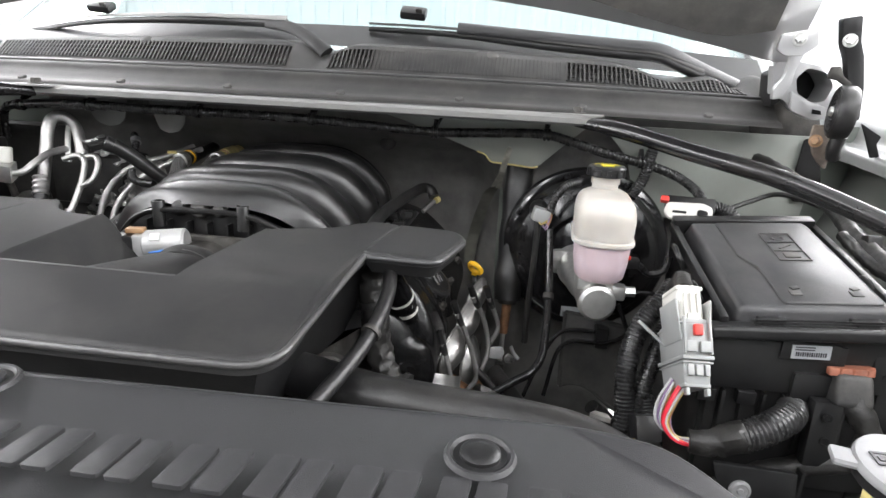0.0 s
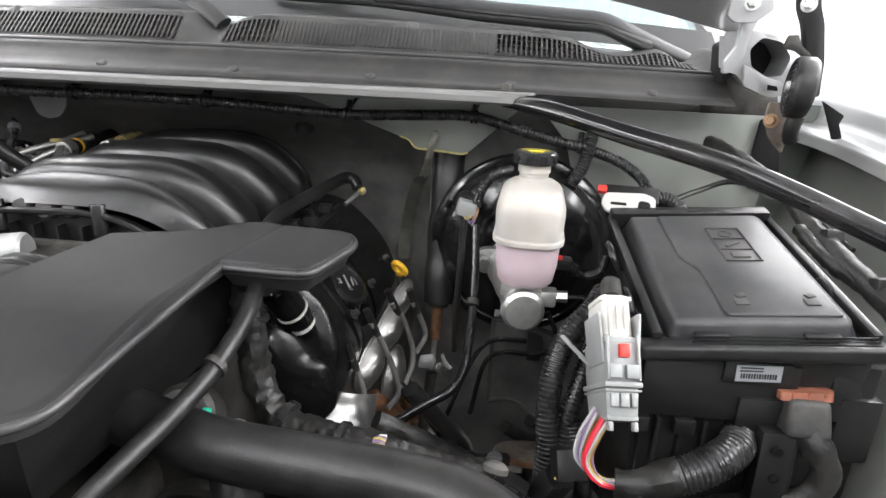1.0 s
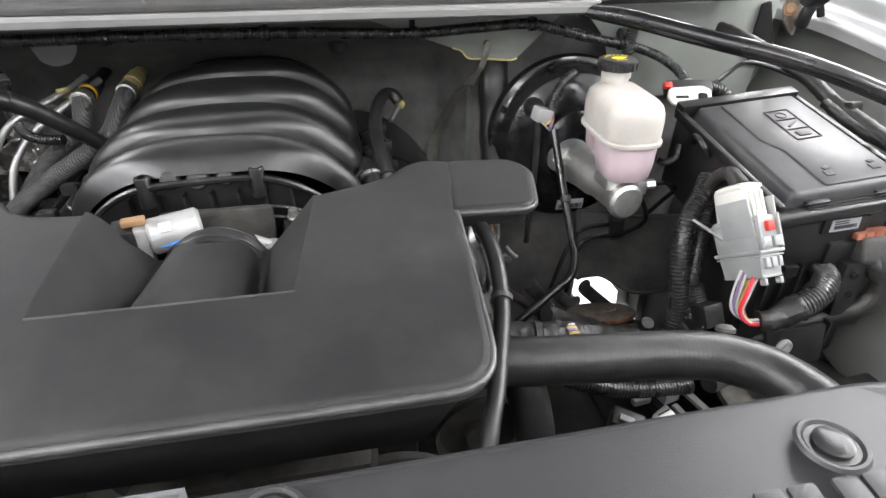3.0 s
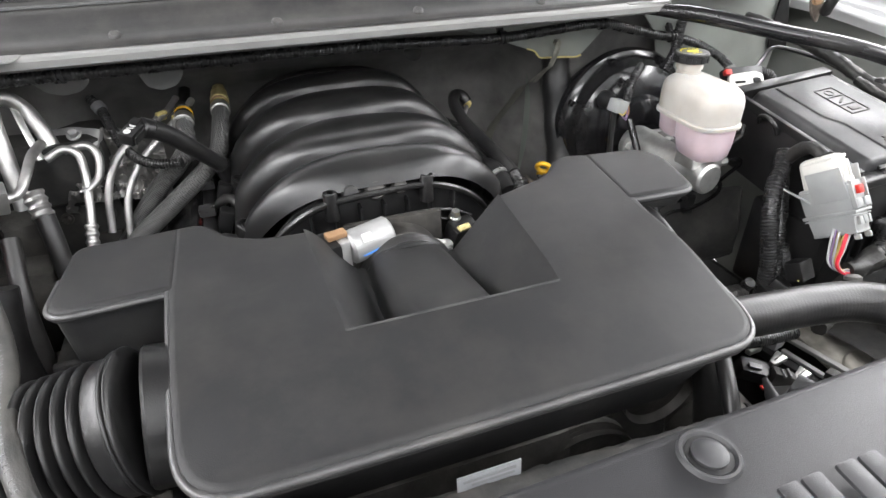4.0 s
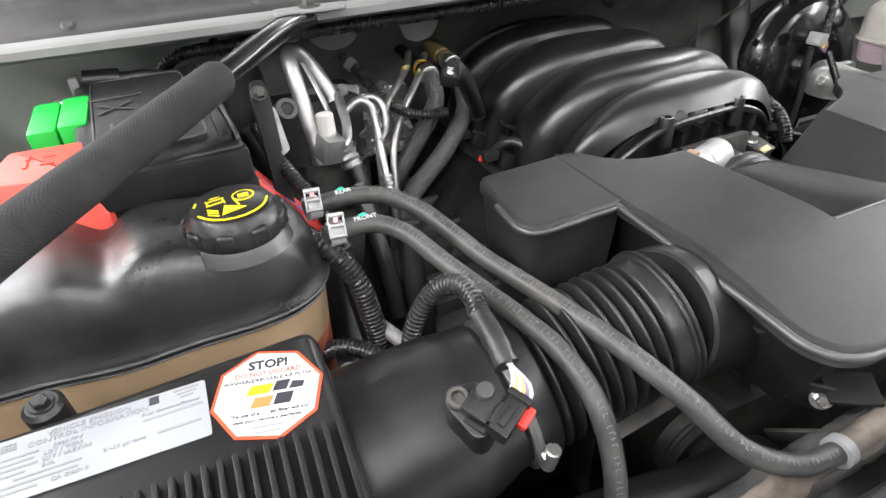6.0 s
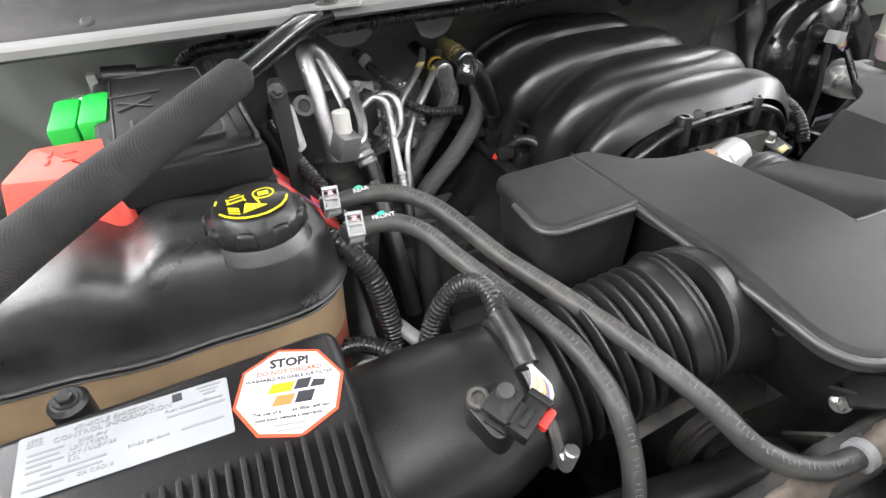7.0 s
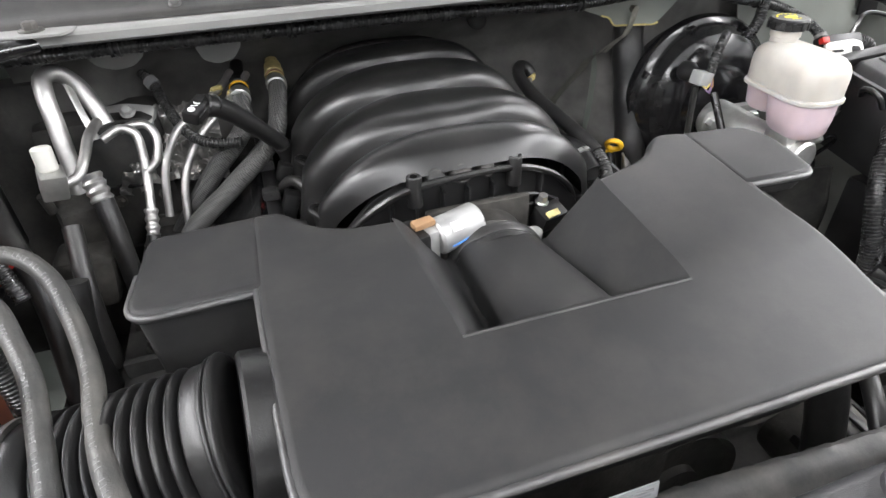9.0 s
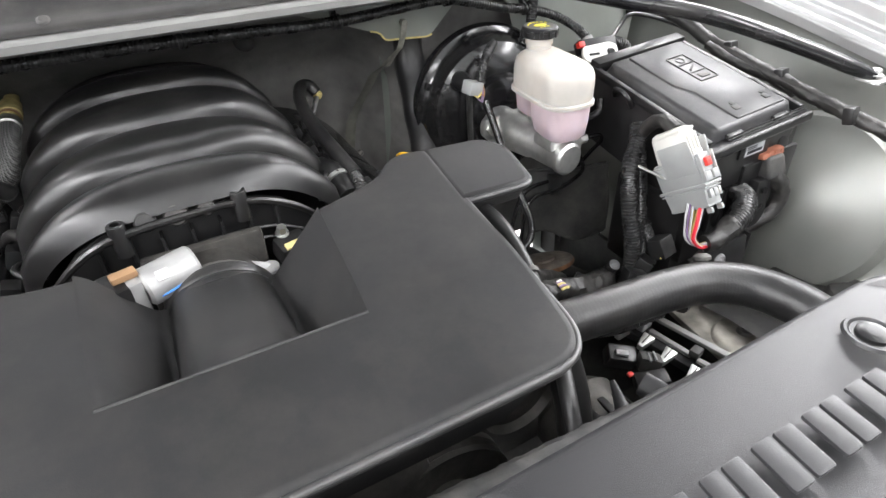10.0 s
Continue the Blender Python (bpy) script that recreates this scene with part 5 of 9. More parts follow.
for i in range(4):
    part("ledge_rib", local(add_box(B(), (0.11, -0.009 + 0.004 * i, 0.0010 + 0.001 * i), (0.16, 0.0012, 0.0014), 0, (-14, 0, 0))), BLACK, ledge)
bm = B()
add_slab(bm, rounded([(0.018, 0.012), (0.176, 0.012), (0.176, 0.238), (0.018, 0.238)], 0.012, 5), -0.006, 0.014, 0.007, draft=0.006)
lid = part("lid", local(bm), FUSELID, fuse, angle=55)
bm = B()
add_slab(bm, rounded([(0.066, 0.02), (0.168, 0.02), (0.168, 0.230), (0.052, 0.230), (0.052, 0.13), (0.066, 0.10)], 0.005, 3), 0.012, 0.0165, 0.0015)
part("lid_step", local(bm), FUSELID, lid, angle=50)
bm = B()
for x0, y0, w, h in ((0.098, 0.118, 0.036, 0.075),):
    for a, b, c, d in ((x0, y0 + h / 2, 0.0015, h), (x0 + w, y0 + h / 2, 0.0015, h), (x0 + w / 2, y0, w, 0.0015), (x0 + w / 2, y0 + h, w, 0.0015), (x0 + w / 2, y0 + 0.025, w, 0.0015), (x0 + w / 2, y0 + 0.05, w, 0.0015)):
        add_box(bm, (a, b, 0.0170), (c, d, 0.0016))
    add_box(bm, (x0 + w / 2, y0 + 0.0125, 0.0170), (0.018, 0.011, 0.0018), 0.0008)
    add_box(bm, (x0 + w / 2, y0 + 0.0375, 0.0170), (0.020, 0.004, 0.0018), 0.0008, (0, 0, 35))
    add_lathe(bm, [(0.008, 0), (0.008, 0.001), (0.006, 0.001), (0.006, 0)], (x0 + w / 2, y0 + 0.062, 0.0164), (0, 0, 1), 16)
for x0 in (0.085, 0.148):
    add_box(bm, (x0, 0.040, 0.0170), (0.012, 0.010, 0.0016), 0.0005)
    add_box(bm, (x0 + 0.003, 0.051, 0.0170), (0.009, 0.006, 0.0016), 0.0005, (0, 0, 20))
tagged(part("lid_emblem", local(bm), DUSTY, lid, "raised moulded symbols"), kind="stuff")
for x in (0.05, 0.145):
    bm = B()
    add_box(bm, (x, 0.006, 0.002), (0.030, 0.008, 0.006), 0.0015)
    add_box(bm, (x, 0.001, -0.003), (0.022, 0.006, 0.010), 0.0015)
    part("latch", local(bm), BLACK, fuse)
for x, y in ((-0.004, 0.07), (-0.004, 0.17), (0.196, 0.09)):
    bm = B()
    add_tube(bm, [(x, y - 0.02, -0.015), (x - 0.008, y - 0.015, 0.0), (x - 0.010, y, 0.006), (x - 0.008, y + 0.015, 0.0), (x, y + 0.02, -0.015)], 0.004, n=8)
    part("latch", local(bm), BLACK, fuse)
part("front_wall", add_box(B(), (0.57, 0.906, 1.375), (0.205, 0.02, 0.19), 0.004), BLACK, fuse)
part("front_panel", add_box(B(), (0.530, 0.897, 1.437), (0.140, 0.016, 0.062), 0.003), BLACK, fuse)
part("side_box", add_box(B(), (0.660, 0.905, 1.405), (0.038, 0.03, 0.068), 0.004), BLACK, fuse)
part("front_panel", add_box(B(), (0.560, 0.894, 1.460), (0.060, 0.016, 0.022), 0.002), BLACK, fuse)
part("front_panel", add_box(B(), (0.580, 0.893, 1.415), (0.062, 0.018, 0.040), 0.003), BLACK, fuse)
part("lower_case", add_box(B(), (0.56, 0.98, 1.30), (0.19, 0.14, 0.16), 0.008), BLACK, fuse)
part("side_bracket", add_box(B(), (0.655, 0.975, 1.405), (0.022, 0.15, 0.13), 0.006, (4, 0, 0)), BLACK, fuse)
part("side_bracket", add_box(B(), (0.645, 0.905, 1.440), (0.030, 0.024, 0.055), 0.005, (-8, 0, 6)), BLACK, fuse)
for i in range(7):
    part("front_rib", add_box(B(), (0.482 + 0.022 * i, 0.893, 1.368), (0.004, 0.010, 0.070), 0.001), BLACK, fuse)
for x in (0.462, 0.505):
    part("front_clip", add_box(B(), (x, 0.888, 1.398), (0.020, 0.010, 0.016), 0.002), BLACK, fuse)
bm = B()
add_box(bm, (0.560, 0.8855, 1.461), (0.040, 0.0015, 0.016), 0, (0, -3, 0))
lb = part("label", bm, PAPER, fuse, "small white bar code label")
bm = B()
for i in range(14):
    add_box(bm, (0.545 + i * 0.0023, 0.8845, 1.4580 + i * 0.0001), (0.0010 + 0.0006 * (i % 2), 0.0006, 0.005), 0, (0, -3, 0))
for i in range(2):
    add_box(bm, (0.553, 0.8845, 1.4665 - i * 0.003), (0.020, 0.0006, 0.0013), 0, (0, -3, 0))
part("label_print", bm, INK, lb)
oc2 = thing("harness_plug", "dark harness plug with an orange lock on the fuse box", "connector", (0.612, 0.89, 1.35))
part("lock", add_slab(B(), rounded([(-0.024, -0.012), (0.020, -0.014), (0.026, -0.004), (0.022, 0.012), (-0.022, 0.012)], 0.003, 3), -0.004, 0.004, 0.001, m=pose(0.605, 0.892, 1.442, -12, -4, 0)), ORANGEP, oc2, "dusty orange lock")
for k in range(3):
    part("lock_rib", add_box(B(), (0.592 + 0.013 * k, 0.880, 1.443 + 0.0008 * k), (0.003, 0.004, 0.010), 0.001), ORANGEP, oc2)
part("shell", add_box(B(), (0.606, 0.884, 1.422), (0.040, 0.034, 0.036), 0.007, (-20, 0, 0), 0.92, 3), DUSTY, oc2, "dusty dark plug shell")
part("cable", tube([(0.605, 0.890, 1.432), (0.608, 0.880, 1.414), (0.617, 0.870, 1.400), (0.628, 0.864, 1.380), (0.626, 0.864, 1.360), (0.612, 0.866, 1.343), (0.58, 0.876, 1.325), (0.54, 0.888, 1.30), (0.50, 0.90, 1.27)], lambda t: 0.0125 + 0.003 * smooth(0.25, 0.1, t), n=16, wobble=0.28), TAPE, oc2)
ub = thing("bracket", "black upright plastic bracket with two holes", "bracket", (0.583, 0.88, 1.34))
part("post", add_box(B(), (0.583, 0.873, 1.372), (0.030, 0.016, 0.078), 0.003, (-4, 0, 0)), BLACK, ub)
part("flange", add_box(B(), (0.599, 0.877, 1.372), (0.004, 0.022, 0.074), 0.001, (-4, 0, 0)), BLACK, ub)
# Holes are black discs laid on the post, dark in place of depth.
for x, z in ((0.581, 1.396), (0.585, 1.366)):
    part("hole", add_lathe(B(), [(0.0050, -0.002), (0.0050, 0.0012), (0.0036, 0.0014), (0.0034, 0.0004), (0, 0.0004)], (x, 0.8640 + 0.07 * (1.372 - z), z), (0, -1, 0), 16), DEEPBLACK, ub)
tray = thing("fuse_box_bracket", "black bracket under the fuse box with a pale plug", "bracket", (0.52, 0.86, 1.28))
part("plate", add_slab(B(), rounded([(0.474, 1.327), (0.566, 1.324), (0.570, 1.266), (0.495, 1.262)], 0.004, 3), 0, 0.005, 0.0015, m=Matrix(((1, 0, 0, 0), (0, 0.12, -1, 0.705), (0, 1, 0, 0), (0, 0, 0, 1)))), BLACK, tray)
part("flange", add_box(B(), (0.570, 0.872, 1.296), (0.004, 0.032, 0.062), 0.001), BLACK, tray)
part("lip", add_box(B(), (0.527, 0.846, 1.262), (0.060, 0.016, 0.004), 0.001, (-20, 0, 0)), DUSTY, tray, "paler bottom lip")
part("plug", add_lathe(B(), [(0.0125, 0), (0.0120, 0.003), (0.0090, 0.0045), (0.0085, 0.003), (0.004, 0.003), (0.003, 0.0042), (0, 0.0042)], (0.507, 0.8560, 1.297), (0, -1, 0.12), 24), CAPGREY, tray, "pale round plug")

# ---- large grey and white harness connector ----
big = thing("harness_connector", "large pale grey and white wire harness connector", "connector", (0.427, 0.86, 1.41))
CM = Matrix.Translation((0.431, 0.888, 1.465)) @ pose(0, 0, 0, -36, 0, 4) @ Matrix.Translation((0, 0.013, 0)) @ Matrix.Diagonal((0.82, 1.55, 1.0, 1.0))


def cbox(c, s, bev=0.002, rot=(0, 0, 0), taper=1.0):
    return local(add_box(B(), c, s, bev, rot, taper), CM)


part("housing", cbox((0, 0, -0.006), (0.037, 0.048, 0.044), 0.006, taper=1.04), GREYP, big)
part("lower_shell", cbox((0, 0.0, -0.043), (0.034, 0.042, 0.030), 0.005, taper=1.1), GREYP, big)
part("collar", cbox((0, 0, -0.027), (0.041, 0.052, 0.005), 0.002), GREYP, big)
part("collar", cbox((0, 0, -0.032), (0.039, 0.049, 0.002), 0.0008), GREYP, big)
part("collar", cbox((0, 0, -0.055), (0.034, 0.042, 0.005), 0.002), GREYP, big)
part("collar", cbox((0, 0, 0.010), (0.0400, 0.050, 0.003), 0.0012), GREYP, big)
for sx in (-1, 1):
    part("side_rail", cbox((sx * 0.0205, -0.006, 0.014), (0.003, 0.034, 0.046), 0.0012, (0, sx * 5, 0)), GREYP, big)
    part("front_rail", cbox((sx * 0.0165, -0.0255, -0.004), (0.003, 0.004, 0.040), 0.001), GREYP, big)
    part("foot", cbox((sx * 0.013, -0.019, -0.062), (0.005, 0.006, 0.008), 0.0012), GREYP, big)
part("lever", local(add_slab(B(), rounded([(-0.0165, -0.017), (0.0165, -0.017), (0.0165, 0.018), (-0.0165, 0.018)], 0.006, 4), 0.0, 0.058, 0.008, draft=0.002), CM), WHITEP, big, "white locking lever")
part("lever_lip", cbox((0, -0.002, 0.052), (0.036, 0.030, 0.005), 0.002), WHITEP, big)
part("lever_slot", cbox((0, -0.0195, 0.005), (0.016, 0.006, 0.034), 0.002), WHITEP, big)
for dx in (-0.009, 0.0, 0.009):
    part("lever_rib", cbox((dx, -0.0180, 0.026), (0.0035, 0.005, 0.040), 0.0015), WHITEP, big)
part("lever_tab", cbox((0.001, -0.0255, 0.002), (0.011, 0.006, 0.012), 0.0015), RED, big, "red square locking tab")
for dx, dz, w, h in ((-0.010, -0.040, 0.008, 0.012), (0.001, -0.040, 0.009, 0.012), (0.011, -0.040, 0.006, 0.012), (-0.009, -0.016, 0.013, 0.012), (0.009, -0.016, 0.013, 0.012)):
    part("window", cbox((dx, -0.0235 if dz < -0.03 else -0.026, dz), (w, 0.004, h), 0.001), GREYP, big)
wc = Vector((0.427, 0.853, 1.416))
for i in range(18):
    a = random.uniform(-0.012, 0.012)
    b = random.uniform(-0.010, 0.010)
    s = 0.8 + 0.4 * random.random()
    bm = B()
    add_tube(bm, [wc + Vector((a * 0.8 - 0.006, b + 0.006, 0.006)), wc + Vector((a * 0.7 - 0.017 * s, b * 0.8 - 0.004, -0.014)), wc + Vector((a * 0.5 - 0.020 * s, b * 0.5 - 0.009, -0.034)), wc + Vector((a * 0.4 - 0.006, b * 0.4 - 0.014, -0.050)), wc + Vector((0.018, a * 0.3 - 0.016, -0.052 + b * 0.5))], 0.0015 if i != 8 else 0.0026, n=6)
    part("wire", bm, WIRES[[1, 3, 5, 1, 2, 3, 1, 5, 0, 3, 1, 2, 1, 3, 5, 1, 3, 1][i]], big)
bm = B()
add_tube(bm, [(0.436, 0.840, 1.364), (0.452, 0.838, 1.365), (0.470, 0.840, 1.369), (0.492, 0.843, 1.375)], lambda t: 0.0115 + 0.0065 * t, n=14, wobble=0.35)
part("tape", bm, TAPE, big)
bm = B()
add_tube(bm, [(0.486, 0.842, 1.373), (0.505, 0.846, 1.379), (0.525, 0.853, 1.386), (0.545, 0.868, 1.390), (0.56, 0.892, 1.388)], 0.0170, n=16, ridge=(0.0048, 0.0014))
part("loom", bm, LOOM, big)
bm = B()
add_tube(bm, [(0.430, 0.925, 1.505), (0.434, 0.950, 1.510), (0.437, 0.975, 1.495), (0.432, 0.99, 1.47)], 0.010, n=12, wobble=0.2)
part("rear_boot", bm, TAPE, big)

solo("cable_tie", add_box(B(), (0.405, 0.925, 1.446), (0.005, 0.05, 0.002), 0.0008, (20, 0, 40)), CLEARP, "pale nylon cable tie round the loom", "cable tie")
solo("wire_loom", tube([(0.440, 1.00, 1.485), (0.426, 0.985, 1.468), (0.403, 0.968, 1.446), (0.388, 0.950, 1.415), (0.383, 0.934, 1.378), (0.386, 0.922, 1.330), (0.382, 0.915, 1.27), (0.365, 0.92, 1.22)], 0.0130, n=16, ridge=(0.0048, 0.0013)), LOOM, "thick glossy corrugated wire loom", "wire loom")
solo("wire_loom", tube([(0.445, 1.0, 1.46), (0.418, 0.955, 1.40), (0.402, 0.93, 1.35), (0.398, 0.92, 1.30), (0.37, 0.92, 1.24)], 0.011, n=12, ridge=(0.0042, 0.0011)), LOOM, "slim corrugated wire loom", "wire loom")
ph = thing("small_harness_plug", "black harness plug with a yellow stripe", "connector", (0.40, 0.88, 1.33))
part("shell", add_box(B(), (0.402, 0.884, 1.345), (0.030, 0.026, 0.030), 0.003, (-30, 0, 10)), BLACK, ph)
part("mark", add_box(B(), (0.398, 0.872, 1.337), (0.020, 0.002, 0.0025), 0, (-30, 0, 10)), WIRES[1], ph)

# white lever plug behind the fuse box
wl = thing("lever_plug", "white lever connector with a red lock and taped loom", "connector", (0.455, 1.19, 1.53))
WM = pose(0.486, 1.150, 1.548, 52, 0, -8)
part("lever", local(add_slab(B(), rounded([(-0.034, -0.002), (-0.026, -0.014), (0.004, -0.012), (0.026, -0.016), (0.034, -0.008), (0.034, 0.010), (0.020, 0.016), (-0.030, 0.013)], 0.005, 4), -0.002, 0.003, 0.001), WM), WHITEP, wl, "white locking lever")
# Slots are black pads laid on the lever, dark in place of openings.
part("lever_slot", local(add_slab(B(), rounded([(0.012, -0.007), (0.027, -0.009), (0.028, 0.003), (0.013, 0.005)], 0.005, 4), 0.0025, 0.0036, 0.0002), WM), DEEPBLACK, wl)
part("lever_slot", local(add_slab(B(), rounded([(-0.022, -0.004), (-0.002, -0.004), (-0.002, 0.000), (-0.022, 0.000)], 0.0015, 3), 0.0025, 0.0036, 0.0002), WM), DEEPBLACK, wl)
part("shell", local(add_box(B(), (0.004, 0.016, -0.012), (0.070, 0.024, 0.022), 0.004), WM), BLACK, wl)
part("lock", local(add_box(B(), (-0.034, 0.016, 0.004), (0.012, 0.009, 0.010), 0.002), WM), RED, wl)
part("cable", tube([(0.515, 1.165, 1.550), (0.535, 1.170, 1.552), (0.555, 1.165, 1.543), (0.56, 1.155, 1.52)], 0.0115, n=12, ridge=(0.0046, 0.0014)), LOOM, wl)
part("thin_cable", tube([(0.54, 1.19, 1.54), (0.60, 1.23, 1.555), (0.66, 1.26, 1.565), (0.72, 1.22, 1.55), (0.745, 1.1, 1.52)], 0.004, n=8), RUBBER, wl)

# ---- harness along the cowl, with clips ----
har = thing("wire_harness", "black corrugated wire harness clipped below the cowl", "wire harness", (-0.15, 1.26, 1.63))
part("loom", tube([(-0.80, 1.33, 1.56), (-0.795, 1.325, 1.60), (-0.775, 1.315, 1.622), (-0.70, 1.285, 1.634), (-0.62, 1.262, 1.640), (-0.55, 1.256, 1.642), (-0.44, 1.258, 1.641), (-0.344, 1.261, 1.641), (-0.23, 1.262, 1.641), (-0.133, 1.262, 1.640), (-0.02, 1.272, 1.634),
                   (0.083, 1.279, 1.629), (0.18, 1.283, 1.633), (0.275, 1.287, 1.635), (0.33, 1.29, 1.622), (0.40, 1.295, 1.604), (0.45, 1.30, 1.594), (0.50, 1.29, 1.578), (0.528, 1.265, 1.560), (0.535, 1.24, 1.545)], 0.0084, n=14, ridge=(0.0050, 0.0008)), LOOM, har)
part("tail", tube([(0.535, 1.24, 1.546), (0.536, 1.23, 1.535), (0.53, 1.21, 1.53)], 0.010, n=10), WIREG, har)
part("branch", tube([(0.458, 1.30, 1.628), (0.452, 1.296, 1.60), (0.445, 1.29, 1.57), (0.43, 1.29, 1.54)], 0.010, n=12, ridge=(0.0042, 0.001)), LOOM, har)
for x, y, z in ((-0.55, 1.256, 1.642), (-0.344, 1.261, 1.641), (-0.133, 1.262, 1.640), (0.083, 1.279, 1.629), (0.275, 1.287, 1.635), (0.44, 1.299, 1.597), (-0.725, 1.296, 1.631)):
    bm = B()
    for dx in (-0.0035, 0.0035):
        add_lathe(bm, [(0.0098, -0.002), (0.0108, -0.002), (0.0108, 0.002), (0.0098, 0.002)], (x + dx, y, z), (1, 0, 0), 18)
    add_box(bm, (x, y + 0.012, z + 0.012), (0.008, 0.012, 0.016), 0.002, (-40, 0, 0))
    add_tube(bm, [(x + 0.002, y + 0.014, z + 0.012), (x + 0.006, y + 0.035, z + 0.022), (x + 0.008, y + 0.05, z + 0.024)], 0.003, n=6)
    part("clip", bm, LOOM, har)

# ---- upper radiator hose and breather tube ----
rh = thing("radiator_hose", "thick black rubber radiator hose with fine mould lines", "radiator hose", (0.25, 0.74, 1.40))
part("hose", tube([(-0.03, 0.81, 1.42), (0.036, 0.788, 1.42), (0.10, 0.768, 1.42), (0.18, 0.757, 1.42), (0.25, 0.749, 1.42), (0.30, 0.736, 1.42), (0.335, 0.708, 1.42), (0.352, 0.665, 1.42), (0.358, 0.61, 1.415), (0.358, 0.55, 1.41)], 0.0240, n=28, step=0.0015, ridge=(0.0046, 0.00006)), RUBBER, rh)
bm = B()
add_lathe(bm, [(0.010, 0), (0.010, 0.004), (0.006, 0.007), (0, 0.007)], (0.325, 0.765, 1.425), (0.2, 0.5, 1), 16)
part("clip", bm, DUSTY, rh)
bt = solo("breather_tube", tube([(0.078, 0.945, 1.498), (0.088, 0.91, 1.508), (0.097, 0.87, 1.503), (0.099, 0.837, 1.491), (0.092, 0.787, 1.471), (0.080, 0.748, 1.457), (0.067, 0.71, 1.446), (0.054, 0.68, 1.432), (0.045, 0.655, 1.41), (0.04, 0.63, 1.37)], 0.0080, n=14), RUBBER, "smooth black breather tube", "tube")
part("collar", tube([(0.079, 0.942, 1.499), (0.084, 0.925, 1.505)], 0.0115, n=14), BLACK, bt)
part("clip", tube([(0.095, 0.80, 1.476), (0.0935, 0.795, 1.474)], 0.0108, n=14, step=0.003), DARKMETAL, bt)
th2 = solo("taped_harness", tube([(0.055, 0.95, 1.49), (0.060, 0.935, 1.47), (0.068, 0.925, 1.43), (0.075, 0.92, 1.39), (0.095, 0.91, 1.352), (0.15, 0.895, 1.340), (0.212, 0.886, 1.338), (0.27, 0.89, 1.32), (0.33, 0.91, 1.30)], 0.0165, n=20, step=0.003, wobble=0.30), TAPE, "cloth-taped wire harness over the engine front", "wire harness")
for a, b in (((0.105, 0.906, 1.349), (0.112, 0.904, 1.347)), ((0.170, 0.891, 1.339), (0.177, 0.890, 1.339)), ((0.0625, 0.930, 1.455), (0.064, 0.929, 1.447))):
    part("tie_band", tube([a, b], 0.0215, n=16, step=0.003), LOOM, th2)
harness_band = thing("harness_band", "purple and yellow wires showing between tape", "wires", (0.215, 0.886, 1.34))
for i, w in enumerate((1, 2, 1, 2, 4)):
    part("wire", tube([(0.208, 0.872 + 0.004 * i, 1.353 + 0.002 * math.sin(i)), (0.214, 0.8715 + 0.004 * i, 1.3545 + 0.002 * math.sin(i)), (0.220, 0.872 + 0.004 * i, 1.353)], 0.002, n=6), WIRES[w], harness_band)

bp = thing("brake_pipe", "glossy black pipe bending down beside the steering shaft", "pipe", (0.294, 1.16, 1.42))
part("pipe", tube([(0.290, 1.19, 1.493), (0.294, 1.14, 1.42), (0.292, 1.08, 1.362), (0.286, 1.045, 1.335), (0.272, 1.028, 1.321), (0.25, 1.022, 1.308), (0.184, 0.999, 1.270), (0.14, 0.98, 1.25)], 0.0062, n=12), GLOSS, bp)
part("clip", tube([(0.2938, 1.125, 1.408), (0.2936, 1.118, 1.401)], 0.0085, n=12, step=0.003), DARKMETAL, bp)

# harness along the driver's inner fender
fh = thing("fender_harness", "black taped wire harness along the inner fender", "wire harness", (0.70, 1.0, 1.52))
part("loom", tube([(0.62, 1.36, 1.62), (0.66, 1.27, 1.598), (0.69, 1.17, 1.568), (0.69, 1.09, 1.544), (0.69, 1.00, 1.527), (0.695, 0.94, 1.514), (0.70, 0.866, 1.499), (0.71, 0.79, 1.484), (0.72, 0.68, 1.46)], 0.011, n=12, wobble=0.25), TAPE, fh)
part("branch", tube([(0.672, 1.09, 1.545), (0.678, 1.03, 1.528), (0.69, 0.97, 1.516), (0.695, 0.93, 1.503)], 0.008, n=10, wobble=0.3), TAPE, fh)
for y, z in ((1.17, 1.568), (1.06, 1.538), (0.96, 1.518), (0.84, 1.494)):
    part("clip", add_box(B(), (0.694, y, z + 0.004), (0.020, 0.016, 0.026), 0.004, (-14, 0, 4)), BLACK, fh)


# ---- passenger side: air box, bellows and flow sensor ----
def sweep_ring(bm, p0, p1, prof, n=40):
    """A turned form whose heights run 0..1 from p0 to p1."""
    d = Vector(p1) - Vector(p0)
    return add_lathe(bm, [(r, h * d.length) for r, h in prof], p0, d, n)


bel = thing("intake_bellows", "black ribbed rubber intake bellows", "bellows", (-0.52, 0.75, 1.39))
p0, p1 = (-0.601, 0.789, 1.449), (-0.458, 0.782, 1.475)
prof = [(0.050, 0.0), (0.059, 0.0), (0.060, 0.13), (0.056, 0.15)]
for i in range(9):
    a = 0.150 + i * 0.0755
    prof += [(0.0490, a), (0.0510, a + 0.010), (0.0555, a + 0.020), (0.0578, a + 0.028), (0.0587, a + 0.036), (0.0587, a + 0.040), (0.0578, a + 0.048), (0.0555, a + 0.056), (0.0500, a + 0.066), (0.0480, a + 0.072)]
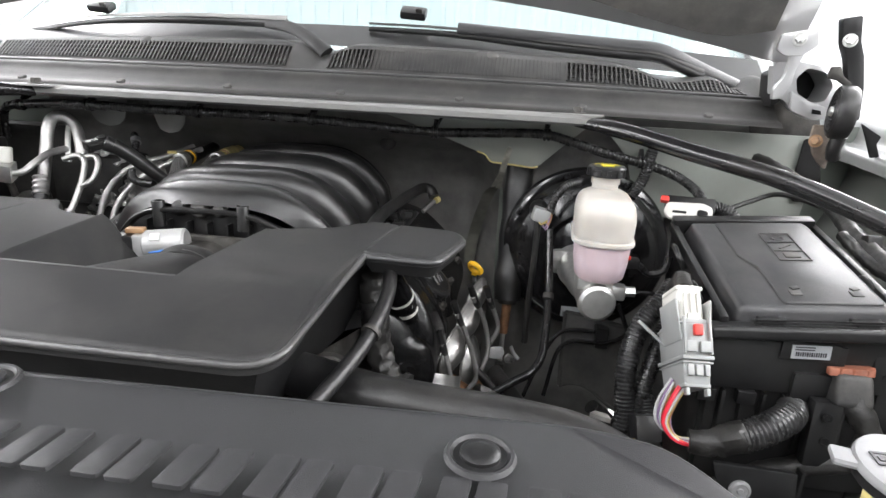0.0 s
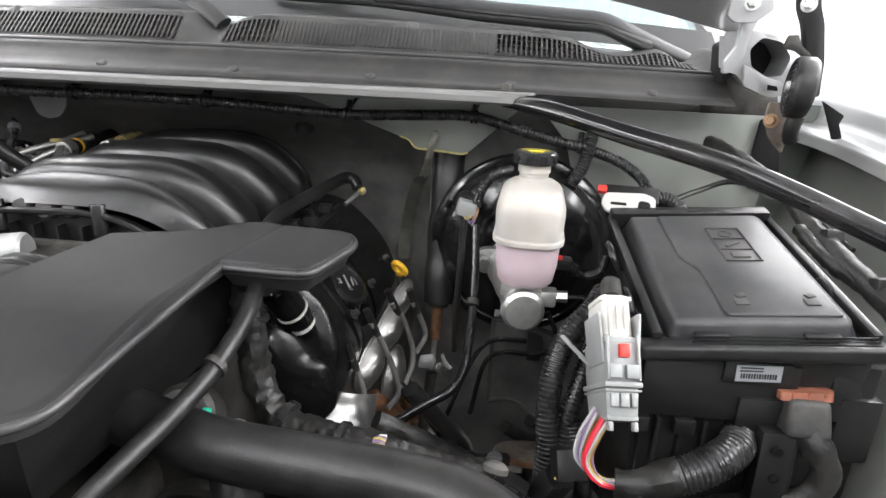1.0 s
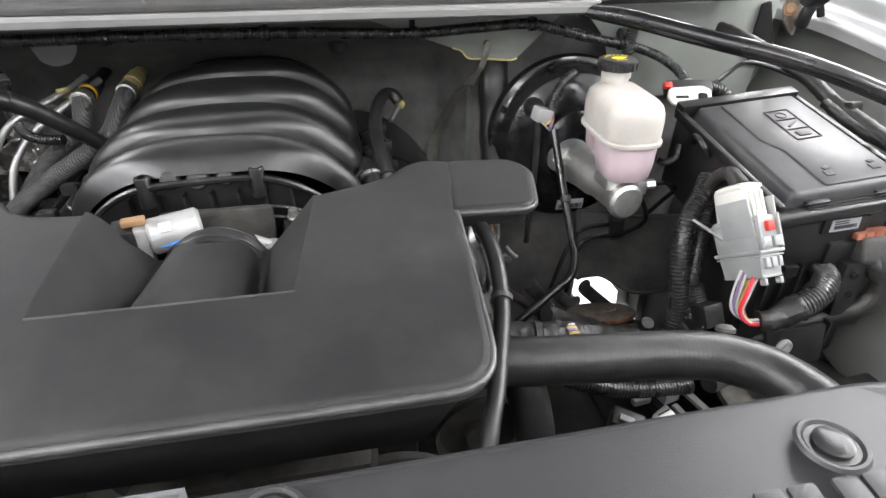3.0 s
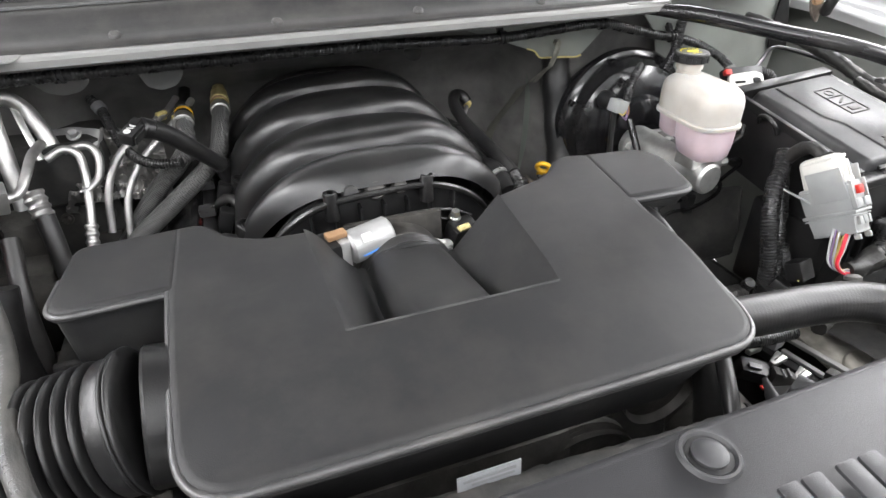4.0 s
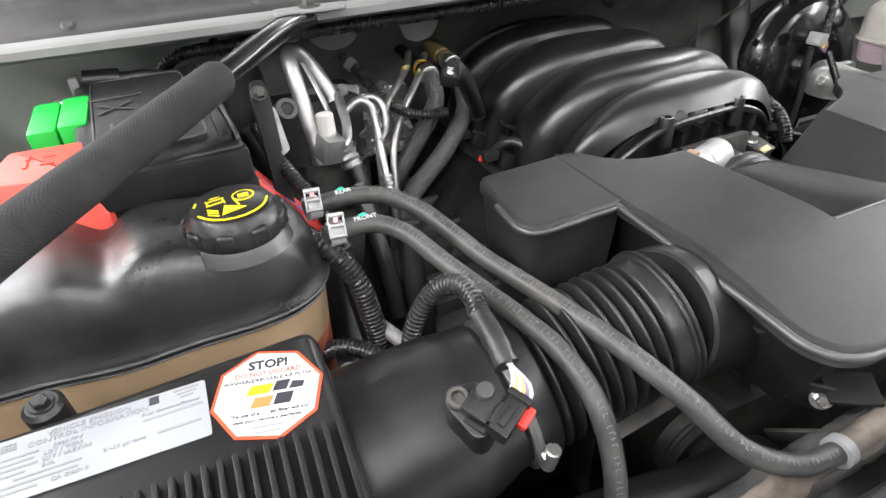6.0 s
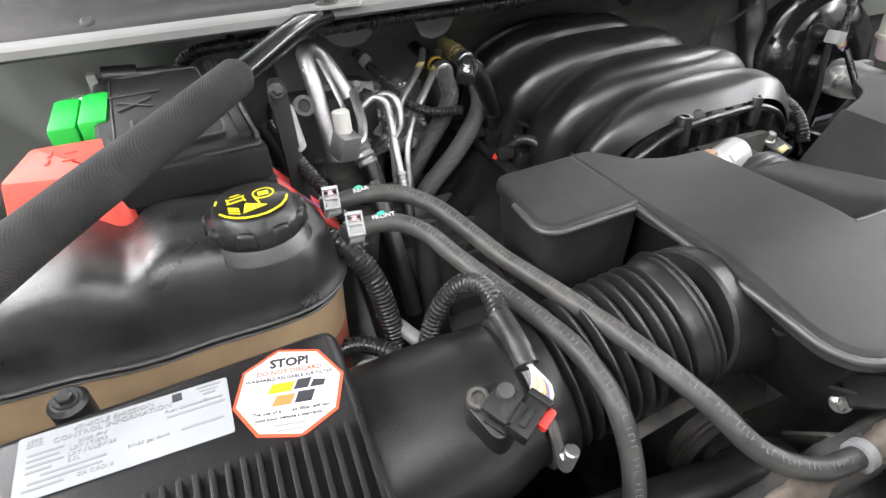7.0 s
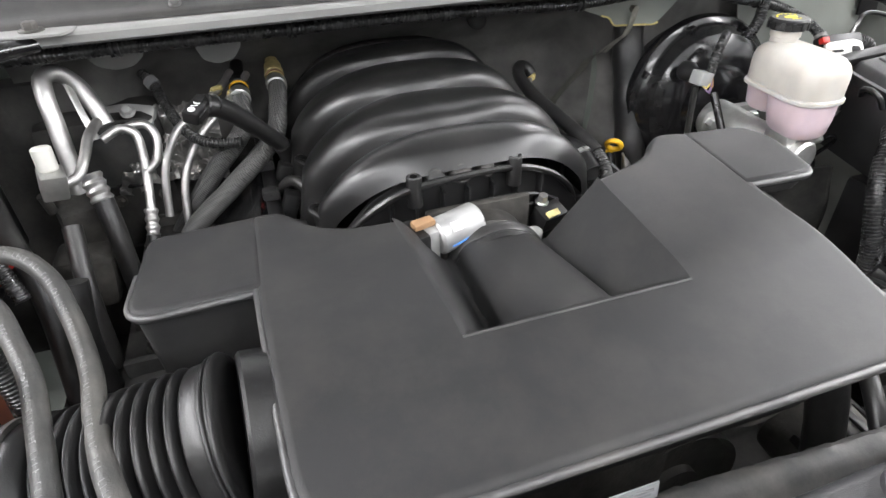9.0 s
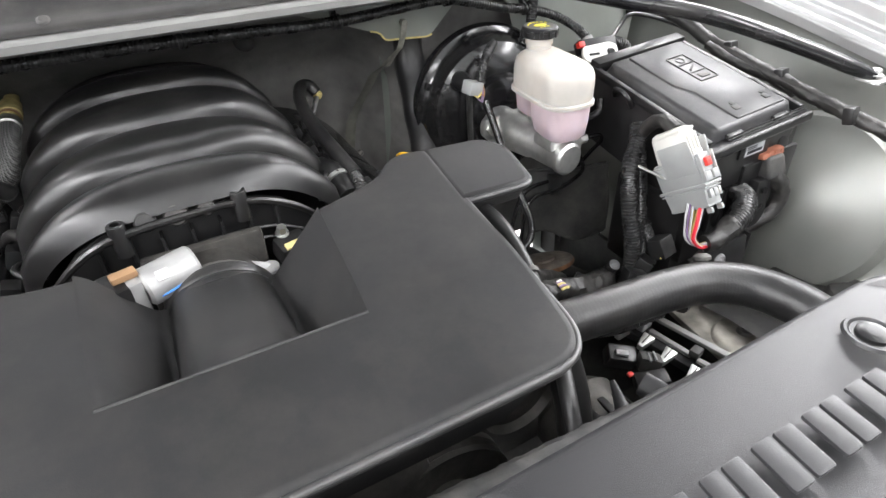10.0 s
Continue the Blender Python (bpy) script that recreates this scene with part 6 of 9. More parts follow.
prof += [(0.050, 0.832), (0.0555, 0.842), (0.0570, 0.855), (0.0575, 0.935), (0.0600, 0.942), (0.0606, 0.952), (0.0600, 0.960), (0.0585, 0.964), (0.0585, 0.970), (0.0612, 0.975), (0.0616, 0.984), (0.0606, 0.992), (0.052, 1.0)]
part("bellows", sweep_ring(B(), p0, p1, prof, 48), BLACK, bel, angle=60)
part("neck", sweep_ring(B(), p1, (-0.375, 0.788, 1.462), [(0.056, 0), (0.0585, 0.03), (0.0590, 0.4), (0.062, 0.7), (0.065, 1.0)], 40), BLACK, bel)
bm = B()
sweep_ring(bm, (-0.6060, 0.7892, 1.4480), (-0.5980, 0.7888, 1.4495), [(0.0595, 0), (0.0628, 0.05), (0.0634, 0.3), (0.0628, 0.5), (0.0634, 0.7), (0.0628, 0.95), (0.0595, 1)], 48)
cl = part("hose_clamp", bm, BAND, bel, "silver worm-drive hose clamp")
bm = B()
add_box(bm, (-0.599, 0.7305, 1.440), (0.014, 0.010, 0.018), 0.002, (30, 0, 0))
add_cyl(bm, (-0.600, 0.726, 1.431), (-0.598, 0.722, 1.453), 0.0060, n=12, bev=0.001)
part("screw", bm, STEEL, cl)

maf = thing("air_flow_tube", "black plastic air flow meter tube", "air tube", (-0.66, 0.72, 1.39))
part("tube", sweep_ring(B(), (-0.735, 0.795, 1.418), (-0.603, 0.789, 1.4525), [(0.080, -0.10), (0.077, 0.10), (0.074, 0.25), (0.071, 0.45), (0.067, 0.70), (0.0625, 0.83), (0.0600, 0.88), (0.0595, 0.96), (0.054, 1.0)], 56), BLACK, maf)
SM = pose(-0.6426, 0.7425, 1.5065, 18) @ pose(0, 0, 0, 0, -6, 31)
part("sensor_boss", local(add_slab(B(), rounded([(-0.022, -0.014), (0.006, -0.014), (0.006, 0.016), (-0.022, 0.016)], 0.008, 4), -0.040, -0.001, 0.003, draft=0.006), SM), BLACK, maf)
part("pen_mark", add_tube(B(), [(-0.672, 0.774, 1.494), (-0.669, 0.769, 1.4935), (-0.666, 0.766, 1.492), (-0.666, 0.770, 1.4935)], 0.0010, n=5, step=0.002), BLUEINK, maf)
sen = thing("air_flow_sensor", "black air flow sensor with a wired plug and red lock", "sensor", (-0.655, 0.71, 1.50))


def sbox(c, s, b=0.002, rot=(0, 0, 0)):
    return local(add_box(B(), c, s, b, rot), SM)


part("flange", local(add_slab(B(), rounded([(-0.027, -0.010), (-0.022, -0.016), (0.006, -0.014), (0.009, 0.008), (-0.006, 0.020), (-0.020, 0.018)], 0.006, 5), 0, 0.006, 0.002), SM), BLACK, sen)
part("body", sbox((-0.006, -0.002, 0.009), (0.024, 0.020, 0.010), 0.0025), BLACK, sen)
for k in range(3):
    part("groove_rib", sbox((-0.021 + 0.005 * k, -0.006 - 0.001 * k, 0.008), (0.0026, 0.016, 0.004), 0.0008), BLACK, sen)
part("button", local(add_lathe(B(), [(0.0065, 0.010), (0.0065, 0.0155), (0.0055, 0.017), (0, 0.0172)], (0, 0, 0), (0, 0, 1), 24), SM), FUSELID, sen)
part("screw", local(add_lathe(B(), [(0.0078, 0.002), (0.0078, 0.011), (0.0070, 0.012), (0.0046, 0.012), (0.0042, 0.008), (0, 0.008)], (-0.0125, 0.0125, 0), (0, 0, 1), 24), SM), DARKMETAL, sen)
part("plug", sbox((-0.004, -0.0205, 0.009), (0.030, 0.014, 0.016), 0.002), BLACK, sen)
part("plug_collar", sbox((0.0085, -0.0205, 0.010), (0.005, 0.017, 0.019), 0.0015), BLACK, sen)
part("plug_ridge", sbox((-0.008, -0.0200, 0.0185), (0.014, 0.005, 0.004), 0.001), BLACK, sen)
part("plug_ridge", sbox((-0.008, -0.0130, 0.0150), (0.016, 0.003, 0.004), 0.001), BLACK, sen)
part("plug_lock", sbox((0.002, -0.0300, 0.008), (0.015, 0.007, 0.008), 0.002), RED, sen, "red lock tab")
for i, w in enumerate((3, 2, 1, 4, 1, 4)):
    a = SM @ Vector((0.010, -0.0265 + 0.0026 * i, 0.012))
    part("wire", tube([a, a + Vector((0.005, 0.005, 0.006)), Vector((-0.626 + 0.001 * i, 0.752, 1.531))], 0.0017, n=6), WIRES[w], sen)
part("tape", tube([(-0.624, 0.745, 1.527), (-0.623, 0.760, 1.533), (-0.622, 0.788, 1.538)], lambda t: 0.0088 - 0.001 * t, n=12, wobble=0.25), TAPE, sen)
part("loom", tube([(-0.622, 0.785, 1.537), (-0.619, 0.803, 1.541), (-0.621, 0.823, 1.540), (-0.630, 0.840, 1.530), (-0.645, 0.848, 1.505), (-0.656, 0.850, 1.47), (-0.661, 0.847, 1.42), (-0.66, 0.845, 1.37)], 0.0080, n=14, ridge=(0.0040, 0.0011)), LOOM, sen)

box = thing("air_filter_box", "black plastic air filter box with ribbed lid and stickers", "air filter box", (-0.85, 0.72, 1.38))
bm = B()
lidp = rounded([(-0.724, 0.862), (-1.02, 0.848), (-1.02, 0.50), (-0.730, 0.50)], [0.014, 0.02, 0.02, 0.012], 5)
add_slab(bm, lidp, 1.478, 1.512, 0.008)
lidb = part("lid", bm, BLACK, box, angle=55)
bm = B()
add_slab(bm, inset(ccw(lidp), -0.004), 1.30, 1.476, 0.003)
part("case", bm, BLACK, box)
for i in range(28):
    x = -0.736 - i * 0.0086
    bm = add_box(B(), (x, 0.645, 1.5150), (0.0036, 0.262, 0.009), 0.0009, (0, 0, -2.5 + 0.18 * i))
    part("rib", bm, BLACK, lidb)
# warning sticker
stk = part("sticker", add_lathe(B(), [(0.0372, 0), (0.0372, 0.0006), (0, 0.0006)], (-0.7665, 0.816, 1.5122), (0, 0, 1), 8), INKR, lidb, "octagonal white warning sticker with a red border")
SR = pose(-0.7665, 0.816, 1.5129, 0, 0, -12) @ Matrix.Scale(0.89, 4)
bm = B()
add_lathe(bm, [(0.0348, 0), (0.0348, 0.0005), (0, 0.0005)], (-0.7665, 0.816, 1.5126), (0, 0, 1), 8)
part("sticker_face", bm, PAPERW, stk)
for words, size, y, m, dx, bold in (("STOP!", 0.0112, 0.0262, INK, 0, 0.0005), ("DO NOT DISCARD", 0.0058, 0.0180, INKR, 0, 0.00015), ("WASHABLE/REUSABLE AIR FILTER", 0.0044, 0.0122, INK, 0, 0.00008),
                                   ("The use of a", 0.0042, -0.0175, INK, -0.0165, 0.0001), ("air filter will not", 0.0042, -0.0175, INK, 0.0155, 0.0001), ("void your vehicle's warranty.", 0.0042, -0.0228, INK, 0, 0.0001)):
    part("inscription", lettering(B(), words, size, SR @ pose(dx, y, 0.0003), 0.0002, bold=bold), m, stk)
part("logo", local(add_slab(B(), [(-0.016, -0.001), (0.001, -0.001), (0.0045, 0.0075), (-0.0125, 0.0075)], 0, 0.0005, 0), SR), INKA, stk, "amber slanted block")
part("logo", local(add_slab(B(), [(-0.013, -0.0125), (0.001, -0.0125), (0.0045, -0.0035), (-0.0095, -0.0035)], 0, 0.0005, 0), SR), INKO, stk, "orange slanted block")
bm = B()
for a in ([(0.003, 0.0), (0.0135, 0.0), (0.0168, 0.0088), (0.0063, 0.0088)], [(0.0150, 0.0), (0.0255, 0.0), (0.0272, 0.0052), (0.0180, 0.0068)], [(0.0035, -0.0122), (0.0160, -0.0122), (0.0192, -0.0024), (0.0066, -0.0024)]):
    add_slab(bm, a, 0, 0.0005, 0)
part("logo", local(bm, SR), INK, stk, "black logo shapes")
bm = B()
for w, y in ((0.022, -0.029), (0.018, -0.0335)):
    add_box(bm, (0, y, 0.0002), (w, 0.002, 0.0005))
tagged(part("print", local(bm, SR), INKG, stk), kind="stuff")
# emission label
LR = pose(-0.866, 0.8225, 1.5124, 0, 0, -1) @ Matrix.Diagonal((1.0, 0.86, 1.0, 1.0))
lab = part("label", local(add_slab(B(), rounded([(-0.062, -0.026), (0.062, -0.026), (0.062, 0.026), (-0.062, 0.026)], 0.002, 2), 0, 0.0005, 0), LR), PAPER, lidb, "white printed emission control label")
for words, size, y, dx in (("VEHICLE EMISSION", 0.0058, 0.0210, -0.008), ("CONTROL INFORMATION", 0.0058, 0.0155, -0.008), ("Fuel: Gasoline/Ethanol", 0.0040, 0.0100, 0.040), ("2020 FPV", 0.0042, 0.0090, -0.020),
                           ("LDT / TIER3", 0.0042, 0.0044, -0.022), ("LDT / ULEV125", 0.0042, -0.0002, -0.020), ("5.3L", 0.0042, -0.0048, -0.030), ("31-35 gal tank:", 0.0042, -0.0094, 0.012), ("CA OBD: II", 0.0042, -0.0186, -0.018)):
    part("inscription", lettering(B(), words, size, LR @ pose(dx, y, 0.0007), 0.0002, bold=0.00004), INKG, lab)
bm = B()
for i, (w, x) in enumerate(((0.020, -0.046), (0.018, -0.047), (0.020, -0.046), (0.014, -0.049), (0.036, -0.030), (0.040, -0.034), (0.022, -0.046))):
    add_box(bm, (x, 0.0090 - i * 0.0046, 0.0007), (w, 0.0016, 0.0004))
add_box(bm, (0.044, -0.0094, 0.0007), (0.026, 0.0018, 0.0004))
add_box(bm, (0.041, 0.0052, 0.0007), (0.036, 0.0020, 0.0004))
for i in range(3):
    add_box(bm, (0.050, 0.0230 - i * 0.0034, 0.0007), (0.016 - 0.004 * i, 0.0014, 0.0004))
for i in range(12):
    add_box(bm, (-0.056 + 0.0022 * (i % 4), 0.0215 - 0.0024 * (i // 4), 0.0007), (0.0013 + 0.0004 * (i % 3), 0.0017, 0.0004))
tagged(part("print", local(bm, LR), INKG, lab), kind="stuff")
bm = B()
add_box(bm, (0.030, 0.0205, 0.0007), (0.006, 0.007, 0.0004))
part("print", local(bm, LR), INK, lab)
bm = B()
add_cyl(bm, (-0.903, 0.868, 1.470), (-0.903, 0.868, 1.512), 0.013, bev=0.003)
add_bolt(bm, (-0.903, 0.868, 1.511), (0, 0, 1), 0.0055, 0.004, 0.008)
part("lug", bm, BLACK, box)
# the box leans a little towards the front and sits closer to the radiator
LEAN = pose(-0.7297, 0.8359, 1.534, 8.5) @ Matrix.Scale(0.955, 4) @ pose(0.724, -0.862, -1.512)
for ob in box.children_recursive:
    ob.data.transform(LEAN)

# ---- coolant tank ----
tank = thing("coolant_tank", "black-topped translucent coolant tank with amber fluid", "coolant tank", (-0.85, 0.97, 1.34))
plan = rounded([(-0.694, 0.945), (-0.702, 1.010), (-1.06, 1.055), (-1.06, 0.925), (-0.93, 0.902), (-0.82, 0.895), (-0.72, 0.905)], [0.03, 0.03, 0.02, 0.02, 0.04, 0.04, 0.03], 7)
plan = [tuple(q) for a, b in zip(plan, plan[1:] + plan[:1]) for q in [Vector(a).lerp(Vector(b), k / max(1, round((Vector(b) - Vector(a)).length / 0.008))) for k in range(max(1, round((Vector(b) - Vector(a)).length / 0.008)))]]
bm = B()
rings = []
plan = ccw(plan)
ctr = Vector((-0.87, 0.965))


def tank_ring(bm, k, z, wave=0.0, shrink=0.0):
    out = []
    for x, y in plan:
        p = Vector((x, y))
        q = ctr + (p - ctr) * k
        zz = z + wave * (0.004 * math.sin((q.x + 0.70) * 30) - 0.014 * sum(math.exp(-((q.x - c) / 0.018) ** 2) for c in (-0.96, -0.858)))
        out.append(bm.verts.new((q.x, q.y, zz)))
    return out


lv = [(1.0, 1.497, 0.0), (1.012, 1.500, 0.0), (1.012, 1.506, 0.0), (0.99, 1.508, 0.0), (0.987, 1.522, 0.2), (0.975, 1.538, 0.5), (0.95, 1.553, 0.8), (0.91, 1.564, 1.0), (0.85, 1.571, 1.0), (0.78, 1.575, 1.0), (0.70, 1.577, 1.0), (0.6, 1.578, 1.0), (0.5, 1.5785, 1.0), (0.4, 1.579, 1.0), (0.3, 1.579, 1.0), (0.2, 1.579, 1.0), (0.1, 1.579, 1.0), (0.03, 1.579, 1.0)]
rings = [tank_ring(bm, *q) for q in lv]
for a, b in zip(rings, rings[1:]):
    for i in range(len(a)):
        bm.faces.new((a[i], a[(i + 1) % len(a)], b[(i + 1) % len(a)], b[i]))
bm.faces.new(rings[-1])
part("upper_shell", bm, TANKB, tank, "glossy black upper shell", angle=60)
for kk, zz, rr in ((1.016, 1.5025, 0.0018), (1.002, 1.4965, 0.0012)):
    seam = [ctr + (Vector(q) - ctr) * kk for q in plan]
    part("seam_lip", tube([(q.x, q.y, zz + 0.0015 * math.sin(q.x * 60)) for q in seam + seam[:1]], rr, n=6, step=0.01), LIP, tank, "thin moulded seam lip")
bm = B()
rings = [tank_ring(bm, k, z) for k, z in ((0.90, 1.452), (0.975, 1.452), (0.985, 1.48), (0.99, 1.496))]
for a, b in zip(rings, rings[1:]):
    for i in range(len(a)):
        bm.faces.new((a[i], a[(i + 1) % len(a)], b[(i + 1) % len(a)], b[i]))
bm.faces.new(rings[-1])
part("middle_shell", bm, COOLTOP, tank, "amber translucent wall above the fluid")
bm = B()
rings = [tank_ring(bm, k, z) for k, z in ((0.86, 1.33), (0.94, 1.338), (0.965, 1.40), (0.975, 1.4515))]
for a, b in zip(rings, rings[1:]):
    for i in range(len(a)):
        bm.faces.new((a[i], a[(i + 1) % len(a)], b[(i + 1) % len(a)], b[i]))
bm.faces.new(rings[0])
bm.faces.new(rings[-1])
part("lower_shell", bm, COOLANT, tank, "red-orange wall where the fluid stands")
bm = B()
C0 = Vector((-0.7595, 0.930, 1.565))
add_lathe(bm, [(0.040, -0.004), (0.037, 0.004), (0.034, 0.010), (0.032, 0.012)], C0, (0, 0, 1), 36)
part("neck", bm, TANKB, tank)
bm = B()
add_lathe(bm, [(0.0365, 0.010), (0.0370, 0.018), (0.0350, 0.025), (0.0315, 0.029), (0.0300, 0.0315), (0.0285, 0.0325), (0, 0.0328)], C0, (0.0, -0.05, 1), 40)
tcap = part("cap", bm, BLACK, tank, "black lobed filler cap with yellow symbols")
for i in range(9):
    a = 2 * math.pi * (i + 0.3) / 9
    part("grip", add_box(B(), C0 + Vector((0.0362 * math.cos(a), 0.0362 * math.sin(a), 0.0175)), (0.008, 0.0165, 0.013), 0.0038, (0, 0, math.degrees(a)), 0.78, 3), BLACK, tcap)
ZC = C0 + Vector((0, -0.0015, 0.0332))
bm = B()
for i in range(22):
    a = 2 * math.pi * i / 22
    if i % 11 in (0, 1):
        continue
    add_box(bm, ZC + Vector((0.0265 * math.cos(a), 0.0265 * math.sin(a), -0.0006)), (0.0016, 0.0080, 0.0008), 0, (0, 0, math.degrees(a)))
add_slab(bm, [(-0.008, -0.019), (0.010, -0.013), (-0.005, -0.004)], 0, 0.0007, 0, m=Matrix.Translation(ZC - Vector((0, 0, 0.0005))))
add_lathe(bm, [(0.0085, 0), (0.0085, 0.0007), (0.0073, 0.0007), (0.0073, 0)], ZC + Vector((0.010, 0.007, -0.0005)), (0, 0, 1), 20)
add_box(bm, ZC + Vector((0.010, 0.007, -0.0002)), (0.008, 0.006, 0.0007))
for dx, dy, w, h in ((-0.011, 0.008, 0.014, 0.0012), (-0.011, 0.002, 0.014, 0.0012), (-0.017, 0.005, 0.0012, 0.008), (-0.005, 0.005, 0.0012, 0.008), (-0.011, 0.012, 0.008, 0.0014), (0.004, -0.002, 0.0014, 0.012)):
    add_box(bm, ZC + Vector((dx, dy, -0.0002)), (w, h, 0.0007), 0, (0, 0, 12))
for i in range(3):
    add_box(bm, ZC + Vector((-0.014, -0.008 - 0.004 * i, -0.0002)), (0.009, 0.0011, 0.0007), 0, (0, 0, -35))
tagged(part("cap_artwork", bm, INKYEL, tcap), kind="stuff")

# coolant hoses with pale spring clamps
for nm, pts, cpos, word in (("rear", [(-0.700, 0.972, 1.553), (-0.680, 0.977, 1.553), (-0.659, 0.979, 1.552), (-0.625, 0.974, 1.546), (-0.600, 0.950, 1.536), (-0.583, 0.915, 1.524), (-0.570, 0.880, 1.514), (-0.557, 0.838, 1.511), (-0.547, 0.79, 1.512), (-0.533, 0.738, 1.508), (-0.513, 0.692, 1.490), (-0.490, 0.658, 1.463), (-0.455, 0.641, 1.447), (-0.41, 0.638, 1.440)], (-0.698, 0.972, 1.553), "REAR"),
                            ("front", [(-0.695, 0.926, 1.549), (-0.672, 0.930, 1.549), (-0.650, 0.928, 1.547), (-0.629, 0.912, 1.540), (-0.612, 0.879, 1.527), (-0.596, 0.842, 1.517), (-0.584, 0.800, 1.513), (-0.574, 0.761, 1.508), (-0.568, 0.725, 1.492), (-0.567, 0.70, 1.462), (-0.573, 0.68, 1.42), (-0.585, 0.67, 1.37)], (-0.690, 0.926, 1.549), "FRONT")):
    ch = thing("coolant_hose", "black rubber coolant hose with pale printing marked " + word.lower(), "coolant hose", pts[-1], "coolant hoses")
    part("hose", tube(pts, 0.0082, n=16), HOSE, ch)
    d = (Vector(pts[2]) - Vector(pts[0])).normalized()
    Q = spline(pts, 0.004)
    bm = B()
    q = Vector(cpos) + d * 0.004
    add_lathe(bm, [(0.0088, -0.006), (0.0105, -0.006), (0.0105, 0.006), (0.0088, 0.006)], q, d, 20)
    cm = Matrix.Translation(q + Vector((0.001, -0.006, 0.010))) @ pose(0, 0, 0, 38, 0, -10) @ Matrix.Scale(0.8, 4)
    for c, s in (((-0.008, 0, 0), (0.002, 0.026, 0.005)), ((0.008, 0, 0), (0.002, 0.026, 0.005)), ((0, -0.012, 0), (0.018, 0.003, 0.005)), ((0, 0.0, 0), (0.018, 0.003, 0.005)), ((0, 0.012, 0), (0.018, 0.004, 0.006))):
        t = B()
        add_box(t, c, s, 0.0008)
        merge(bm, t, cm)
    kl = part("clamp", bm, CLEARP, ch, "white plastic retaining clip")
    part("tab", local(add_box(B(), (0.0, 0.006, 0.001), (0.005, 0.006, 0.003), 0.0005), cm), tint("pale_pink_plastic", (0.65, 0.30, 0.32)), kl)
    tp = Q[8]
    dd = (Q[11] - Q[5]).normalized()
    yaw = math.degrees(math.atan2(dd.y, dd.x))
    part("inscription", lettering(B(), word, 0.0062, Matrix.Translation(tp + Vector((0.004, -0.0035, 0.0078))) @ pose(0, 0, 0, 22, 0, yaw), 0.0002), PAPERW, ch)
    part("paint_mark", add_box(B(), tp + Vector((0.003, 0.001, 0.0084)), (0.006, 0.005, 0.0008), 0, (0, 0, yaw + 30)), TEAL, ch)
    bm = B()
    step = 1
    for i in range(14, len(Q) - 4, step):
        if (i // step) % 9 in (0, 5):
            continue
        d2 = (Q[min(i + 2, len(Q) - 1)] - Q[i - 2]).normalized()
        up = Vector((-0.15, -0.45, 0.9))
        up = (up - d2 * up.dot(d2)).normalized()
        sd = d2.cross(up)
        m4 = Matrix((d2.to_4d(), (-sd).to_4d(), up.to_4d(), (0, 0, 0, 1))).transposed()
        m4[3][0] = m4[3][1] = m4[3][2] = 0
        for r in range(3):
            m4[r][3] = (Q[i] + up * 0.0082)[r]
        t = B()
        w = random.choice((0.0012, 0.0018, 0.0022))
        add_box(t, (0, 0, 0), (0.0005, 0.0040, 0.0002))
        add_box(t, (w / 2, random.choice((-0.002, 0.0, 0.002)), 0), (w, 0.0006, 0.0002))
        t.transform(m4)
        merge(bm, t)
    tagged(part("hose_print", bm, HOSEINK, ch, "faint grey hose marking"), kind="stuff")

# ---- battery with covers ----
bat = thing("battery", "black car battery under plastic covers", "battery", (-0.84, 1.10, 1.42))
bm = B()
add_box(bm, (-0.83, 1.13, 1.49), (0.20, 0.26, 0.17), 0.008)
part("case", bm, BLACK, bat)
TL = pose(-0.806, 1.118, 1.601, 2, 0, 3)
lidt = part("cover", local(add_slab(B(), rounded([(-0.068, -0.112), (0.066, -0.112), (0.066, 0.150), (-0.072, 0.165)], 0.008, 4), -0.03, 0.014, 0.005), TL), BLACK, bat, angle=55)
# Step and ridge use a greyer plastic, for the reflection on the cover's top.
part("cover_step", local(add_slab(B(), rounded([(-0.050, -0.085), (0.040, -0.085), (0.040, 0.125), (-0.052, 0.130)], 0.008, 4), 0.012, 0.018, 0.002), TL), COVER, lidt)
part("cover_ridge", local(add_box(B(), (0.054, 0.02, 0.015), (0.010, 0.24, 0.010), 0.003), TL), COVER, lidt)
part("cover_step", local(add_box(B(), (0.0, -0.108, -0.004), (0.135, 0.018, 0.03), 0.004), TL), BLACK, lidt)
ro = rounded([(-0.050, -0.085), (0.040, -0.085), (0.040, 0.125), (-0.052, 0.130)], 0.008, 4)
part("cover_outline", local(tube([(x, y, 0.0182) for x, y in ro + ro[:1]], 0.0012, n=6, step=0.01), TL), LIP, lidt)
part("cover_rim", local(add_box(B(), (0.062, 0.02, 0.0165), (0.004, 0.25, 0.006), 0.001), TL), LIP, lidt)
bm = B()
for x, y, w, h, r in ((-0.03, 0.03, 0.04, 0.003, 40), (-0.03, 0.03, 0.04, 0.003, -40), (-0.03, 0.062, 0.05, 0.002, 0), (0.0, -0.03, 0.05, 0.002, 0), (0.02, -0.055, 0.03, 0.002, 0), (-0.035, -0.03, 0.003, 0.03, 0)):
    add_box(bm, (x, y, 0.0193), (w, h, 0.0014), 0.0004, (0, 0, r))
tagged(part("cover_emblem", local(bm, TL), DUSTY, lidt), kind="stuff")
red = thing("terminal_cover", "bright red plastic battery terminal cover", "terminal cover", (-0.93, 1.06, 1.53))
bm = B()
